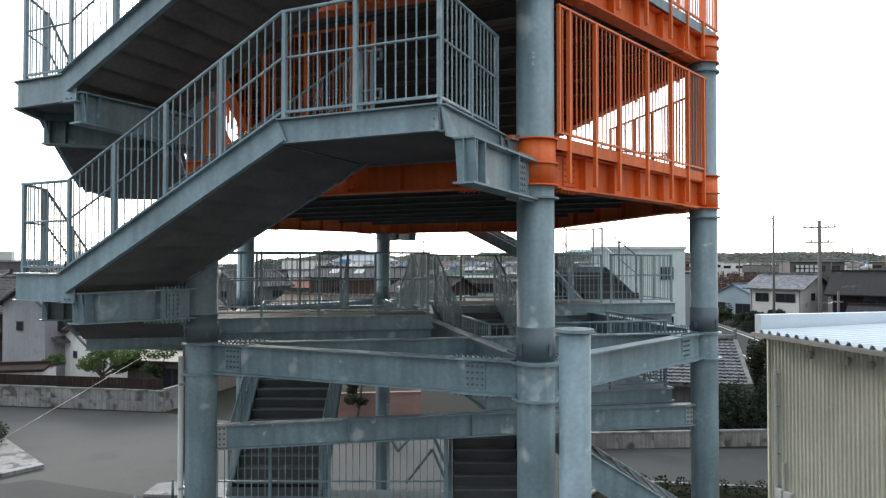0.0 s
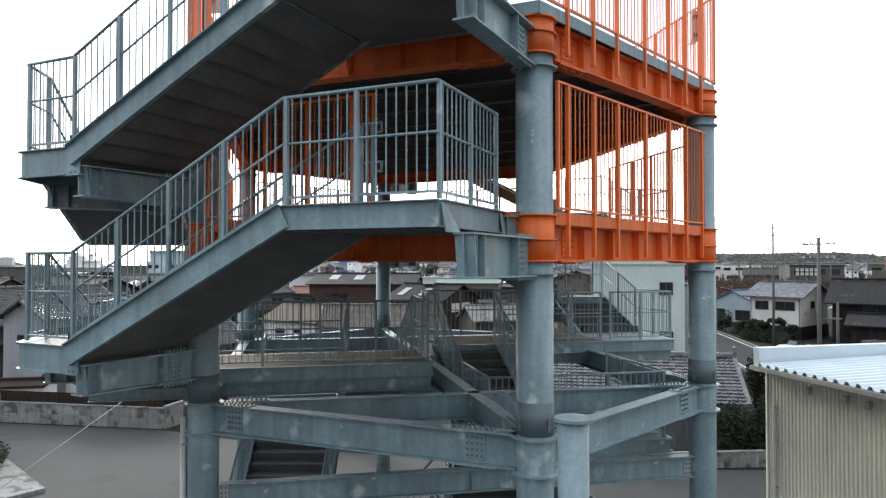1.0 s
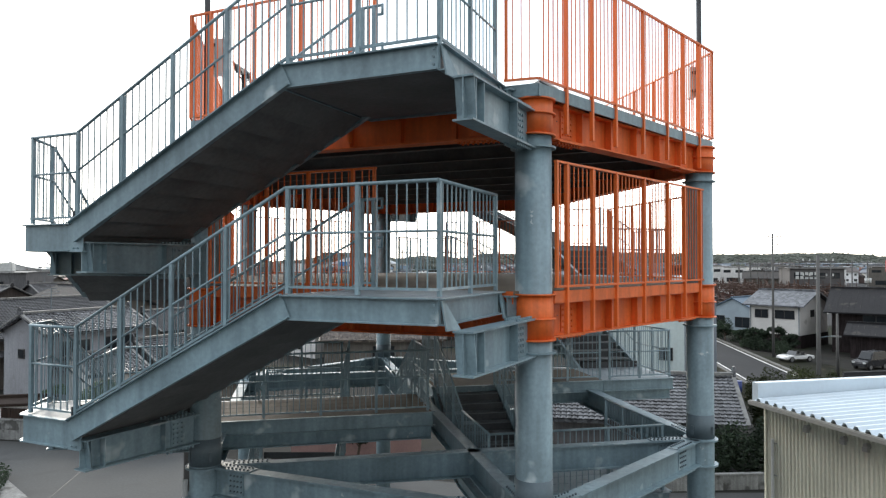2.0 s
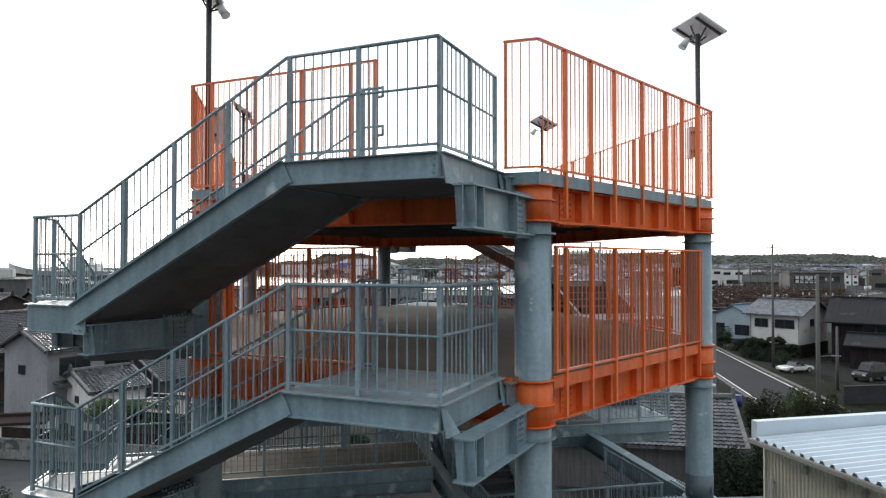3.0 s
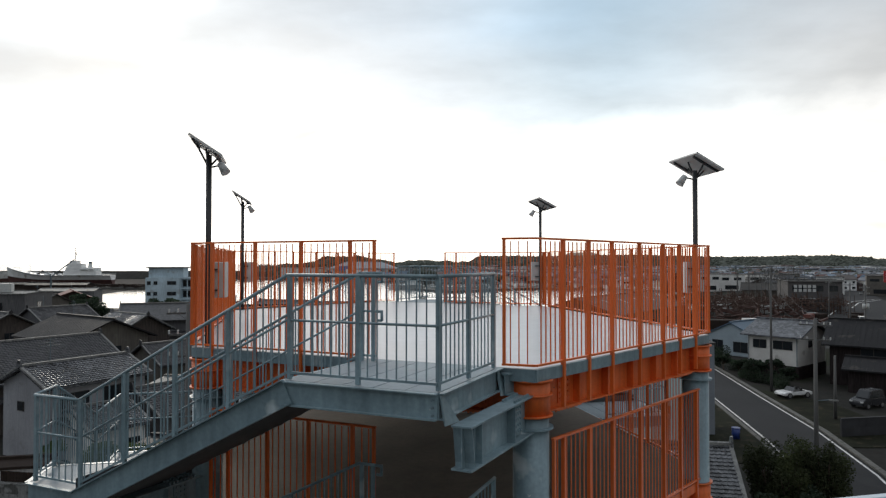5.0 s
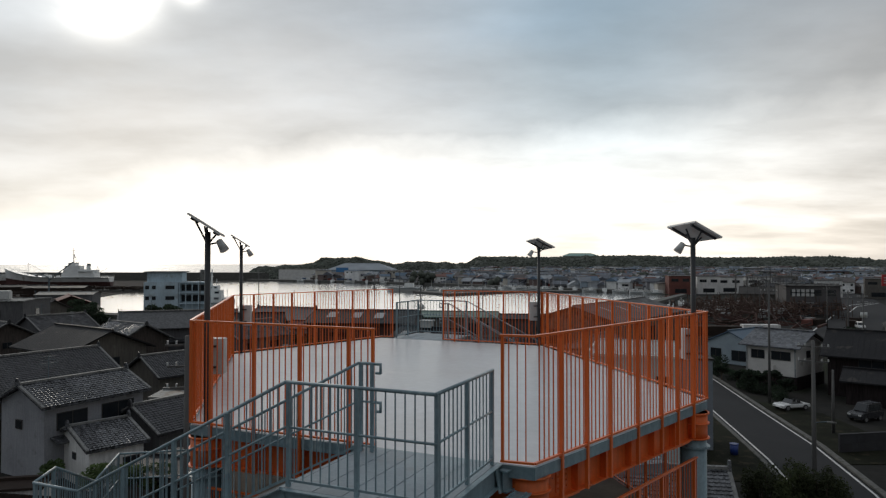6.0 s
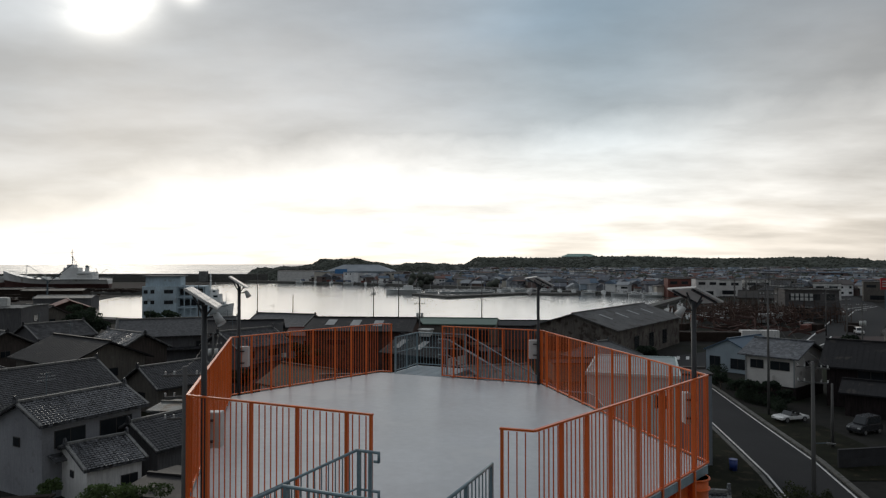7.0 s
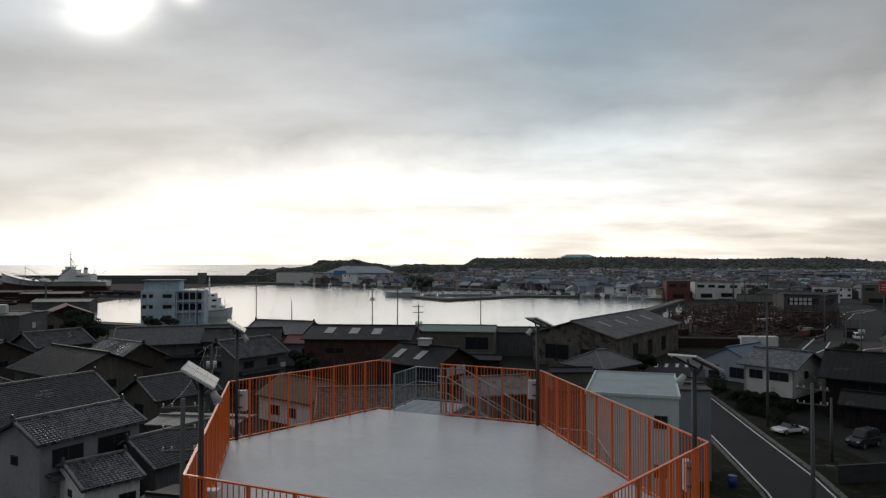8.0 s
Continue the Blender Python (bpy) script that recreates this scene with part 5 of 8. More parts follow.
build_house("house", "low house with a dark tiled roof by the lane", -22.0, 58.5, 59, 8.5, 6.0, 2.8, 1.6, G_, TILE_D, 0.5, tiles=True, windows=[("l", 0, 1.5, 1.5, 1.1)])
build_house("garage", "low flat-roofed garage behind the garden wall", -23.6, 69.5, -8, 8.5, 5.0, 2.6, 0.25, G_, STAINED_ROOF, 0.3, category="garage")
build_house("shed", "small pale shed with a rusty flat roof", -26.6, 43.6, 12, 3.6, 2.6, 1.9, 0.15, W_, BARN, 0.12, category="shed")
build_house("carport", "low beige carport with a flat roof", -17.2, 46.6, -14, 4.6, 5.6, 2.3, 0.3, BE_, SHEET, 0.4, category="carport", windows=[("f", 1.0, 1.1, 2.0, 1.7)])
white = build_house("white_house", "two-storey white house with a grey gabled roof", 45.07, 90.06, -50, 6.3, 8.2, 5.35, 1.5, mat("cream_rendered_wall", (0.60, 0.58, 0.55), 0.8, 0, 0.15, 0.5, 9, 0.1, 0.005, (0.42, 0.40, 0.37), 0.64), SLATE, 0.7, 0.0,
            windows=[("f", -1.6, 4.1, 1.7, 1.1), ("f", 1.3, 4.1, 2.4, 1.1), ("r", -0.6, 4.2, 1.1, 0.9)], category="house", dress=False)
# added panels: their dark colour stands in for shade in the open ground floor
for c, n in (((0, -4.14, 0.8), (6.4, 0.1, 1.6)), ((3.19, 0.05, 0.8), (0.1, 8.2, 1.6))):
    bm = bmesh.new()
    box(bm, c, n)
    moved(bm, pose(45.07, 90.06, 0, 0, 0, -50))
    part("base_boards", bm, DARK_BOARDS, white, "added dark panel standing in for the open, shaded ground floor")
for u in (-3.0, 3.05):
    bm = bmesh.new()
    m = pose(45.07, 90.06, 0, 0, 0, -50)
    rod(bm, m @ Vector((u, -4.2, 1.6)), m @ Vector((u, -4.2, 5.2)), 0.05, 8)
    part("drainpipe", bm, STEEL_D, white)
build_house("brown_house", "dark brown two-storey house with a plain dark roof", 55.2, 81.5, -38, 15, 9.5, 5.0, 2.3, DARK_BOARDS, SHEET, 0.8,
            windows=[("f", -3, 4.0, 2.6, 1.0), ("f", 1.5, 4.0, 2.0, 1.0), ("r", 0, 1.6, 1.2, 1.2)], dress=False)
build_house("porch", "brown lean-to porch before the dark house", 50.3, 76.0, -38, 9, 4.5, 2.7, 0.9, DARK_BOARDS, SHEET, 0.6, category="porch")
build_house("workshop", "pale workshop with a blue metal roof", 49.0, 110.5, 38, 10, 7.4, 3.3, 1.7, BL_, BLUE_ROOF, 0.3, windows=[("l", -2.2, 1.2, 1.8, 2.2), ("l", 1.6, 1.4, 2.4, 1.6), ("f", 0, 1.4, 2.0, 1.6)], category="workshop")
build_house("low_tiled_house", "low house with pale worn roof tiles behind the hedge", 11.0, 39.0, -11, 9.2, 6.2, 2.6, 1.7, G_, TILE, 0.5, tiles=True, category="house")
build_house("low_house", "low cream house with a faded brown roof beyond the tower", -15.5, 82.0, -38, 9, 7, 2.9, 1.7, W_, FADED_ROOF, 0.4, windows=[("f", -1.5, 1.4, 1.6, 1.1), ("f", 1.5, 1.4, 1.2, 1.1)], category="house")
build_house("tiled_house", "single-storey house with a broad brown wavy tiled roof", -6.5, 75.0, 6, 12, 9, 2.8, 2.0, BE_, TILE_B, 0.5, tiles=True, windows=[("f", 0, 1.5, 2.2, 1.3)], category="house")
def skylights(th, x, y, rz, d, eave, rise, spots, w, run):
    """Pale translucent sheets let into the slope towards -y; spots: along the ridge, down the slope."""
    m = pose(x, y, 0, 0, 0, rz)
    dn = Vector((0, -d / 2, -rise)).normalized()
    for u, v in spots:
        bm = bmesh.new()
        p = Vector((u, 0, eave + rise + 0.2)) + dn * v
        bar(bm, m @ p, m @ (p + dn * run), w, 0.05)
        part("skylight", bm, STAINED_PALE, th, "pale translucent roof sheet")


STAINED_PALE = mat("grimy_translucent_sheet", (0.30, 0.31, 0.31), 0.5, 0, 0.25, 0.8, 9, 0.1)
barn = build_house("barn", "tarred dark timber barn with skylights in its roof", -12.6, 118.0, -5, 17, 13.5, 6.0, 1.5, RED_BARN, SHEET, 0.5, windows=[("f", -3.5, 4.2, 3.0, 0.9)], category="barn")
skylights(barn, -12.6, 118.0, -5, 13.5, 6.0, 1.5, [(-5.2, 1.4), (-1.0, 1.6), (2.8, 1.8)], 1.5, 3.0)
shed = build_house("boat_shed", "dark gabled boat shed with a vent on its ridge", -1.4, 99.5, -36, 9.5, 9, 4.4, 1.9, BARN, SHEET, 0.6, category="shed")
# pale panes stand in for daylight seen through the open gable
for u, w in ((-1.3, 2.0), (1.2, 2.2)):
    window_part(shed, pose(-1.4, 99.5, 0, 0, 0, -36) @ pose(0, 0, 0, 0, 0, 90) @ Matrix.Translation((u, -4.77, 3.3)), w, 1.3, 1, BARN, BOX_WHITE)
skylights(shed, -1.4, 99.5, -36, 9, 4.4, 1.9, [(-3.2, 1.6), (0.6, 1.6)], 1.1, 2.4)
bm = bmesh.new()
box(bm, (-1.9, 99.6, 6.9), (1.6, 1.2, 0.9), -24)
box(bm, (-1.9, 99.6, 7.42), (1.9, 1.5, 0.14), -24)
hang(new("roof_vent", mesh_of("roof_vent", bm, BOX_WHITE)), shed)
build_house("shed", "rusty lean-to with a corrugated green roof", 6.5, 110.0, -10, 7, 5, 3.2, 0.4, BARN, SHEET, 0.3, category="shed")
build_house("house", "low house with a rusty corrugated roof", 7.0, 86.0, 14, 8, 6.5, 2.7, 1.4, BR_, STAINED_ROOF, 0.5)
build_house("store", "grey store with a green sheet roof", 3.5, 132.5, -8, 15, 11, 5.6, 0.6, BE_, mat("green_sheet_roof", (0.10, 0.16, 0.13), 0.6, 0, 0.2, 0.5, 8, 0.1), 0.3, windows=[("f", 4.4, 3.6, 4.2, 2.2)], category="store")
build_house("store", "long low grey store on the quay", 17.0, 140.0, -3, 13, 10, 4.6, 0.5, G_, SHEET, 0.3, category="store")
OLD_ROOF = mat("weathered_grey_asbestos_roof", (0.10, 0.10, 0.10), 0.85, 0, 0.35, 0.35, 6, 0.2, 0.01, (0.06, 0.055, 0.05), 0.55, streak=0.15)
OLD_WALL = mat("worn_brown_grey_wall", (0.13, 0.115, 0.10), 0.9, 0, 0.4, 0.5, 7, 0.2, 0.01, (0.06, 0.045, 0.038), 0.54, streak=0.25)
store = build_house("warehouse", "large grey gabled warehouse by the quay", 34.0, 135.5, 54.5, 36, 15.5, 5.6, 2.4, OLD_WALL, OLD_ROOF, 0.6, category="warehouse",
            windows=[("l", -3, 2.6, 4.5, 2.6), ("l", 3, 2.2, 3.0, 2.4), ("f", -8, 2.4, 2.6, 2.8), ("f", 0, 2.4, 2.6, 2.8), ("f", 8, 2.4, 2.6, 2.8)])
skylights(store, 34.0, 135.5, 54.5, 15.5, 5.6, 2.4, [(-11, 2.0), (-4, 2.4), (3, 2.0), (10, 2.4)], 0.8, 2.6)
build_house("house", "low old house with a dark hipped tile roof", 25.5, 108.0, 40, 9, 7.5, 2.7, 1.9, BR_, TILE_D, 0.5, 0.8)
build_house("lean_to", "lean-to of pale upright boards", 19.3, 101.0, 2, 6, 4, 2.6, 0.3, BE_, SHEET, 0.3, category="shed")
build_house("house", "long dark roofed house by the quay", -44.5, 118.0, 20, 18, 9, 5.2, 2.2, G_, TILE_D, 0.6, windows=[("f", 4, 3.6, 2.4, 1.0)])
build_house("house", "red-brown two-storey boarded house", -33.5, 119.5, 10, 12, 9, 5.4, 1.5, mat("red_brown_boards", (0.15, 0.085, 0.07), 0.8, 0, 0.25, 0.6, 8, 0.2), SHEET, 0.5, windows=[("f", -3.5, 3.9, 2.2, 0.9), ("f", 1.5, 3.9, 2.2, 0.9)], glass=BOX_WHITE)
build_house("house", "dark roofed quay house with pale walls", -30.0, 135.0, -20, 12, 8, 5.0, 1.9, BE_, TILE_D, 0.6, windows=[("r", 0, 3.4, 1.4, 1.0)])
build_house("house", "small white house with a red-brown roof", -24.0, 126.0, -6, 6, 6, 4.0, 1.0, BL_, RUST_RED, 0.4, windows=[("f", 0.6, 2.6, 0.9, 1.1)])
build_house("house", "far house with a faded orange tin roof", -103.0, 192.0, -58, 12, 12, 4.2, 2.4, BARN, RUST_RED, 0.5)


TEAL_ROOF = mat("dull_teal_roof_sheet", (0.25, 0.30, 0.31), 0.6, 0, 0.2, 0.5, 7, 0.1)


def build_metal_building():
    """The tall pale clad building behind the tower."""
    x, y, rz = 14.4, 50.9, -17
    m = pose(x, y, 0, 0, 0, rz)
    th = thing("clad_building", "tall pale clad building with a flat roof", "building", (x, y, 0))
    pale = ribbed(mat("pale_teal_cladding", (0.52, 0.60, 0.59), 0.6, 0, 0.1, 0.4, 6, 0.05), "X", 0.3, 0.03, 0.5)
    bm = bmesh.new()
    box(bm, (0, 0, 4.75), (6.0, 9.4, 9.5))
    moved(bm, m)
    part("wall", bm, pale, th)
    bm = bmesh.new()
    box(bm, (0, 0, 9.53), (5.8, 9.2, 0.06))
    moved(bm, m)
    part("roof", bm, TEAL_ROOF, th, "pale flat metal roof")
    for c, s in (((0, -4.75, 9.55), (6.2, 0.12, 0.2)), ((0, 4.75, 9.55), (6.2, 0.12, 0.2)), ((-3.05, 0, 9.55), (0.12, 9.38, 0.2)), ((3.05, 0, 9.55), (0.12, 9.38, 0.2))):
        bm = bmesh.new()
        box(bm, c, s)
        moved(bm, m)
        part("roof_edge", bm, pale, th)
    window_part(th, m @ Matrix.Translation((1.85, -4.72, 7.85)), 0.85, 0.85, 1)
    window_part(th, m @ Matrix.Translation((1.85, -4.72, 4.6)), 0.85, 0.85, 1)


build_metal_building()
build_house("annex", "dark grey clad annex behind the tall building", 20.9, 60.2, -3, 4.4, 4, 7.6, 0.1, mat("dark_grey_cladding", (0.19, 0.21, 0.24), 0.6, 0, 0.15, 0.5, 8, 0.1), SH, 0.1, category="building")


def build_leaning_boards():
    rng = random.Random(31)
    for i in range(11):
        x, y = 9.0 + i * 0.2, 46.2 - i * 0.06
        bm = bmesh.new()
        bar(bm, (x, y, 0.05), (x + rng.uniform(0.1, 0.7), y + 0.9, rng.uniform(4.2, 5.4)), 0.1, 0.05)
        solo("leaning_board", bm, TIMBER, "pale weathered board leaning on the clad building", "board", "leaning boards")


TIMBER = mat("pale_weathered_timber", (0.26, 0.22, 0.17), 0.85, 0, 0.3, 2, 20, 0.2)
build_leaning_boards()


def build_quay_office():
    """The four-storey pale blue building on the quay."""
    th = thing("quay_office", "pale blue harbour office with balconies and a penthouse", "building", (-77, 205, 0))
    pale = mat("pale_blue_office_wall", (0.42, 0.52, 0.58), 0.8, 0, 0.18, 0.3, 5, 0.1, 0.005, (0.33, 0.38, 0.41), 0.62, streak=0.15)
    m = pose(-85, 213, 0, 0, 0, 10)
    bm = bmesh.new()
    box(bm, (0, 0, 4.9), (9.8, 11, 9.8))
    moved(bm, m)
    part("main_block", bm, pale, th)
    bm = bmesh.new()
    box(bm, (0.6, 0.4, 11.25), (10.0, 8, 2.9))
    moved(bm, m)
    part("penthouse", bm, pale, th)
    bm = bmesh.new()
    box(bm, (0.6, 0.4, 12.85), (11.4, 9.4, 0.3))
    moved(bm, m)
    part("roof_slab", bm, CONCRETE, th)
    bm = bmesh.new()
    box(bm, (8.9, 0.8, 4.85), (7.9, 9, 9.7))
    moved(bm, m)
    part("side_block", bm, pale, th)
    for z in (3.3, 6.5, 9.6):
        bm = bmesh.new()
        box(bm, (8.9, -4.4, z), (8.0, 1.6, 0.35))
        moved(bm, m)
        part("balcony", bm, pale, th)
        for i in range(5):
            bm = bmesh.new()
            box(bm, (5.2 + i * 1.85, -5.1, z - 1.6), (0.25, 0.25, 3.1))
            moved(bm, m)
            part("pillar", bm, pale, th)
        if z < 9:
            window_part(th, m @ Matrix.Translation((8.9, -3.75, z + 1.5)), 6.6, 1.9, 4)
    for z in (1.8, 5.0, 8.2):
        for u in (-3.9, -2.0, 2.6):
            window_part(th, m @ Matrix.Translation((u, -5.52, z)), 1.1 if u < 1 else 2.6, 1.1, 1)


build_quay_office()


# far houses: six patterns, each repeated
def build_protos():
    out = []
    for i, (w, d, e, r, wl, rf, hp) in enumerate(((9, 7.5, 5.2, 1.9, G_, DT, 0), (10, 8, 5.4, 1.7, W_, DT, 0.8), (8, 7, 2.9, 1.8, BR_, ST, 0), (11, 8, 5.3, 2.0, BE_, SH, 0), (12, 8, 3.2, 1.8, G_, DT, 0.8), (9, 8, 5.6, 0.25, W_, SH, 0), (10, 7.5, 5.2, 1.9, BR_, DT, 0), (8.5, 8, 5.2, 1.7, BL_, ST, 0.8))):
        wins = [("f", -w * 0.25, e - 1.2, 1.7, 1.0), ("f", w * 0.22, e - 1.2, 1.9, 1.0), ("r", 0, e - 1.2, 1.3, 0.9), ("l", 0, e - 1.2, 1.3, 0.9)]
        if e > 4:
            wins += [("f", -w * 0.2, 1.4, 2.0, 1.4)]
        lab = ("grey rendered town house with dark tiled roof", "white town house with a dark hipped roof", "low brown house with grey tiles", "beige town house with a sheet roof",
               "low grey house with a hipped tiled roof", "white flat-roofed town house", "brown boarded town house with dark tiles", "pale blue town house with grey tiles")[i]
        out.append((w, build_house("town_house", lab, 0, 0, 0, w, d, e, r, wl, rf, 0.5, hp, wins, group="town houses")))
    return out


def inside(p, ring):
    x, y = p
    hit = False
    for (x0, y0), (x1, y1) in zip(ring, ring[1:] + ring[:1]):
        if (y0 > y) != (y1 > y) and x < (x1 - x0) * (y - y0) / (y1 - y0) + x0:
            hit = not hit
    return hit


BASIN = [(-140, 236), (-124, 205), (-70, 180), (-30, 166), (0, 158), (34, 168), (78, 240), (122, 320), (108, 350), (66, 392), (10, 462), (-55, 525), (-126, 566), (-200, 590), (-260, 400), (-210, 300)]
ROAD = [(14, 24), (24, 56), (28, 100), (30, 120), (58, 155), (126, 226), (162, 302), (188, 350), (208, 342), (188, 290), (156, 228), (108, 160), (84, 126), (60, 104), (42, 100), (36, 60), (26, 24)]
TAKEN = [(-24.6, 50, 7), (-29.3, 54, 8), (-39, 64.5, 10), (-44.5, 87, 9), (-45, 99.5, 7), (-32.5, 84, 7), (-22, 58.5, 7), (-24.6, 71, 6), (45.4, 91, 8), (55, 81, 11), (43.6, 108, 8), (14.4, 38.6, 8), (-15, 79, 7), (-5.5, 72, 9),
         (-12.6, 118, 13), (-1, 98, 10), (3.5, 132, 10), (17, 140, 9), (34, 135, 20), (25.5, 108, 8), (19, 101, 5), (-44.5, 118, 11), (-33.5, 119.5, 8), (-30, 135, 8), (-24, 126, 6), (-104, 186, 10), (14.3, 49.6, 9), (20.3, 61.5, 7), (-77, 205, 16),
         (75, 150, 26), (100, 200, 20), (46, 72, 9), (112, 215, 12), (-84, 131, 15), (-62, 166, 20), (-42, 158, 18), (-92, 186, 20), (-116, 200, 20), (-22, 150, 14), (-58, 146, 9), (82, 235, 20), (60, 200, 20), (112, 262, 20), (92, 285, 20), (130, 300, 16), (134, 340, 18), (155, 345, 22), (176, 348, 14), (-104, 186, 10), (-80, 212, 18)]


def scatter_town():
    rng = random.Random(11)
    protos = build_protos()
    spots = []
    zones = [(-125, -26, 60, 200, 50), (60, 250, 60, 330, 70), (130, 420, 330, 520, 40)]
    for x0, x1, y0, y1, want in zones:
        got = 0
        for _ in range(4000):
            if got >= want:
                break
            x, y = rng.uniform(x0, x1), rng.uniform(y0, y1)
            if inside((x, y), BASIN) or inside((x, y), ROAD) or any((x - a) ** 2 + (y - b) ** 2 < (c + 5) ** 2 for a, b, c in TAKEN):
                continue
            if any((x - a) ** 2 + (y - b) ** 2 < 11.5 ** 2 for a, b in spots):
                continue
            if abs(x) > 0.68 * y + 8 or (inside((x - 6, y), ROAD) or inside((x + 6, y), ROAD)):
                continue
            spots.append((x, y))
            got += 1
    dark, pale, used = (0, 2, 4, 6, 3), (1, 3, 5, 7, 0, 5, 1, 6), set()
    for i, (x, y) in enumerate(spots):
        k = dark[i % 5] if x < 0 else pale[i % 8]
        p = protos[k][1]
        m = pose(x, y, 0, 0, 0, rng.choice((-34, 57, -30, 60, -38, 150)) + rng.uniform(-5, 5))
        if k not in used:
            used.add(k)
            p.matrix_basis = m
        else:
            copy_thing(p, m)


scatter_town()


def mixed(name, tones):
    """A surface whose colour changes from one loose piece of the mesh to the next."""
    mt = mat(name, (1, 1, 1), 0.75, 0, 0.25, 0.15, 1.2, 0)
    n, l = mt.node_tree.nodes, mt.node_tree.links
    bsdf = n["Principled BSDF"]
    before = bsdf.inputs["Base Color"].links[0].from_socket
    geo, ramp, mx = n.new("ShaderNodeNewGeometry"), n.new("ShaderNodeValToRGB"), n.new("ShaderNodeMix")
    ramp.color_ramp.interpolation = "CONSTANT"
    while len(ramp.color_ramp.elements) < len(tones):
        ramp.color_ramp.elements.new(0.5)
    for i, (e, c) in enumerate(zip(ramp.color_ramp.elements, tones)):
        e.position, e.color = i / len(tones), (*c, 1)
    l.new(geo.outputs["Random Per Island"], ramp.inputs[0])
    mx.data_type, mx.blend_type = "RGBA", "MULTIPLY"
    mx.inputs[0].default_value = 1.0
    l.new(before, mx.inputs[6])
    l.new(ramp.outputs[0], mx.inputs[7])
    l.new(mx.outputs[2], bsdf.inputs["Base Color"])
    return mt


def far_town():
    """The close-packed roofs beyond the harbour, too far to count."""
    rng = random.Random(5)
    walls, roofs, panes = [], [], []

    def boxy(out, m, prof, w):
        out.append(([m @ Vector((e * w, p, q)) for e in (-1, 1) for p, q in prof], len(prof)))

    for _ in range(7000):
        y = rng.uniform(345, 1150)
        x = rng.uniform(-0.18, 0.72) * y
        edge = 575 - 2.15 * (x + 126) if x < 112 else 330
        if y < edge + 12 or inside((x, y), BASIN) or (x < -20 and y > 720):
            continue
        big = y > 480 and rng.random() < 0.05
        w, d = (rng.uniform(11, 20), rng.uniform(8, 12)) if big else (rng.uniform(5, 8.5), rng.uniform(5, 7.5))
        e, r = (rng.choice((5.5, 7.5, 9.0)), 0.2) if big else (rng.choice((2.8, 3.2, 5.0, 5.4, 5.6)), rng.choice((0.3, 1.6, 1.9, 2.2, 2.4)))
        m = pose(x, y, 0, 0, 0, rng.choice((0, 90, -35, 55, 20)) + rng.uniform(-6, 6))
        boxy(walls, m, [(-d / 2, 0), (d / 2, 0), (d / 2, e), (-d / 2, e)], w / 2)
        boxy(roofs, m, [(-d / 2 - 0.5, e), (d / 2 + 0.5, e), (d / 2 + 0.5, e + 0.2), (0, e + r + 0.2), (-d / 2 - 0.5, e + 0.2)], w / 2 + 0.5)
        if y < 760:
            for u in (-0.3, 0.0, 0.3):
                for z in ((e - 1.3, 1.5) if e > 4 else (1.6,)):
                    if rng.random() < 0.75:
                        mw = m @ Matrix.Translation((u * w, 0, z))
                        boxy(panes, mw, [(-d / 2 - 0.06, -0.55), (-d / 2 + 0.1, -0.55), (-d / 2 + 0.1, 0.55), (-d / 2 - 0.06, 0.55)], rng.uniform(0.5, 1.0))
    th = thing("far_town", "distant close-packed houses beyond the harbour", "town", (150, 600, 0), kind="stuff")
    wall_tones = [(0.78, 0.78, 0.76), (0.46, 0.49, 0.53), (0.58, 0.54, 0.47), (0.26, 0.26, 0.28), (0.14, 0.10, 0.09), (0.36, 0.44, 0.52), (0.82, 0.82, 0.82), (0.15, 0.15, 0.16)]
    roof_tones = [(0.09, 0.098, 0.115), (0.14, 0.152, 0.175), (0.20, 0.215, 0.24), (0.12, 0.105, 0.10), (0.06, 0.065, 0.075), (0.11, 0.16, 0.22), (0.16, 0.08, 0.065), (0.34, 0.36, 0.38)]
    for nm, rows, mt in (("walls", walls, mixed("far_house_walls", wall_tones)), ("roofs", roofs, mixed("far_house_roofs", roof_tones)), ("windows", panes, GLASS)):
        verts, faces = [], []
        for ring, k in rows:
            o = len(verts)
            verts += ring
            faces += [(o + i, o + (i + 1) % k, o + k + (i + 1) % k, o + k + i) for i in range(k)]
            faces += [tuple(o + i for i in range(k))[::-1], tuple(o + k + i for i in range(k))]
        me = bpy.data.meshes.new(nm)
        me.from_pydata(verts, [], faces)
        me.materials.append(mt)
        ob = new(nm, me)
        hang(ob, th)
        tagged(ob, kind="stuff")


far_town()


# ---- trees, woods and hills ----
def leaf_cloud(bm, rng, c, r, count, size):
    """Small two-sided leaf blades in a rough ball, denser towards the skin."""
    for _ in range(count):
        v = Vector((rng.gauss(0, 1), rng.gauss(0, 1), rng.gauss(0, 1))).normalized() * (rng.uniform(0.25, 1.0) ** 0.5)
        p = Vector(c) + Vector((v.x * r[0], v.y * r[1], v.z * r[2]))
        a = Vector((rng.gauss(0, 1), rng.gauss(0, 1), rng.gauss(0, 0.6))).normalized()
        b = a.cross(Vector((rng.gauss(0, 1), rng.gauss(0, 1), rng.gauss(0, 1)))).normalized()
        s = size * rng.uniform(0.6, 1.3)
        vs = [bm.verts.new(p + q) for q in (-a * s, b * s * 0.55, a * s, -b * s * 0.55)]
        bm.faces.new(vs)


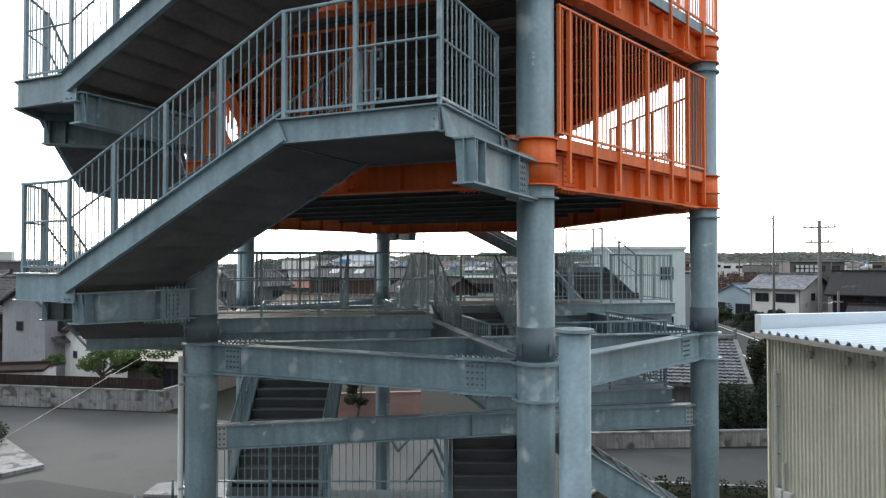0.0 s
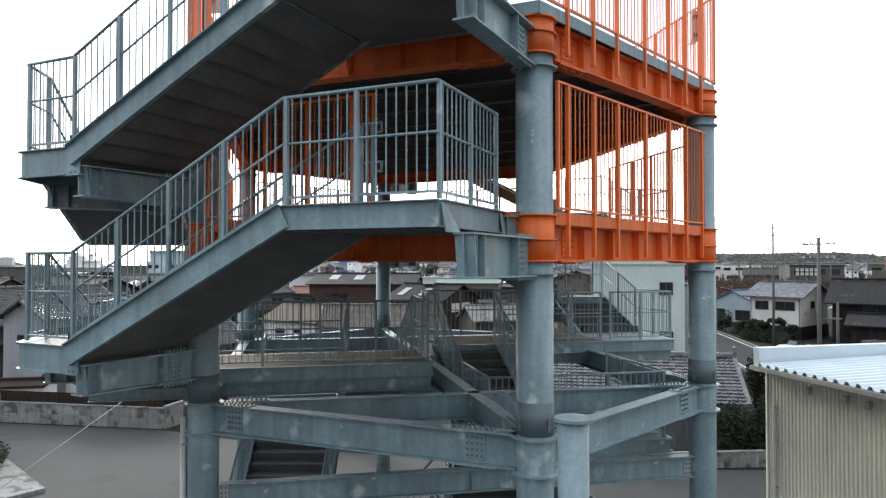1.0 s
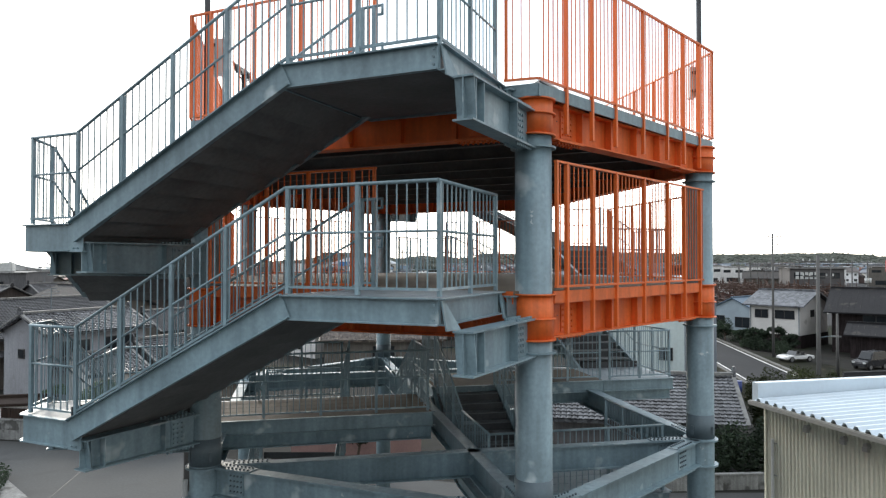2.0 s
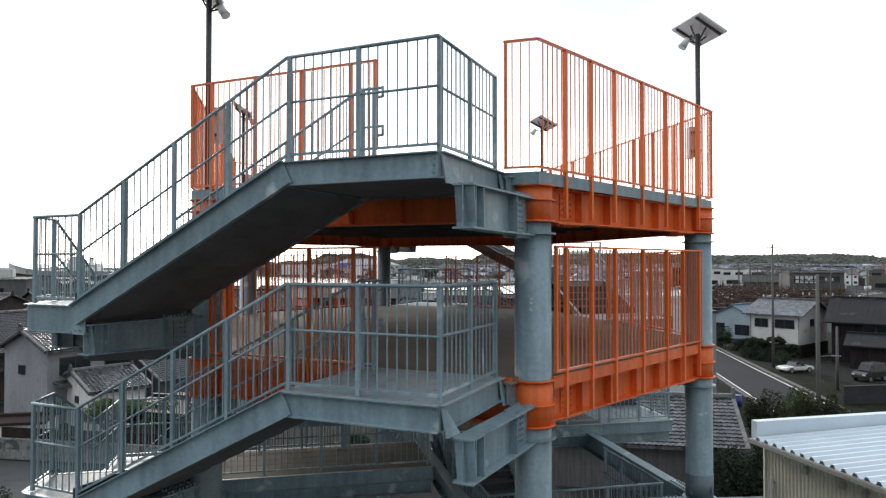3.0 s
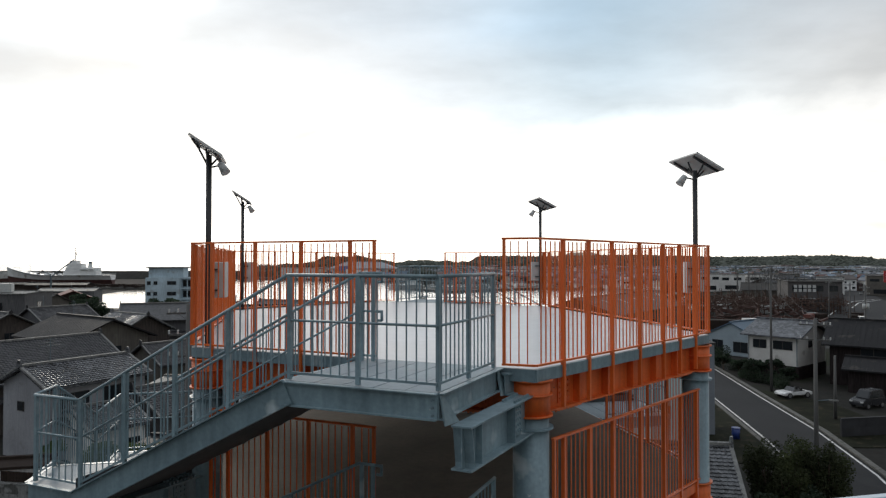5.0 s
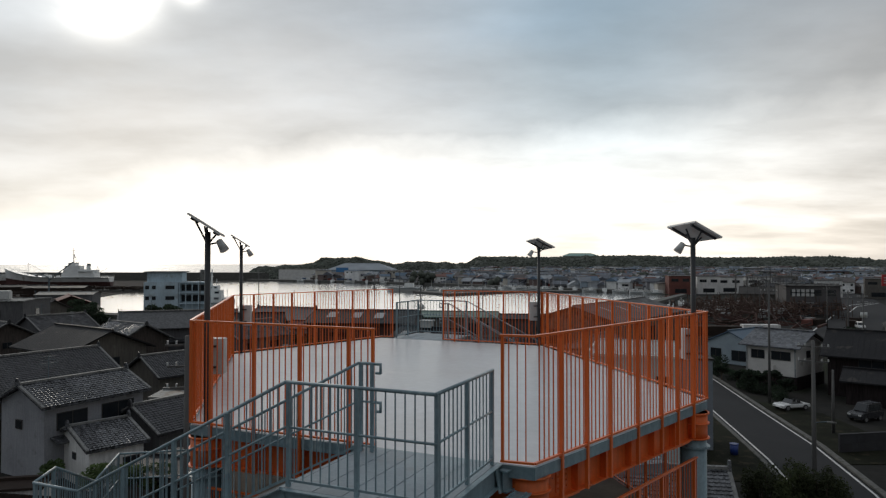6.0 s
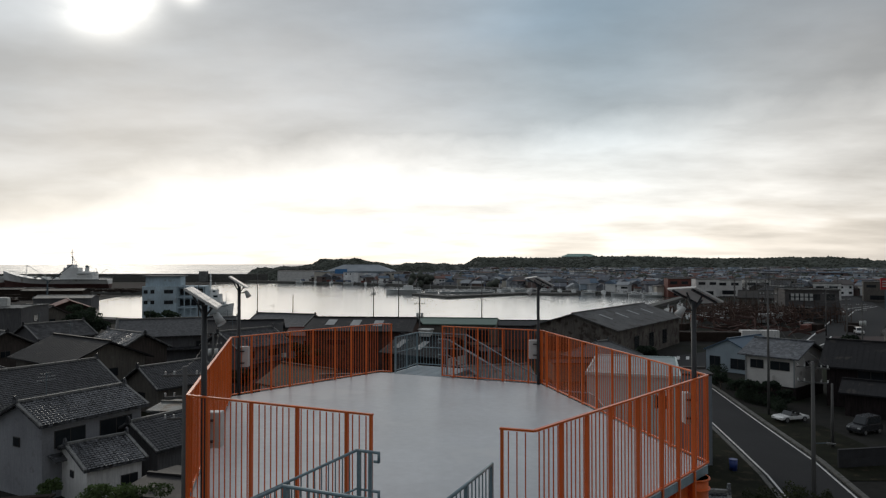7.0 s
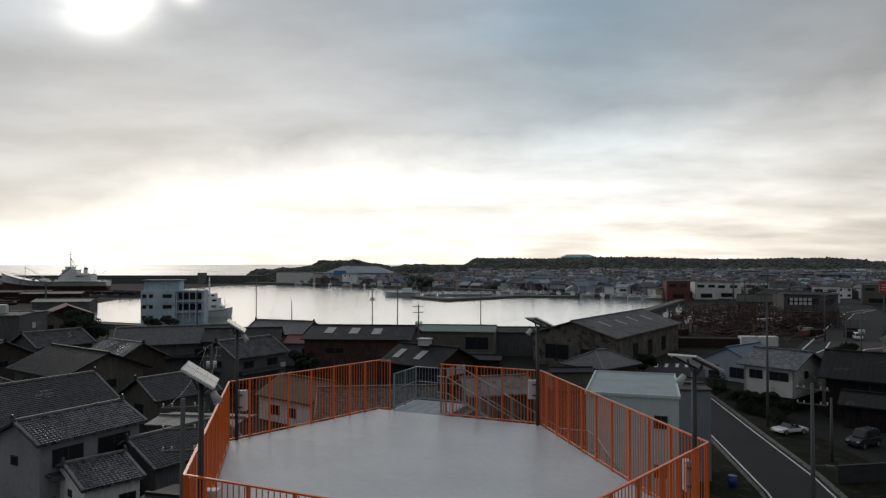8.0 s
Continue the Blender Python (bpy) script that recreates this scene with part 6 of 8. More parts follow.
def build_tree(name, label, x, y, h, spread, foliage, seed, clumps=9, leaves=220, size=0.16, trunk_h=0.45, base=0.0, group="garden trees", tall=0.62):
    rng = random.Random(seed)
    th = thing(name, label, "tree", (x, y, base), group)
    bm = bmesh.new()
    top = Vector((x + rng.uniform(-0.3, 0.3), y, base + h * trunk_h))
    rod(bm, (x, y, base), top, h * 0.035, 10, h * 0.022)
    part("trunk", bm, BARK, th, smooth=True)
    crown = bmesh.new()
    for i in range(clumps):
        a = i * 2.4 + rng.uniform(-0.3, 0.3)
        rr = spread * rng.uniform(0.25, 0.8)
        c = Vector((x + rr * math.cos(a), y + rr * math.sin(a), base + h * rng.uniform(trunk_h + 0.05, 0.92)))
        bm = bmesh.new()
        rod(bm, top - Vector((0, 0, rng.uniform(0, h * 0.12))), c, h * 0.014, 6, h * 0.005)
        part("limb", bm, BARK, th)
        q = spread * rng.uniform(0.28, 0.45)
        leaf_cloud(crown, rng, c, (q, q, q * tall), leaves, size)
    part("crown", crown, foliage, th, "uneven dark green crown")
    return th


build_tree("garden_tree", "pruned garden tree behind the wall", -21.0, 43.5, 3.6, 1.9, LEAF, 1, 10, 260, 0.11)
build_tree("garden_tree", "sparse garden tree with thin limbs behind the wall", -18.2, 43.8, 3.3, 1.5, LEAF, 2, 8, 170, 0.11)
build_tree("garden_tree", "small shrubby tree beside the grey house", -26.8, 47.6, 2.4, 1.2, LEAF, 3, 7, 170, 0.11)
for i, (x, y, h) in enumerate(((17.7, 38.0, 4.7), (19.5, 38.0, 4.7), (20.7, 37.4, 4.7), (18.5, 37.2, 4.0), (21.6, 38.4, 3.7))):
    build_tree("pine", "dark garden pine beside the road", x, y, h, 1.1, OLIVE, 20 + i, 26, 260, 0.075, 0.25, group="pines by the road", tall=1.7)
for i, (x, y, h) in enumerate(((38.6, 84.5, 2.6), (39.6, 82.4, 3.0), (40.4, 80.4, 2.4), (38.2, 88.0, 2.2), (37.6, 92.0, 2.6))):
    build_tree("cloud_pruned_tree", "cloud-pruned garden tree before the white house", x, y, h, 1.4, PINE, 40 + i, 8, 200, 0.13, 0.4, group="pruned trees")
for i, (x, y, h) in enumerate(((-60, 150, 7), (-66, 158, 6), (-88, 172, 7), (-36, 128, 4), (-31, 100, 4), (-71, 142, 6.5), (-79, 152, 6), (-26, 90, 3.6), (-20, 104, 4), (-50, 134, 5), (60, 96, 5), (66, 112, 5), (33.5, 112, 3.4), (-35.5, 74, 3.6), (-22, 112, 4.5))):
    build_tree("tree", "dark tree among the houses", x, y, h, h * 0.55, PINE, 60 + i, 9, 200, 0.28, 0.35, group="town trees")


def build_hedge():
    rng = random.Random(8)
    bm = bmesh.new()
    for i in range(16):
        leaf_cloud(bm, rng, (13.2 + i * 0.42, 33.8 + i * 0.12, 1.3 + rng.uniform(-0.2, 0.5)), (0.7, 0.8, 1.3), 420, 0.10)
    solo("hedge", bm, PINE, "dense dark hedge behind the low wall", "hedge")
    bm = bmesh.new()
    for i in range(8):
        leaf_cloud(bm, rng, (-19.8 - i * 0.25, 30.0 + i * 0.55, 0.45), (0.5, 0.5, 0.45), 220, 0.07)
    solo("shrub_bed", bm, PINE, "low clipped shrubs on the kerbed island", "shrub")
    bm = bmesh.new()
    for i in range(9):
        leaf_cloud(bm, rng, (7.4 + i * 0.7, 26.2 + rng.uniform(-0.3, 0.3) - 0.1 * i, 0.35), (0.4, 0.35, 0.35), 120, 0.07)
    solo("shrub_bed", bm, PINE, "low dry shrubs along the wall bed", "shrub")
    for k in range(6):
        bm = bmesh.new()
        for i in range(5):
            u = (k * 5 + i) / 29
            leaf_cloud(bm, rng, (38.3 + 1.0 * math.sin(u * 9) + 0.9 * (1 - u), 93 - 14.5 * u, 0.55 + rng.uniform(-0.1, 0.4)), (0.9, 0.9, rng.uniform(0.6, 1.1)), 260, 0.10)
        solo("roadside_shrub", bm, PINE, "dense dark shrub along the garden of the white house", "shrub", "roadside shrubs")
    bm = bmesh.new()
    for p in ((38.9, 97.5, 1.4), (39.6, 96.6, 1.6), (38.4, 96.2, 1.2)):
        leaf_cloud(bm, rng, p, (1.0, 1.0, 1.4), 420, 0.14)
    solo("roadside_shrub", bm, PINE, "clipped dark bush at the garden corner", "shrub", "roadside shrubs")


build_hedge()


def ragged_clumps(name, spots, label, seed):
    """Many small uneven clumps of leaves, each (x, y, z, width, height), as one far-off mass."""
    rng = np.random.default_rng(seed)
    bm = bmesh.new()
    bmesh.ops.create_icosphere(bm, subdivisions=1, radius=1.0)
    bm.verts.ensure_lookup_table()
    ball = np.array([v.co[:] for v in bm.verts])
    tri = np.array([[v.index for v in f.verts] for f in bm.faces])
    bm.free()
    verts, faces = [], []
    for i, (x, y, z, r, h) in enumerate(spots):
        swell = 1 + rng.normal(0, 0.14, (len(ball), 1))
        verts.append(ball * swell * np.array([r, r, h]) + np.array([x, y, z]))
        faces.append(tri + i * len(ball))
    me = bpy.data.meshes.new(name)
    me.from_pydata(np.concatenate(verts).tolist(), [], np.concatenate(faces).tolist())
    me.materials.append(WOODS)
    me.shade_smooth()
    tagged(new(name, me), label, "woods", kind="stuff")


def wooded_slope(name, label, x0, x1, step, front, depth, top, seed):
    """A slope covered with crowns: a bumpy sheet that rises from its foot to the crest, with single crowns standing out along it."""
    rng = random.Random(seed)
    rows = 9
    cols = int((x1 - x0) / step)
    verts, faces = [], []
    for j in range(rows + 1):
        v = j / rows
        for i in range(cols + 1):
            x = x0 + i * step
            y = front(x) + v * depth
            z = top(x) * (1 - (1 - v) ** 2.2) + (noise.noise((x * 0.9 / step, j * 1.3, 1.7)) * 0.5 + noise.noise((x * 0.31 / step, j * 0.6, 5.1))) * step * 0.55 * min(1, v * 3)
            verts.append((x + rng.uniform(-0.3, 0.3) * step, y + rng.uniform(-0.2, 0.2) * depth / rows, max(z, 0.0) if j else -0.5))
    for j in range(rows):
        for i in range(cols):
            k = j * (cols + 1) + i
            faces.append((k, k + 1, k + cols + 2, k + cols + 1))
    k = rows * (cols + 1)
    back = len(verts)
    verts += [(verts[k + i][0], verts[k + i][1] + 12, -0.5) for i in range(cols + 1)]
    faces += [(k + i, k + i + 1, back + i + 1, back + i) for i in range(cols)]
    me = bpy.data.meshes.new(name)
    me.from_pydata(verts, [], faces)
    me.materials.append(WOODS)
    tagged(new(name, me), label, "woods", kind="stuff")
    spots = []
    for i in range(int((x1 - x0) / step * 24)):
        x = rng.uniform(x0, x1)
        v = rng.uniform(0.0, 1.0)
        r = step * rng.uniform(0.4, 0.85)
        tall = rng.uniform(0.7, 1.25) if v < 0.9 else rng.uniform(0.6, 0.95)
        spots.append((x, front(x) + v * depth, max(top(x) * (1 - (1 - v) ** 2.2) - r * 0.35, r * 0.5), r, r * tall))
    ragged_clumps(name + "_crowns", spots, "single crowns standing out of the " + name.replace("_", " "), seed)


def build_woods():
    """Far woods: a wooded dune along the shore, a ridge behind the town, and trees between the far houses."""
    rng = random.Random(3)
    knots_x, knots_z = (-181, -154, -130, -118, -80, -64, -48, -30, -8, 25), (11.0, 12.5, 14.5, 20, 20.5, 17.0, 14.5, 16.5, 16, 15)
    wooded_slope("shore_woods", "dark wooded dune along the far shore", -181, 28, 2.2, lambda x: 640, 52,
                 lambda x: float(np.interp(x, knots_x, knots_z)) + 1.8 * noise.noise((x * 0.10, 0.3, 0)) - 0.8, 1)
    wooded_slope("ridge_woods", "long wooded ridge behind the town", 47, 1150, 4.5, lambda x: 1165 - 0.18 * x, 110,
                 lambda x: min(1.0, 0.45 + (x - 47) / 40) * 23.4 + 1.6 * math.sin(x * 0.006) + 1.2 * math.sin(x * 0.021 + 1) - (3 if 700 < x < 800 else 0) + (2.4 * noise.noise((x * 0.09, 4.7, 0)) if x > 560 else 0.8 * noise.noise((x * 0.05, 0.7, 0))), 2)
    spots = []
    for i in range(420):
        y = rng.uniform(380, 1100)
        x = rng.uniform(-0.05, 0.7) * y
        if inside((x, y), BASIN) or y < (575 - 2.15 * (x + 126) if x < 112 else 330) + 30:
            continue
        for k in range(rng.randint(2, 6)):
            r = rng.uniform(1.4, 3.2)
            spots.append((x + rng.uniform(-5, 5), y + rng.uniform(-5, 5), rng.uniform(1.5, 6.5), r, r * 1.1))
    for cx, cy, h in ((72, 395, 7), (86, 402, 6), (120, 390, 6), (-14, 470, 9), (-8, 474, 8)):
        for k in range(14):
            r = rng.uniform(1.4, 2.6)
            spots.append((cx + rng.uniform(-6, 6), cy + rng.uniform(-3, 3), rng.uniform(1, h - 1), r, r))
    ragged_clumps("town_woods", spots, "dark trees between the far houses", 3)


build_woods()
build_house("ridge_hall", "far green-roofed hall on the wooded ridge", 262, 1290, 4, 58, 30, 27.5, 4.5, BL_, mat("pale_green_roof", (0.22, 0.36, 0.32), 0.6, 0, 0.1, 0.1, 2, 0.05), 2.0, 0.5, category="building")
build_house("white_warehouse", "long white warehouse on the far quay", -117, 592, -6, 40, 14, 9.4, 0.3, W_, SH, 0.3, category="warehouse")
build_house("fish_hall", "large grey market hall with a blue sign on the far quay", -70, 618, -8, 58, 26, 9.0, 5.5, BL_, mat("pale_blue_grey_hall_roof", (0.26, 0.29, 0.32), 0.6, 0, 0.2, 0.1, 2, 0.05), 0.6, 1.0, category="warehouse")
bm = bmesh.new()
box(bm, (-86, 604.2, 8.6), (11, 0.4, 4.6), -8)
box(bm, (-86, 604.5, 3.1), (0.5, 0.3, 6.2), -8)
solo("hall_sign", bm, BLUE_SIGN, "plain blue sign board before the market hall", "sign")
build_house("quay_building", "pale low building on the far quay", -24, 598, -8, 26, 10, 8, 0.4, W_, SH, 0.3, windows=[("f", -8, 5, 4, 2), ("f", 0, 5, 4, 2), ("f", 8, 5, 4, 2)], category="building")
for i, (x, y, w, h, wl) in enumerate(((117, 338, 11, 9, RUST_RED), (133, 344, 11, 8.5, W_), (146, 350, 13, 8, W_), (162, 352, 14, 8, W_), (176, 352, 10, 8.5, BE_))):
    build_house("quay_shop", ("red shop building by the harbour" if i == 0 else "pale two-storey shop building by the harbour"), x, y, -6, w, 9, h, 0.3, wl, SH, 0.2,
                windows=[("f", -w * 0.25, h - 2, w * 0.3, 1.4), ("f", w * 0.22, h - 2, w * 0.28, 1.4), ("f", 0, 1.8, w * 0.5, 2)], group="quay shops", category="shop")
for x, y, w, h, wl, rf in ((176, 312, 11, 7.5, W_, SH), (192, 300, 12, 8.5, BE_, SH), (170, 330, 9, 6.5, BL_, SH), (196, 276, 13, 7.5, G_, SH), (206, 262, 10, 8, W_, SH), (158, 318, 8, 6.8, W_, DT)):
    build_house("road_shop", "pale two-storey shop beside the far road", x, y, -28, w, 8, h, 0.3 if rf is SH else 1.6, wl, rf, 0.25,
                windows=[("f", -w * 0.26, h - 1.9, w * 0.3, 1.2), ("f", w * 0.22, h - 1.9, w * 0.3, 1.2), ("f", 0, 1.7, w * 0.6, 1.9), ("l", 0, h - 1.9, 2.2, 1.2)], group="road shops", category="shop")
RED_SIGN = mat("red_sign_paint", (0.42, 0.03, 0.035), 0.5, 0, 0.15, 0.5, 6, 0.02)
sign = thing("roadside_sign", "tall red roadside sign board on a post", "sign", (162.5, 250, 0))
bm = bmesh.new()
box(bm, (162.5, 250, 9.2), (3.4, 0.4, 4.2), -14)
board = part("board", bm, RED_SIGN, sign)
for z in (10.1, 9.2, 8.3):
    bm = bmesh.new()
    box(bm, (162.45, 249.76, z), (2.3, 0.06, 0.34), -14)
    part("lettering_bar", bm, BOX_WHITE, board)
bm = bmesh.new()
rod(bm, (162.5, 250.2, 0), (162.5, 250.2, 11), 0.22, 10)
part("post", bm, STEEL_D, sign)
shop = build_house("dark_shop", "dark three-storey building with a railed roof terrace", 113, 212, -12, 15, 12, 8.6, 0.3, mat("dark_brown_cladding", (0.085, 0.08, 0.08), 0.7, 0, 0.2, 0.5, 6, 0.1), SH, 0.4,
            windows=[("f", -4.5, 6.6, 3.6, 1.8), ("f", 0.5, 6.6, 3.6, 1.8), ("f", 5, 6.6, 2.6, 1.8), ("f", -3, 2.2, 4, 2.4)], category="building")
front = pose(113, 212, 0, 0, 0, -12) @ Matrix.Translation((0, -6.05, 0))
for i in range(5):
    for z in (6.0, 7.2):
        bm = bmesh.new()
        box(bm, (-5.4 + i * 1.3, 0, z), (0.9, 0.12, 0.9))
        moved(bm, front)
        part("sash", bm, BOX_WHITE, shop)
for i in range(9):
    bm = bmesh.new()
    box(bm, (-6.2 + i * 0.85, -0.5, 3.6), (0.5, 1.1, 0.12))
    moved(bm, front)
    part("awning_strip", bm, BOX_WHITE, shop)
for a, b in (((-7.6, -0.3), (7.6, -0.3)), ((7.6, -0.3), (7.6, 12))):
    for z in (8.98, 9.9):
        bm = bmesh.new()
        bar(bm, front @ Vector((*a, z)), front @ Vector((*b, z)), 0.25 if z < 9 else 0.08, 0.3 if z < 9 else 0.08)
        part("parapet" if z < 9 else "terrace_rail", bm, CONCRETE if z < 9 else STEEL_D, shop)
    for k in range(8):
        p = front @ Vector((*lerp(a, b, k / 7), 8.98))
        bm = bmesh.new()
        rod(bm, p, p + Vector((0, 0, 0.92)), 0.05, 6)
        part("rail_post", bm, STEEL_D, shop)
bm = bmesh.new()
box(bm, (-204, 597.5, 4.4), (6.6, 5, 9.4), -1)
bmesh.ops.bevel(bm, geom=bm.edges[:], offset=0.1, segments=1, affect="EDGES")
solo("breakwater_hut", bm, CONCRETE, "square concrete block against the breakwater", "hut")
build_house("flat_block", "grey flat-roofed block with rooftop tanks", -89.3, 131, 8, 24, 12, 8.6, 0.2, G_, CONCRETE, 0.2, windows=[("f", 2, 6.4, 2.4, 1.4), ("f", 7, 6.4, 2.4, 1.4), ("f", 2, 2.6, 2.4, 1.6), ("r", 0, 6.4, 1.6, 1.2)], category="building")
for i, (x, y, z) in enumerate(((-84.6, 128, 8.85), (-81.2, 128.6, 8.85))):
    bm = bmesh.new()
    box(bm, (x, y, z + 0.85), (2.2, 1.8, 1.7), 12)
    bmesh.ops.bevel(bm, geom=bm.edges[:], offset=0.15, segments=2, affect="EDGES")
    solo("roof_tank", bm, BOX_WHITE, "pale rooftop water tank on the flat block", "tank", "roof tanks")


# ---- quays, breakwater, boats ----
def build_quays():
    for nm, ring, h, lab in (("breakwater", [(-148, 596), (-160, 611), (-700, 616), (-700, 606), (-160, 600)], 6.6, "dark concrete breakwater before the open sea"),
                             ("pier", [(-14, 352), (4, 322), (43, 358), (66, 352), (74, 362), (42, 368), (6, 336), (-10, 360)], 1.0, "low concrete pier in the harbour"),
                             ("pier", [(-200, 366), (-158, 360), (-155, 368), (-200, 382)], 1.3, "low dark rubble pier by the slip"),
                             ("quay", [(-160, 572), (-126, 556), (-60, 515), (5, 452), (60, 384), (104, 342), (108, 346), (64, 390), (8, 458), (-57, 522), (-124, 563), (-158, 580)], 1.5, "concrete quay edge along the town"),
                             ("quay", [(-122, 214), (-70, 189), (-30, 175), (0, 167), (30, 177), (70, 244), (112, 321), (114, 318), (73, 241), (33, 172), (0, 162), (-32, 170), (-72, 184), (-124, 209)], 1.1, "concrete quay edge on the near side")):
        bm = bmesh.new()
        prism(bm, ring, -0.5, h)
        solo(nm, bm, KERB, lab, nm, kind="structure")


build_quays()


def hull_rings(L, B, D, bow, n=14):
    out = []
    for i in range(n + 1):
        t = i / n
        half = B / 2 * min(1.0, (1 - t) * 3.2 + 0.02) ** 0.55 * (0.82 + 0.18 * min(1, t * 6))
        deck = D + bow * max(0, t - 0.55) ** 2 * 5
        out.append((t * L - L / 2, half, deck))
    return out


def build_ship(name, label, x, y, rz, L, B, D, bow, house, mast, red=True, base=0.0, group="ships"):
    m = pose(x, y, base, 0, 0, rz)
    th = thing(name, label, "ship", (x, y, base), group)
    rings = hull_rings(L, B, D, bow)
    for nm, f0, f1, mt in (("bottom", 0.0, 0.48, HULL_RED if red else HULL_WHITE), ("hull", 0.48, 1.0, HULL_WHITE)):
        bm = bmesh.new()
        prev = None
        for px_, half, deck in rings:
            w0, w1 = half * (0.35 + 0.65 * f0), half * (0.35 + 0.65 * f1)
            q = [(px_ + deck * f0 * 0.1, -w0, deck * f0), (px_ + deck * f0 * 0.1, w0, deck * f0), (px_ + deck * f1 * 0.1, w1, deck * f1), (px_ + deck * f1 * 0.1, -w1, deck * f1)]
            vs = [bm.verts.new(m @ Vector(p)) for p in q]
            if prev:
                for i in range(4):
                    bm.faces.new((prev[i], prev[(i + 1) % 4], vs[(i + 1) % 4], vs[i]))
            else:
                bm.faces.new(vs)
            prev = vs
        bm.faces.new(prev[::-1])
        part(nm, bm, mt, th, "dull red bottom" if mt is HULL_RED else "", smooth=False)
    for (u, w, d, z, h) in house:
        bm = bmesh.new()
        box(bm, (u * L, 0, D * z + h / 2), (w * L, d * B, h))
        moved(bm, m)
        dk = part("deckhouse", bm, HULL_WHITE, th)
        k = max(2, int(w * L / 2.6))
        for i in range(k):
            bm = bmesh.new()
            box(bm, (u * L - w * L / 2 + (i + 0.5) * w * L / k, -d * B / 2 - 0.03, D * z + h * 0.62), (w * L / k * 0.5, 0.1, h * 0.32))
            moved(bm, m)
            part("porthole", bm, GLASS, dk)
    for u, z, h, r in mast:
        bm = bmesh.new()
        rod(bm, m @ Vector((u * L, 0, z)), m @ Vector((u * L, 0, z + h)), r, 8, r * 0.5)
        ms = part("mast", bm, HULL_WHITE, th)
        for q in (0.55, 0.8):
            bm = bmesh.new()
            bar(bm, m @ Vector((u * L, -B * 0.16, z + h * q)), m @ Vector((u * L, B * 0.16, z + h * q)), r, r)
            part("crosstree", bm, HULL_WHITE, ms)
    # bulwark line, deck rails and a rubbing strake
    for side in (-1, 1):
        for h, w in ((1.05, 0.07), (0.6, 0.05), (-0.5, 0.16)):
            bm = bmesh.new()
            for (x0, h0, d0), (x1, h1, d1) in zip(rings[:-2], rings[1:-1]):
                bar(bm, m @ Vector((x0 + d0 * 0.1, side * (h0 - 0.05), d0 + h)), m @ Vector((x1 + d1 * 0.1, side * (h1 - 0.05), d1 + h)), w, w)
            part("deck_rail" if h > 0 else "strake", bm, HULL_WHITE if h > 0 else STEEL_D, th)
        bm = bmesh.new()
        for (x0, h0, d0) in rings[:-2]:
            bar(bm, m @ Vector((x0 + d0 * 0.1, side * (h0 - 0.05), d0)), m @ Vector((x0 + d0 * 0.1, side * (h0 - 0.05), d0 + 1.05)), 0.07, 0.07)
        tagged(part("stanchions", bm, HULL_WHITE, th), kind="stuff")
    return th


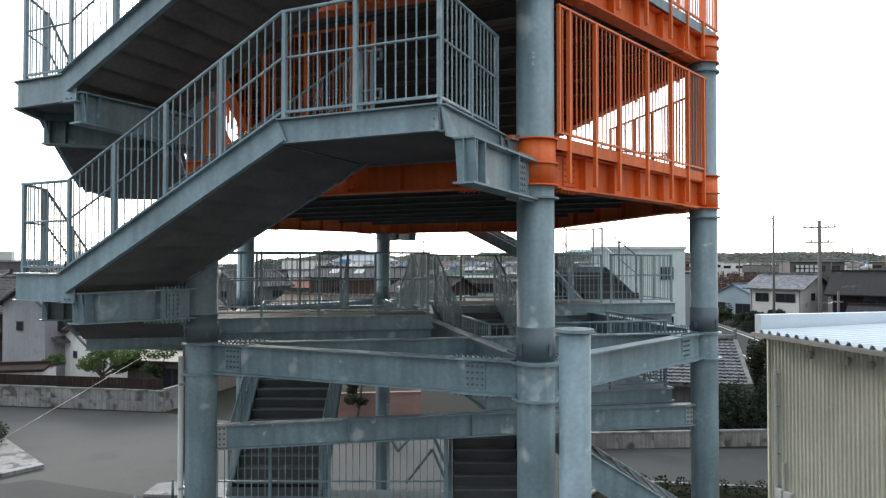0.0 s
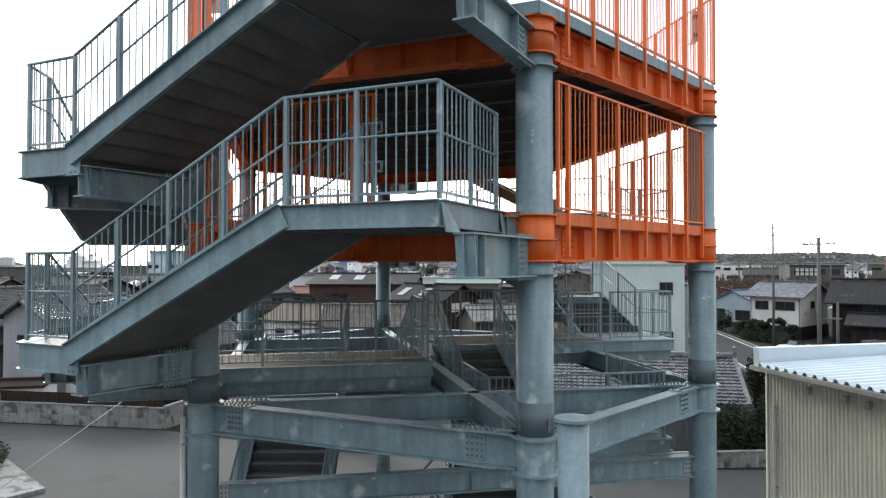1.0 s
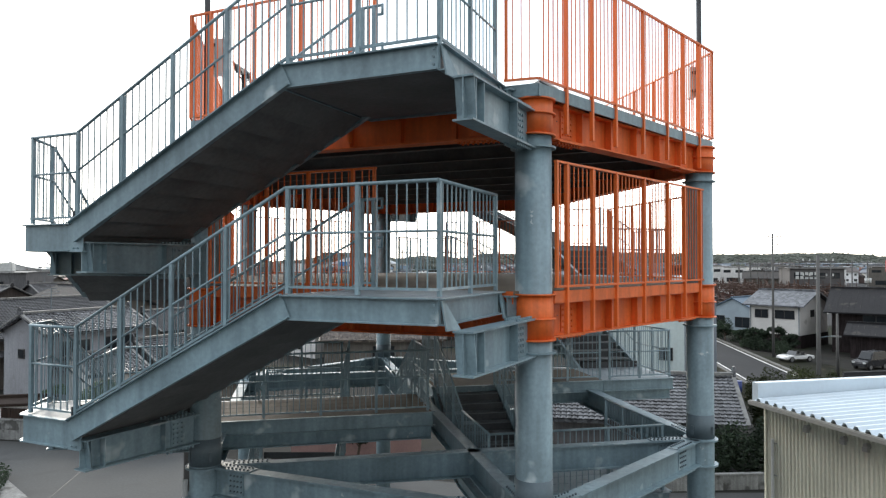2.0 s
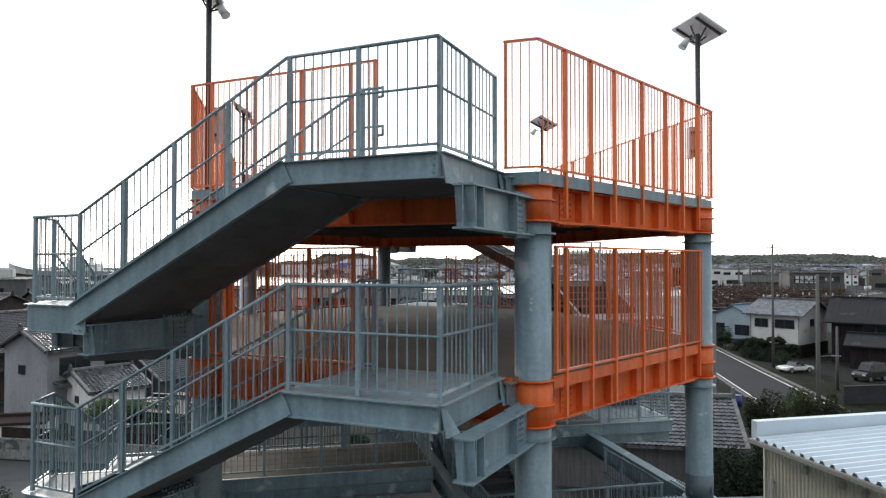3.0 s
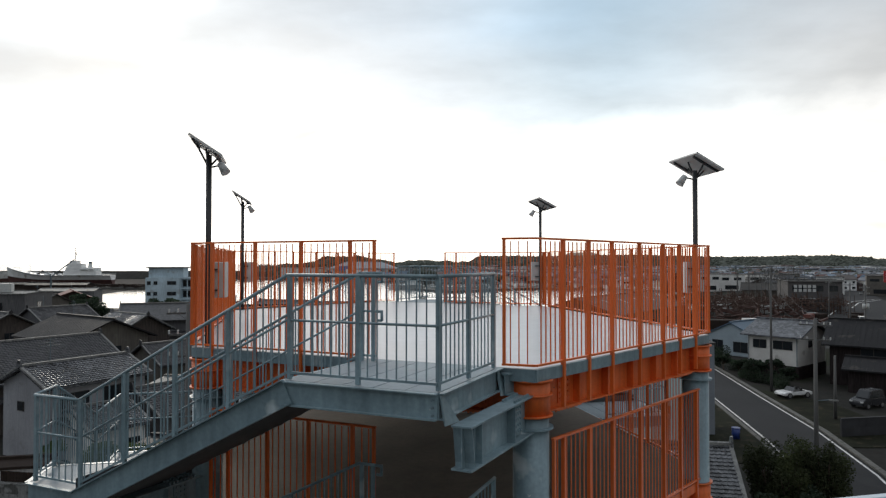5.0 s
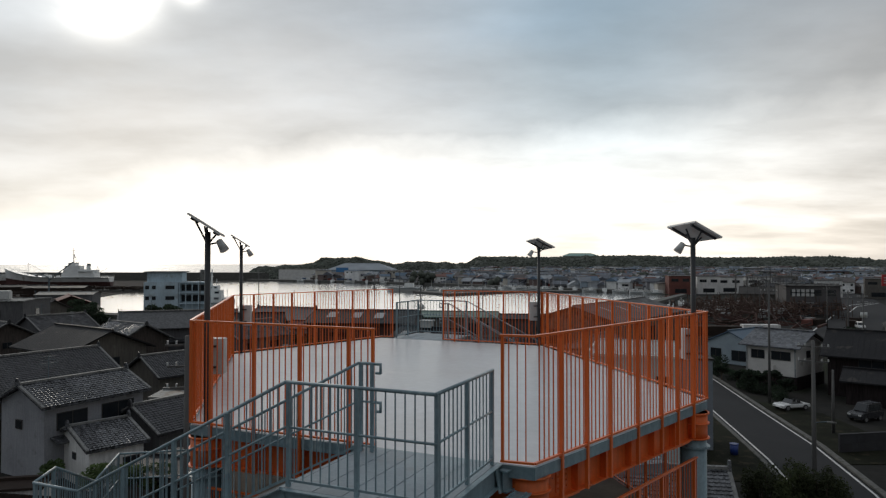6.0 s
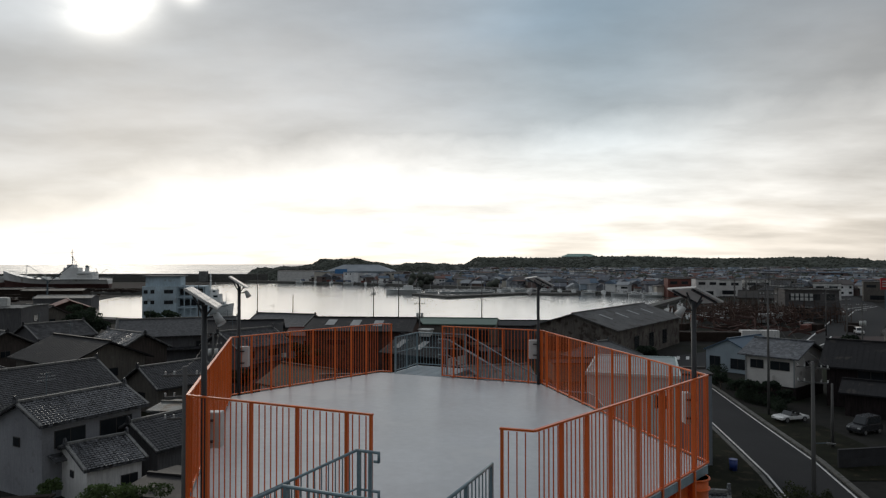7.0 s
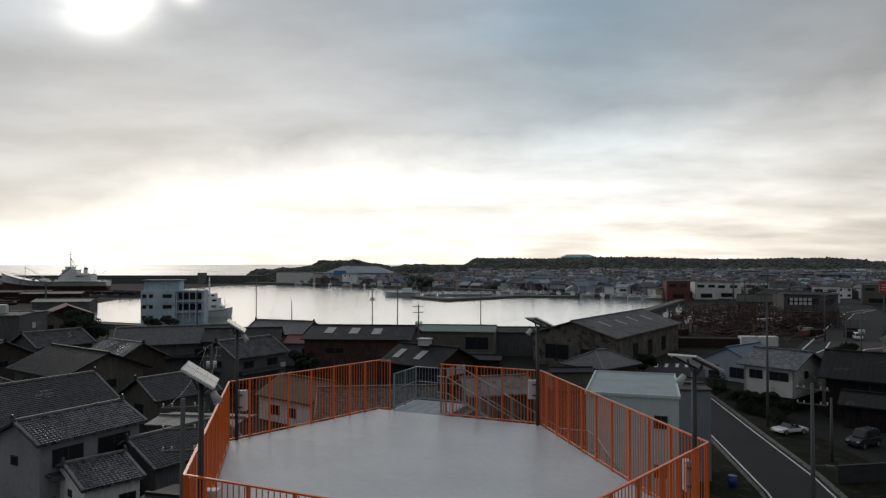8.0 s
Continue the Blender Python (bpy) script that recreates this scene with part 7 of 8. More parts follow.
ship = build_ship("patrol_ship", "large white ship with a red bottom on the slip", -248, 450, 184, 66, 12, 6.0, 5.4,
           [(-0.2, 0.31, 0.75, 1.0, 2.6), (-0.17, 0.22, 0.66, 1.42, 2.5), (-0.14, 0.14, 0.56, 1.84, 2.4), (-0.13, 0.07, 0.4, 2.24, 2.0), (-0.34, 0.05, 0.4, 1.42, 2.2), (0.12, 0.06, 0.4, 1.0, 1.4)],
           [(-0.13, 15.3, 10, 0.28), (0.3, 7.0, 9, 0.18), (-0.36, 8.5, 5, 0.15)])
def ship_gear(th, x, y, rz, L):
    """Funnel, lifeboats, radar arms, booms and lockers on the large ship."""
    m = pose(x, y, 0, 0, 0, rz)
    bm = bmesh.new()
    rod(bm, m @ Vector((-0.27 * L, 0, 8)), m @ Vector((-0.275 * L, 0, 13.6)), 1.5, 14, 1.2)
    funnel = part("funnel", bm, HULL_WHITE, th)
    bm = bmesh.new()
    rod(bm, m @ Vector((-0.275 * L, 0, 13.6)), m @ Vector((-0.276 * L, 0, 14.8)), 1.22, 14, 1.15)
    part("funnel_top", bm, STEEL_D, funnel, "black funnel top")
    for s in (-1, 1):
        for u in (-0.24, -0.31):
            bm = bmesh.new()
            bmesh.ops.create_icosphere(bm, subdivisions=2, radius=1.0, matrix=m @ Matrix.Translation((u * L, s * 4.6, 9.6)) @ Matrix.Diagonal((2.6, 0.9, 0.8, 1)))
            part("lifeboat", bm, BOX_WHITE, th)
        for u, z, ln in ((-0.13, 18.2, 2.6), (-0.13, 20.0, 1.7), (-0.13, 22.0, 1.1)):
            bm = bmesh.new()
            bar(bm, m @ Vector((u * L - 0.6, 0, z)), m @ Vector((u * L + 0.6, s * ln, z + 0.3)), 0.16, 0.16)
            part("radar_arm", bm, HULL_WHITE, th)
        for a in (0.02, 0.06):
            bm = bmesh.new()
            rod(bm, m @ Vector(((-0.13 - a) * L, s * 1.4, 15)), m @ Vector((-0.13 * L, 0, 21)), 0.12, 6)
            part("mast_stay", bm, HULL_WHITE, th)
    for k in range(9):
        bm = bmesh.new()
        box(bm, ((-0.1 + 0.05 * k) * L, (-1) ** k * 2.4, 6.3 + 0.12 * k), (1.4 + 0.3 * (k % 3), 1.2, 1.0 + 0.3 * (k % 2)))
        moved(bm, m)
        part("locker", bm, HULL_WHITE if k % 3 else BARN, th)
    for p, q in (((0.3 * L, 0, 15), (0.12 * L, 0, 8.2)), ((0.3 * L, 0, 10), (0.46 * L, 0, 11.2)), ((-0.36 * L, 0, 8), (-0.47 * L, 0, 12.5))):
        bm = bmesh.new()
        rod(bm, m @ Vector(p), m @ Vector(q), 0.13, 6)
        part("derrick", bm, HULL_WHITE, th)


ship_gear(ship, -248, 450, 184, 66)
build_ship("patrol_ship", "white ship bow with a red bottom on the slip", -310, 440, 20, 60, 11, 7.0, 1.2, [(-0.2, 0.2, 0.7, 1.0, 2.6)], [(-0.2, 9, 8, 0.25)])
build_ship("fishing_boat", "white fishing vessel moored behind the office", -79.6, 229, 4, 22, 5.5, 2.6, 0.9, [(0.12, 0.42, 0.8, 1.0, 2.0), (0.2, 0.25, 0.7, 1.75, 2.0), (0.2, 0.15, 0.55, 2.5, 1.5), (0.36, 0.06, 0.4, 1.1, 1.0)], [(0.17, 7.9, 5.6, 0.32), (0.4, 2.9, 4, 0.1), (0.24, 7.9, 2.6, 0.08), (0.27, 6.4, 3.0, 0.08)], False)
rng = random.Random(14)
for i in range(26):
    if i < 9:
        x, y = lerp((-19, 372), (40, 376), i / 8)
    elif i < 20:
        x, y = lerp((40, 402), (104, 336), (i - 9) / 10)
    else:
        x, y = lerp((-110, 545), (-40, 495), (i - 20) / 5)
    L = rng.uniform(6, 10) if i else 19
    build_ship("small_boat", "small white moored fishing boat", x, y, rng.choice((175, 5, 90)) + rng.uniform(-10, 10), L, L * 0.26, 1.1 if i else 2.2, 0.5, [(-0.12, 0.26, 0.6, 1.0, 1.3 if i else 2.2)], [(-0.08, 2.2, 3.6, 0.07)], False, group="moored boats")

for x, y, turn in ((77, 208, 40), (85, 243, 70), (90, 220, 20), (98.4, 229, 15), (80.2, 202.5, 160), (74, 222, 60)):
    build_ship("small_boat", "small white boat drawn up in the net yard", x, y, turn, rng.uniform(5.5, 7.5), 2.0, 1.0, 0.5, [(-0.12, 0.26, 0.6, 1.0, 1.1)], [(-0.08, 2.0, 1.6, 0.06)], False, group="boats ashore")


# ---- walls and small structures near the tower ----
def block_wall(a, b, h, t, label, cap=True, stone=CONCRETE):
    A, B = Vector(a), Vector(b)
    n = (B - A).length
    d = (B - A) / n
    th = thing("garden_wall", label, "wall", (*a, 0))
    rows, cols = max(1, round(h / 0.6)), max(2, round(n / 1.8))
    bm = bmesh.new()
    bar(bm, (*A, h / 2), (*B, h / 2), t - 0.02, h - 0.01)
    part("core", bm, stone, th)
    bm = bmesh.new()
    add_box(bm, Matrix(), (n / cols - 0.006, t, h / rows - 0.006))
    me = mesh_of("block", bm, stone)
    rz = math.degrees(math.atan2(d.y, d.x))
    for j in range(rows):
        for i in range(cols):
            p = A + d * ((i + 0.5) / cols * n)
            placed("block", me, th, pose(p.x, p.y, (j + 0.5) * h / rows, 0, 0, rz))
    if cap:
        bm = bmesh.new()
        bar(bm, (*A, h + 0.03), (*B, h + 0.03), t + 0.06, 0.07)
        part("coping", bm, stone, th)
    return th


block_wall((-34, 43.2), (-16.0, 40.1), 1.15, 0.16, "weathered concrete block wall round the garden")
block_wall((-16.0, 40.1), (-15.4, 42.4), 1.25, 0.2, "weathered concrete block wall return at the gateway")
block_wall((6.4, 32.2), (16.5, 32.9), 0.7, 0.18, "low concrete block wall along the yard")


block_wall((33.2, 57.4), (47, 59.8), 1.5, 0.2, "dark grimy block wall beside the drive", True, mat("dark_grimy_blocks", (0.032, 0.032, 0.036), 0.9, 0, 0.35, 0.8, 12, 0.3, 0.01, (0.03, 0.03, 0.03), 0.58))


def build_board_fence():
    th = thing("board_fence", "dark board fence on the garden wall", "fence", (-34, 43.4, 1.2))
    bm = bmesh.new()
    add_box(bm, Matrix(), (0.20, 0.03, 0.62))
    me = mesh_of("board", bm, BARN)
    a, b = Vector((-34, 43.45)), Vector((-16.2, 40.38))
    rz = math.degrees(math.atan2((b - a).y, (b - a).x))
    k = 80
    for i in range(k):
        p = a.lerp(b, (i + 0.5) / k)
        placed("board", me, th, pose(p.x, p.y, 1.52, 0, 0, rz))
    for z in (1.36, 1.70):
        bm = bmesh.new()
        bar(bm, (*a, z), (*b, z), 0.06, 0.05, dy=0.04)
        part("fence_rail", bm, BARN, th)


build_board_fence()
bm = bmesh.new()
prism(bm, [(-26, 33.5), (-22.0, 34.6), (-16.6, 29.2), (-18.6, 26.6), (-26, 26)], 0.02, 0.17)
solo("kerbed_island", bm, CONCRETE, "pale concrete kerbed island at the yard's edge", "kerb", kind="structure")
bm = bmesh.new()
prism(bm, [(-10.95, 25.7), (-4.6, 25.0), (-4.6, 27.9), (-10.0, 27.25), (-10.95, 26.95)], 0.02, 0.12)
solo("concrete_pad", bm, CONCRETE, "pale concrete pad by the tower", "paving", kind="structure")
bm = bmesh.new()
prism(bm, [(-16.1, 27.7), (-11.1, 25.8), (-5.5, 24.4), (-3.0, 12.0), (-4, 4), (-30, 4), (-30, 25.5), (-19.2, 25.9)], 0.02, 0.026)
solo("asphalt_patch", bm, mat("newer_dark_asphalt", (0.022, 0.022, 0.023), 0.9, 0.0, 0.3, 0.3, 12, 0.3, 0.01), "darker patch of newer asphalt in the yard", "paving", kind="structure")
for x, y in ((-9.75, 25.4), (-10.3, 23.6)):
    th = thing("bollard", "thin dark steel bollard beside the concrete pad", "bollard", (x, y, 0), "yard bollards")
    bm = bmesh.new()
    rod(bm, (x, y, 0.0), (x, y, 0.72), 0.045, 12)
    part("post", bm, STEEL_D, th, smooth=True)
    bm = bmesh.new()
    rod(bm, (x, y, 0.72), (x, y, 0.76), 0.052, 12, 0.02)
    part("cap", bm, STEEL_D, th)
bm = bmesh.new()
prism(bm, [(3.6, 23.5), (8.4, 18.6), (11, 21.5), (13.2, 26.2), (6.6, 27.2)], 0.02, 0.10)
solo("planting_bed", bm, GRASS, "kerbed bed of rough grass beside the yard", "grass", kind="structure")
bm = bmesh.new()
prism(bm, [(24.6, 49.6), (25.7, 55), (27.4, 64), (28.6, 73), (24, 72), (20, 60), (20.5, 50)], 0.0, 0.05)
solo("verge", bm, GRASS, "rough grass verge beside the road", "grass", kind="structure")
bm = bmesh.new()
prism(bm, [(31.9, 54), (33.3, 61), (35.6, 76), (40, 72), (39.6, 54)], 0.0, 0.06)
solo("verge", bm, GRASS, "dry grass verge beside the drive", "grass", kind="structure")
bm = bmesh.new()
prism(bm, [(34.6, 69), (36.0, 78), (46, 76), (52, 68), (48, 56), (38, 58)], 0.0, 0.045)
solo("driveway", bm, EARTH, "dark bare drive before the houses", "driveway", kind="structure")
block_wall((40.0, 60.5), (50, 56.5), 1.0, 0.18, "dark block wall along the drive", stone=BARN)


bm = bmesh.new()
for p, q in zip([(6.6, 27.2), (3.6, 23.5), (8.4, 18.6), (11, 21.5), (13.2, 26.2)], [(3.6, 23.5), (8.4, 18.6), (11, 21.5), (13.2, 26.2), (6.6, 27.2)]):
    bar(bm, (*p, 0.09), (*q, 0.09), 0.16, 0.18)
solo("kerb", bm, CONCRETE, "pale kerb round the planting bed", "kerb", kind="structure")
PINK = mat("faded_pink_render", (0.24, 0.15, 0.135), 0.85, 0, 0.2, 0.8, 10, 0.2)
bm = bmesh.new()
bar(bm, (-8.2, 37.6, 0.7), (-1.2, 38.6, 0.7), 0.18, 1.4)
bar(bm, (-8.2, 37.6, 1.43), (-1.2, 38.6, 1.43), 0.26, 0.08)
solo("rendered_wall", bm, PINK, "faded pink rendered wall behind the tower", "wall")
build_tree("garden_tree", "small dark tree before the pink wall", -4.6, 37.2, 2.7, 0.95, PINE, 77, 8, 200, 0.10, 0.35)


def build_bin():
    th = thing("water_butt", "blue plastic barrel on the verge", "barrel", (24.2, 56.8, 0))
    bm = bmesh.new()
    rod(bm, (24.2, 56.8, 0.05), (24.2, 56.8, 0.9), 0.30, 20, 0.33)
    part("barrel", bm, PLASTIC_BLUE, th, smooth=True)
    bm = bmesh.new()
    rod(bm, (24.2, 56.8, 0.9), (24.2, 56.8, 0.95), 0.35, 20)
    part("lid", bm, PLASTIC_BLUE, th)


build_bin()


# ---- poles and wires ----
def build_pole(x, y, h, arms=2, lamp=False, box_at=0.0, turn=10, label="grey concrete utility pole with crossarms and insulators"):
    th = thing("utility_pole", label, "pole", (x, y, 0), "utility poles")
    bm = bmesh.new()
    rod(bm, (x, y, 0), (x, y, h), 0.16, 14, 0.095)
    part("pole", bm, POLE_C, th, smooth=True)
    m = pose(x, y, 0, 0, 0, turn)
    for i in range(arms):
        z = h - 0.4 - i * 0.9
        bm = bmesh.new()
        add_box(bm, m @ Matrix.Translation((0, 0.14, z)), (1.8 - 0.2 * i, 0.075, 0.085))
        arm = part("crossarm", bm, POLE_C, th)
        for u in (-0.8, -0.45, 0.45, 0.8):
            bm = bmesh.new()
            rod(bm, m @ Vector((u, 0.14, z + 0.04)), m @ Vector((u, 0.14, z + 0.19)), 0.042, 8)
            part("insulator", bm, BOX_WHITE, arm)
    if box_at:
        for s in (-1, 1):
            bm = bmesh.new()
            rod(bm, m @ Vector((s * 0.34, -0.1, box_at)), m @ Vector((s * 0.34, -0.1, box_at + 0.75)), 0.2, 14)
            part("transformer", bm, BOX_WHITE, th, "pale grey transformer can", smooth=True)
    if lamp:
        bm = bmesh.new()
        rod(bm, (x, y, h * 0.55), m @ Vector((0.8, 0, h * 0.55 + 0.15)), 0.025, 8)
        part("lamp_arm", bm, STEEL_D, th)
        bm = bmesh.new()
        add_box(bm, m @ Matrix.Translation((0.95, 0, h * 0.55 + 0.12)), (0.5, 0.14, 0.08))
        part("street_lamp_head", bm, CONCRETE, th)
    return th


POLES = [(22.8, 42.0, 11.1, 2, True, 0), (37.0, 77.4, 13.9, 2, False, 0), (36.4, 63.8, 5.9, 0, False, 0), (-10.6, 28.9, 12.8, 3, False, 0), (-24.5, 75, 9.5, 2, False, 7.0),
         (-3.0, 106, 12, 2, False, 8.6), (11, 178, 13, 0, True, 0), (-16, 168, 13, 2, False, 9), (-10, 170, 14, 1, False, 0), (70, 118, 11, 2, False, 0), (-62, 178, 12, 1, False, 0), (64, 104, 11, 2, False, 7.5),
         (90, 160, 11, 2, False, 0), (-36, 170, 9, 0, True, 0), (-50, 190, 14, 0, False, 0), (124, 240, 12, 2, False, 0)]
for x, y, h, a, lp, bx in POLES:
    build_pole(x, y, h, a, lp, bx, -32 if y < 78 and x > 0 else 10)


def build_wire(a, b, sag, r=0.012, name="overhead_wire", label="thin black overhead wire"):
    a, b = Vector(a), Vector(b)
    bm = bmesh.new()
    side = (b - a).cross(Vector((0, 0, 1))).normalized() * r
    prev = None
    for i in range(15):
        t = i / 14
        p = a.lerp(b, t) - Vector((0, 0, sag * 4 * t * (1 - t)))
        ring = [bm.verts.new(p + side * math.cos(q) + Vector((0, 0, r * math.sin(q)))) for q in (0.5, 2.6, 4.7)]
        if prev:
            for k in range(3):
                bm.faces.new((prev[k], prev[(k + 1) % 3], ring[(k + 1) % 3], ring[k]))
        prev = ring
    solo(name, bm, CABLE, label, "wire", "overhead wires")


for u in (-0.8, 0.0, 0.8):
    build_wire((22.8 + u, 42.1, 10.8), (36.4 + u, 77.3, 13.6), 0.9)
    build_wire((36.4 + u, 77.3, 13.6), (70 + u, 118, 10.8), 0.8)
    build_wire((70 + u, 118, 10.8), (90 + u, 160, 10.8), 1.0)
    build_wire((90 + u, 160, 10.8), (124 + u, 240, 11.6), 1.5)
build_wire((-10.6, 28.9, 5.75), (-6.1, -24.0, 2.25), 0.05, 0.009, "service_wire", "pale service wire from the pole across the yard")
build_pole(-6.1, -24.1, 2.4, 0, False, 0, label="short grey concrete post holding the service wire")
for u in (-0.6, 0.6):
    build_wire((-10.6 + u, 28.9, 12.5), (-24.5 + u, 75, 9.3), 0.8)


def build_far_poles():
    """Utility poles through the far town and along the quay, too many and too far to count."""
    rng = random.Random(21)
    bm = bmesh.new()
    for _ in range(240):
        y = rng.uniform(120, 620)
        x = rng.uniform(-0.1, 0.66) * y if y > 340 else rng.uniform(0.42, 0.66) * y
        if inside((x, y), BASIN) or inside((x, y), ROAD) or y > 340 and y < (575 - 2.15 * (x + 126) if x < 112 else 330) + 6:
            continue
        h, a = rng.uniform(8.5, 12.5), rng.uniform(0, 3.1)
        w = 0.12 + y * 0.00012
        bar(bm, (x, y, 0), (x, y, h), w, w)
        for q in (0.4, 1.3):
            bar(bm, (x - 0.9 * math.cos(a), y - 0.9 * math.sin(a), h - q), (x + 0.9 * math.cos(a), y + 0.9 * math.sin(a), h - q), 0.12, 0.14)
    solo("far_poles", bm, POLE_C, "distant utility poles through the town", "pole", kind="stuff")
    bm = bmesh.new()
    for _ in range(170):
        u = rng.random()
        x, y = lerp((-120, 566), (8, 462), u) if rng.random() < 0.55 else lerp((8, 462), (112, 350), u)
        y += rng.uniform(3, 16)
        L = rng.choice((3.8, 4.4, 6.5))
        box(bm, (x, y, 1.5 + 0.75), (L, 1.7, 1.5), rng.uniform(-60, 60))
    solo("quay_clutter", bm, mixed("painted_quay_clutter", [(0.6, 0.6, 0.6), (0.05, 0.05, 0.055), (0.3, 0.31, 0.33), (0.08, 0.12, 0.2), (0.16, 0.05, 0.04), (0.7, 0.7, 0.69), (0.12, 0.1, 0.09)]), "parked vans, crates and gear along the far quay", "clutter", kind="stuff")


build_far_poles()


# ---- vehicles ----
def build_car(name, label, x, y, rz, L, W, H, paint, kind="van", group="parked cars"):
    m = pose(x, y, 0.045, 0, 0, rz)
    th = thing(name, label, "car", (x, y, 0.05), group)
    h = L / 2
    low = H * 0.56 if kind == "van" else H * 0.62
    bm = bmesh.new()
    side = [(-h, 0.32), (h, 0.32), (h, low * 0.72), (h * 0.86, low * 0.95), (h * 0.45, low), (-h * 0.9, low), (-h, low * 0.9)]
    loft(bm, [Vector((p, -W / 2, q)) for p, q in side], [Vector((p, W / 2, q)) for p, q in side])
    bmesh.ops.bevel(bm, geom=bm.edges[:], offset=0.06, segments=2, affect="EDGES")
    moved(bm, m)
    part("body", bm, paint, th, smooth=False)
    if kind != "open":
        cab = [(-h * 0.92, low), (h * 0.5, low), (h * 0.22, H), (-h * 0.86, H)] if kind == "van" else [(-h * 0.7, low), (h * 0.42, low), (h * 0.08, H), (-h * 0.45, H)]
        bm = bmesh.new()
        loft(bm, [Vector((p, -W / 2 + (0.06 if q < H else 0.16), q)) for p, q in cab], [Vector((p, W / 2 - (0.06 if q < H else 0.16), q)) for p, q in cab])
        bmesh.ops.bevel(bm, geom=bm.edges[:], offset=0.04, segments=2, affect="EDGES")
        moved(bm, m)
        part("cabin", bm, paint, th)
        for s in (-1, 1):
            bm = bmesh.new()
            p0, p1 = cab[0][0] + 0.25, cab[1][0] - 0.3
            q = [Vector((p0, s * (W / 2 - 0.055), low + 0.06)), Vector((p1, s * (W / 2 - 0.055), low + 0.06)), Vector((cab[2][0] - 0.1, s * (W / 2 - 0.14), H - 0.1)), Vector((cab[3][0] + 0.15, s * (W / 2 - 0.14), H - 0.1))]
            loft(bm, q, [p + Vector((0, s * 0.015, 0)) for p in q])
            moved(bm, m)
            part("side_window", bm, GLASS, th)
        for p, q in ((cab[1], cab[2]), (cab[0], cab[3])):
            bm = bmesh.new()
            sg = 1 if p[0] > 0 else -1
            qq = [Vector((p[0] * 0.97 + q[0] * 0.03 + sg * 0.02, -W / 2 + 0.16, p[1] + 0.05)), Vector((p[0] * 0.97 + q[0] * 0.03 + sg * 0.02, W / 2 - 0.16, p[1] + 0.05)),
                  Vector((q[0] * 0.9 + p[0] * 0.1 + sg * 0.02, W / 2 - 0.24, q[1] - 0.07)), Vector((q[0] * 0.9 + p[0] * 0.1 + sg * 0.02, -W / 2 + 0.24, q[1] - 0.07))]
            loft(bm, qq, [v + Vector((sg * 0.02, 0, 0.01)) for v in qq])
            moved(bm, m)
            part("windscreen", bm, GLASS, th)
    else:
        bm = bmesh.new()
        box(bm, (-0.15 * h, 0, low + 0.02), (h * 0.75, W - 0.3, 0.08))
        moved(bm, m)
        part("cockpit", bm, TYRE, th, "dark open cockpit")
        for s in (-0.35, 0.35):
            bm = bmesh.new()
            box(bm, (-0.35 * h, s, low + 0.17), (0.22, 0.42, 0.36))
            bmesh.ops.bevel(bm, geom=bm.edges[:], offset=0.06, segments=2, affect="EDGES")
            moved(bm, m)
            part("seat", bm, TYRE, th)
        bm = bmesh.new()
        q = [Vector((h * 0.32, -W / 2 + 0.12, low)), Vector((h * 0.32, W / 2 - 0.12, low)), Vector((h * 0.16, W / 2 - 0.22, H)), Vector((h * 0.16, -W / 2 + 0.22, H))]
        loft(bm, q, [v + Vector((0.02, 0, 0)) for v in q])
        moved(bm, m)
        part("windscreen", bm, GLASS, th)
    for s in (-1, 1):
        for u, nm, mt in ((h, "headlight", BOX_WHITE), (-h, "tail_light", RUST_RED)):
            bm = bmesh.new()
            box(bm, (u * 0.985, s * (W / 2 - 0.22), low * 0.72), (0.06, 0.3, 0.14))
            moved(bm, m)
            part(nm, bm, mt, th)
        for u in (-0.62, 0.62):
            c = m @ Vector((u * h, s * (W / 2 - 0.06), 0.3))
            o = m.to_3x3() @ Vector((0, s * 0.1, 0))
            bm = bmesh.new()
            rod(bm, c - o, c + o, 0.3, 20)
            wh = part("wheel", bm, TYRE, th)
            bm = bmesh.new()
            rod(bm, c + o * 0.9, c + o * 1.12, 0.19, 14)
            part("rim", bm, CHROME, wh)


build_car("convertible", "white open two-seat car on the drive", 37.8, 74.2, 195, 3.6, 1.6, 1.12, CAR_WHITE, "open")
build_car("minivan", "dark boxy van parked before the brown house", 42.6, 69.0, 205, 3.5, 1.55, 1.75, CAR_DARK, "van")
build_car("car", "white small car on the far road", 99.5, 163, 250, 3.6, 1.6, 1.6, CAR_WHITE, "van", "cars on the road")
build_car("car", "dark car parked by the lane", -26.5, 79.5, 10, 4.2, 1.7, 1.5, CAR_DARK, "sedan")
build_car("car", "dark car in the far car park", 96.7, 181.5, -8, 4.6, 1.8, 1.6, CAR_DARK, "sedan", "cars on the road")
for i, (x, y) in enumerate(((101, 255), (106, 262), (110, 250), (96, 246), (86, 240), (118, 270), (90, 228), (104, 232))):
    build_car("car", "small parked car by the harbour", x, y, 30 + 25 * i, 4.0, 1.7, 1.5, CAR_WHITE if i % 2 else CAR_DARK, "sedan", "cars by the harbour")


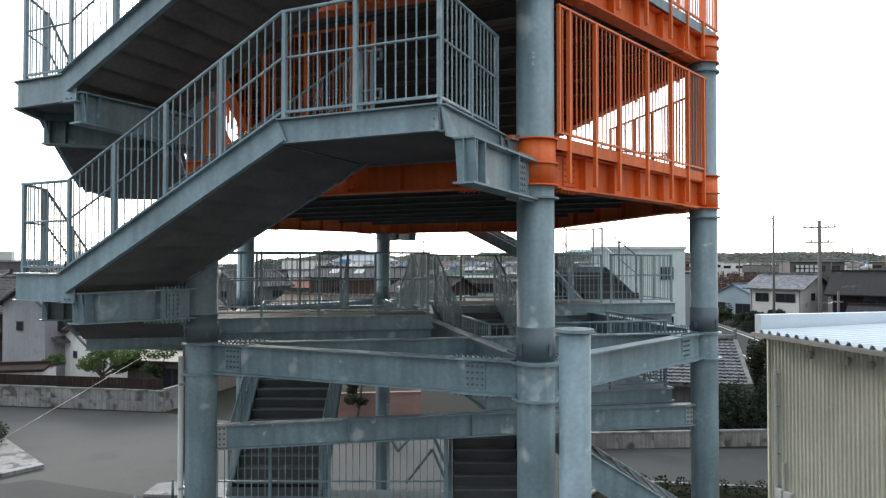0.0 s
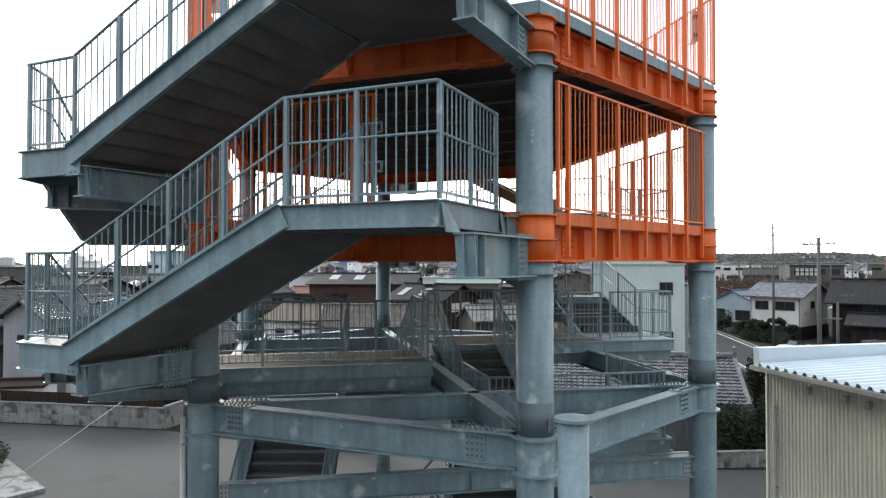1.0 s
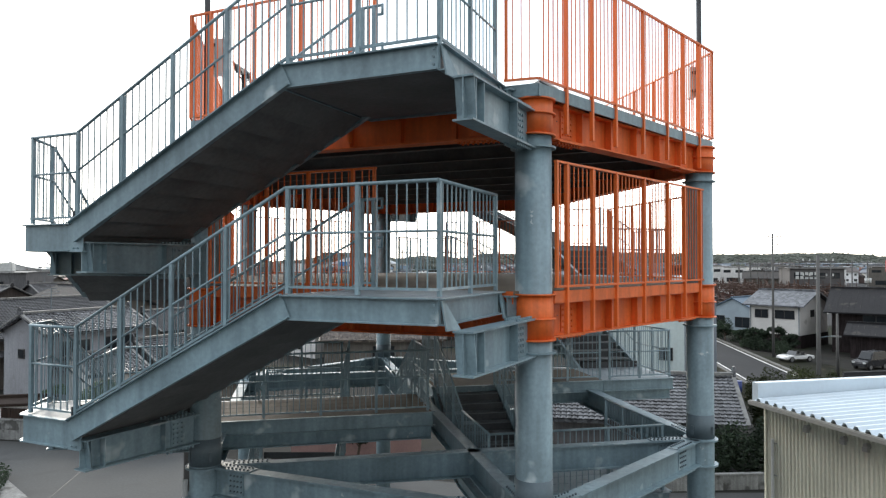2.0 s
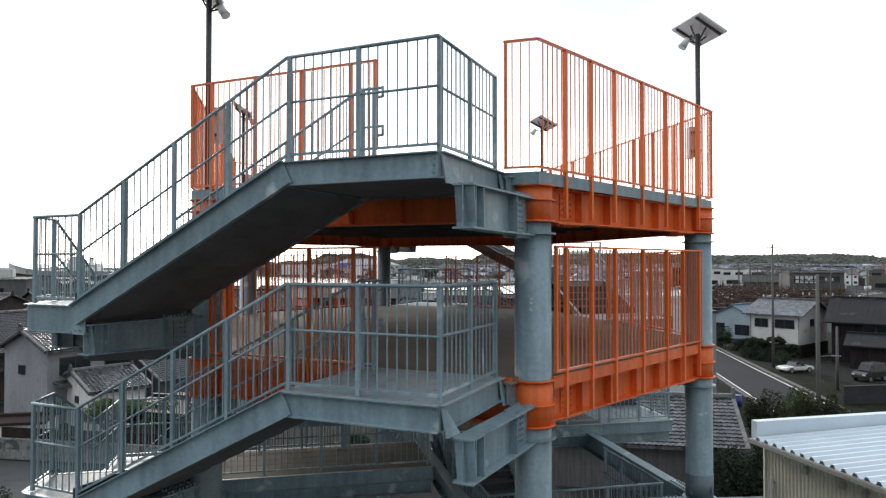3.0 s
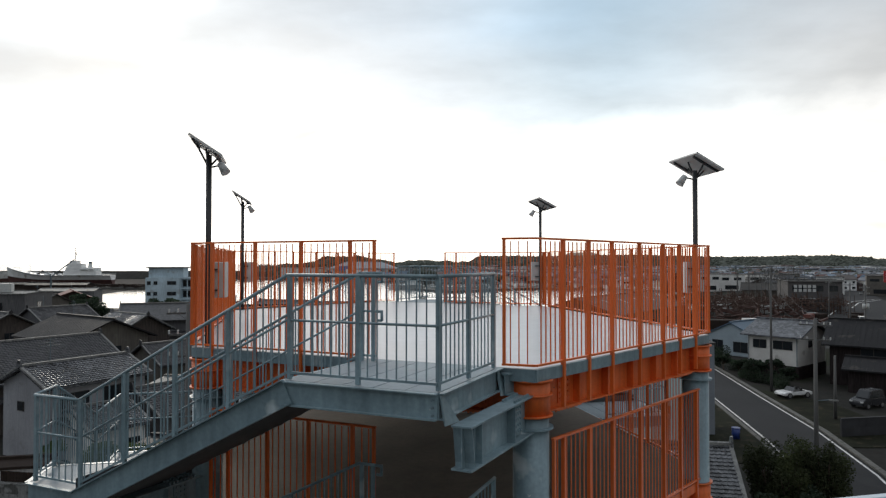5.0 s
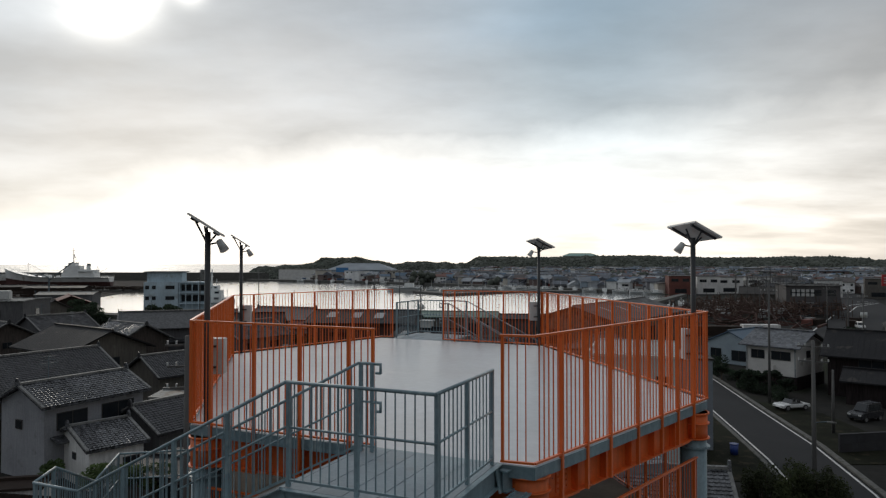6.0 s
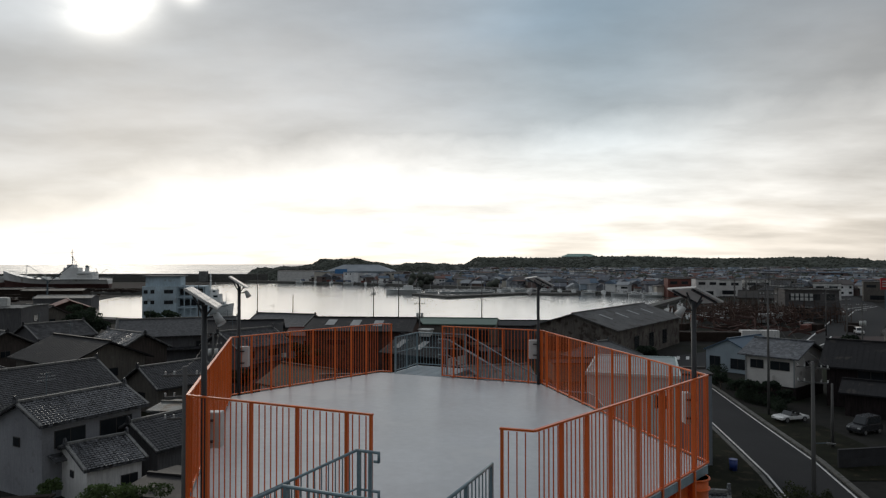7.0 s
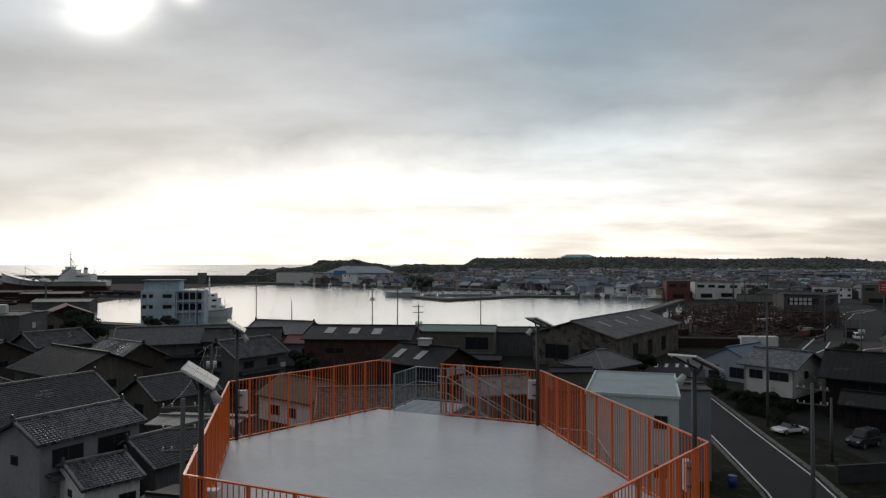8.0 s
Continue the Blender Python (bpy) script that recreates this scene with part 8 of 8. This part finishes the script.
def build_scrapyard():
    """The netting frames and rusty clutter beside the harbour."""
    rng = random.Random(4)
    th = thing("drying_frames", "rusty brown drying frames and nets by the harbour", "frame", (80, 190, 0))
    rust = mat("rusty_timber_frame", (0.065, 0.036, 0.026), 0.9, 0, 0.3, 0.5, 6, 0.2)
    for i in range(9):
        for j in range(5):
            x, y = 62 + i * 6.5 + j * 5.0, 168 + j * 13 + i * 3.0
            bm = bmesh.new()
            rod(bm, (x, y, 0), (x, y, 3.6), 0.14, 6)
            part("post", bm, rust, th)
            if i < 8:
                bm = bmesh.new()
                bar(bm, (x, y, 3.5), (x + 6.5, y + 3.0, 3.5), 0.14, 0.2)
                part("beam", bm, rust, th)
            if j < 4:
                bm = bmesh.new()
                bar(bm, (x, y, 3.35), (x + 5, y + 13, 3.35), 0.14, 0.16)
                part("beam", bm, rust, th)
    bm = bmesh.new()
    for i in range(420):
        x, y = rng.uniform(56, 118), rng.uniform(150, 240)
        if x < 40 + (y - 150) * 0.5 + 16 or x > 84 + (y - 150) * 0.45:
            continue
        a, ln, z = rng.uniform(0, 3.14), rng.uniform(1.5, 7), rng.uniform(0.2, 3.4)
        bar(bm, (x, y, z * rng.random()), (x + ln * math.cos(a), y + ln * math.sin(a), z), rng.uniform(0.1, 0.5), rng.uniform(0.1, 0.7))
    tagged(part("stacked_timber", bm, mat("dark_stacked_timber", (0.065, 0.032, 0.026), 0.9, 0, 0.5, 0.3, 4, 0.3), th, "dark reddish stacked poles and nets"), kind="stuff")
    for pts in (((76.8, 145.1), (128.9, 222.2)), ((128.9, 222.2), (150.2, 252)), ((150.2, 252), (167.9, 266.9)), ((129.8, 217.9), (147.5, 243.8)), ((147.5, 243.8), (168, 263.7)), ((76.8, 139.7), (81.6, 145.1)), ((81.6, 145.1), (90.2, 158.3)), ((84.3, 143.2), (91.3, 153.9)), ((85.5, 139.6), (90.1, 145)), ((90.1, 145), (96, 148))):
        bm = bmesh.new()
        bar(bm, (*pts[0], 0.04), (*pts[1], 0.04), 0.35, 0.02)
        solo("road_line", bm, PAINT_LINE, "worn white line across the car park", "road marking", "car park lines", "structure")
    # loose poles, nets and bare stems standing up out of the frames
    bm = bmesh.new()
    for i in range(760):
        u, v = rng.random(), rng.random()
        p = Vector((60 + 52 * u + 24 * v, 172 + 14 * u + 62 * v, rng.uniform(0.8, 4.2)))
        a, ln = rng.choice((0.4, 0.45, 1.2, 1.25, 2.6)) + rng.uniform(-0.3, 0.3), rng.uniform(1.5, 6)
        q = p + Vector((ln * math.cos(a), ln * math.sin(a), rng.uniform(-0.8, 1.4)))
        w = rng.uniform(0.07, 0.2)
        bar(bm, p, q, w, w)
    for i in range(240):
        u, v = rng.random(), rng.random()
        p = Vector((60 + 52 * u + 24 * v, 172 + 14 * u + 62 * v, 0))
        bar(bm, p, p + Vector((rng.uniform(-0.9, 0.9), rng.uniform(-0.9, 0.9), rng.uniform(3, 6))), 0.13, 0.13)
    tagged(part("pole_tangle", bm, rust, th, "tangle of thin brown poles over the frames"), kind="stuff")
    # a tall timber trestle before the yard
    tr = thing("timber_trestle", "tall brown timber trestle beside the net yard", "frame", (51, 151, 0))
    for p, q in (((49.5, 152.1, 0), (51.4, 152.6, 7.4)), ((52.8, 150.1, 0), (51.2, 150.8, 7.4))):
        bm = bmesh.new()
        bar(bm, p, q, 0.28, 0.28)
        part("leg", bm, rust, tr)
    bm = bmesh.new()
    bar(bm, (51.4, 152.7, 7.3), (51.2, 150.7, 7.3), 0.3, 0.3)
    part("crossbar", bm, rust, tr)
    bm = bmesh.new()
    bar(bm, (50.1, 152.25, 2.6), (52.2, 150.35, 2.6), 0.18, 0.18)
    part("crossbar", bm, rust, tr)
    for i in range(16):
        x, y = rng.uniform(60, 110), rng.uniform(165, 225)
        bm = bmesh.new()
        box(bm, (x, y, 0.8), (rng.uniform(2, 6), rng.uniform(1.5, 3), 1.6), rng.uniform(0, 90))
        bmesh.ops.bevel(bm, geom=bm.edges[:], offset=0.1, segments=1, affect="EDGES")
        solo("fish_crate", bm, rng.choice((RUST_RED, BARN, CONCRETE)), "large covered fish crate by the harbour", "crate", "fish crates")
    for i, (x, y, turn) in enumerate(((90.8, 193.5, -30), (94.5, 196.2, -30), (98.2, 199, -30))):
        bm = bmesh.new()
        box(bm, (x, y, 1.35), (4.6, 2.3, 2.3), turn + 90)
        bmesh.ops.bevel(bm, geom=bm.edges[:], offset=0.12, segments=2, affect="EDGES")
        solo("container", bm, BOX_WHITE, "pale freight container standing on the quay yard", "container", "yard containers")
    for i, (x, y) in enumerate(((68.5, 152), (72.6, 151.6))):
        bm = bmesh.new()
        box(bm, (x, y, 1.05), (3.8, 2.0, 2.1), -3)
        solo("site_cabin", bm, W_, "white site cabin on the quay road", "cabin", "site cabins")
    bm = bmesh.new()
    box(bm, (56, 150, 1.0), (18, 3, 2.0), -4)
    solo("rusty_girder", bm, BARN, "long rusty steel girder lying on the quay", "girder")


def build_slip():
    """The dark slip round the ships, with its sheds, cradles and gear."""
    rng = random.Random(6)
    tar = mat("dark_oily_slip_ground", (0.022, 0.018, 0.017), 0.95, 0, 0.4, 0.1, 1.5, 0.2)
    tar.node_tree.nodes["Principled BSDF"].inputs["Specular IOR Level"].default_value = 0.1
    bm = bmesh.new()
    prism(bm, [(-420, 250), (-150, 236), (-160, 300), (-176, 400), (-180, 560), (-420, 560)], 0.0, 0.12)
    solo("slipway", bm, tar, "dark oily ground of the boat slip", "ground", kind="structure")
    bm = bmesh.new()
    for i in range(120):
        x, y = rng.uniform(-300, -172), rng.uniform(270, 430)
        a, ln = rng.uniform(-8, 14), rng.uniform(3, 11)
        box(bm, (x, y, 0.1 + 0.6), (ln, rng.uniform(1, 3), rng.uniform(0.5, 1.4)), a)
    for i in range(70):
        u = rng.random()
        box(bm, (-200 + 43 * u, 373 - 9 * u + rng.uniform(-4, 4), 1.3 + 0.5), (rng.uniform(0.8, 3.5), rng.uniform(0.8, 2), rng.uniform(0.5, 2.0)), rng.uniform(0, 90))
    solo("slip_gear", bm, BARN, "dark timber cradles and gear on the slip", "timber", kind="stuff")
    for x, y, w, d, h, wl, rf in ((-176, 318, 26, 10, 4.0, BARN, SHEET), (-141, 262, 20, 9, 3.6, G_, STAINED_ROOF), (-212, 352, 30, 9, 3.2, BARN, SHEET), (-196, 286, 18, 9, 3.4, G_, SHEET)):
        build_house("slip_shed", "low dark shed beside the boat slip", x, y, 8, w, d, h, 0.9, wl, rf, 0.4, category="shed", group="slip sheds")
    th = thing("crane", "dark lattice crane on the slip", "crane", (-170, 300, 0))
    for p, q, r in (((-170, 300, 0), (-170, 300, 9), 0.35), ((-170, 300, 8), (-160, 301, 16), 0.22), ((-170, 300, 9), (-174, 300, 11), 0.2)):
        bm = bmesh.new()
        rod(bm, p, q, r, 8)
        part("boom" if r < 0.3 else "mast", bm, STEEL_D, th)


build_slip()
build_scrapyard()
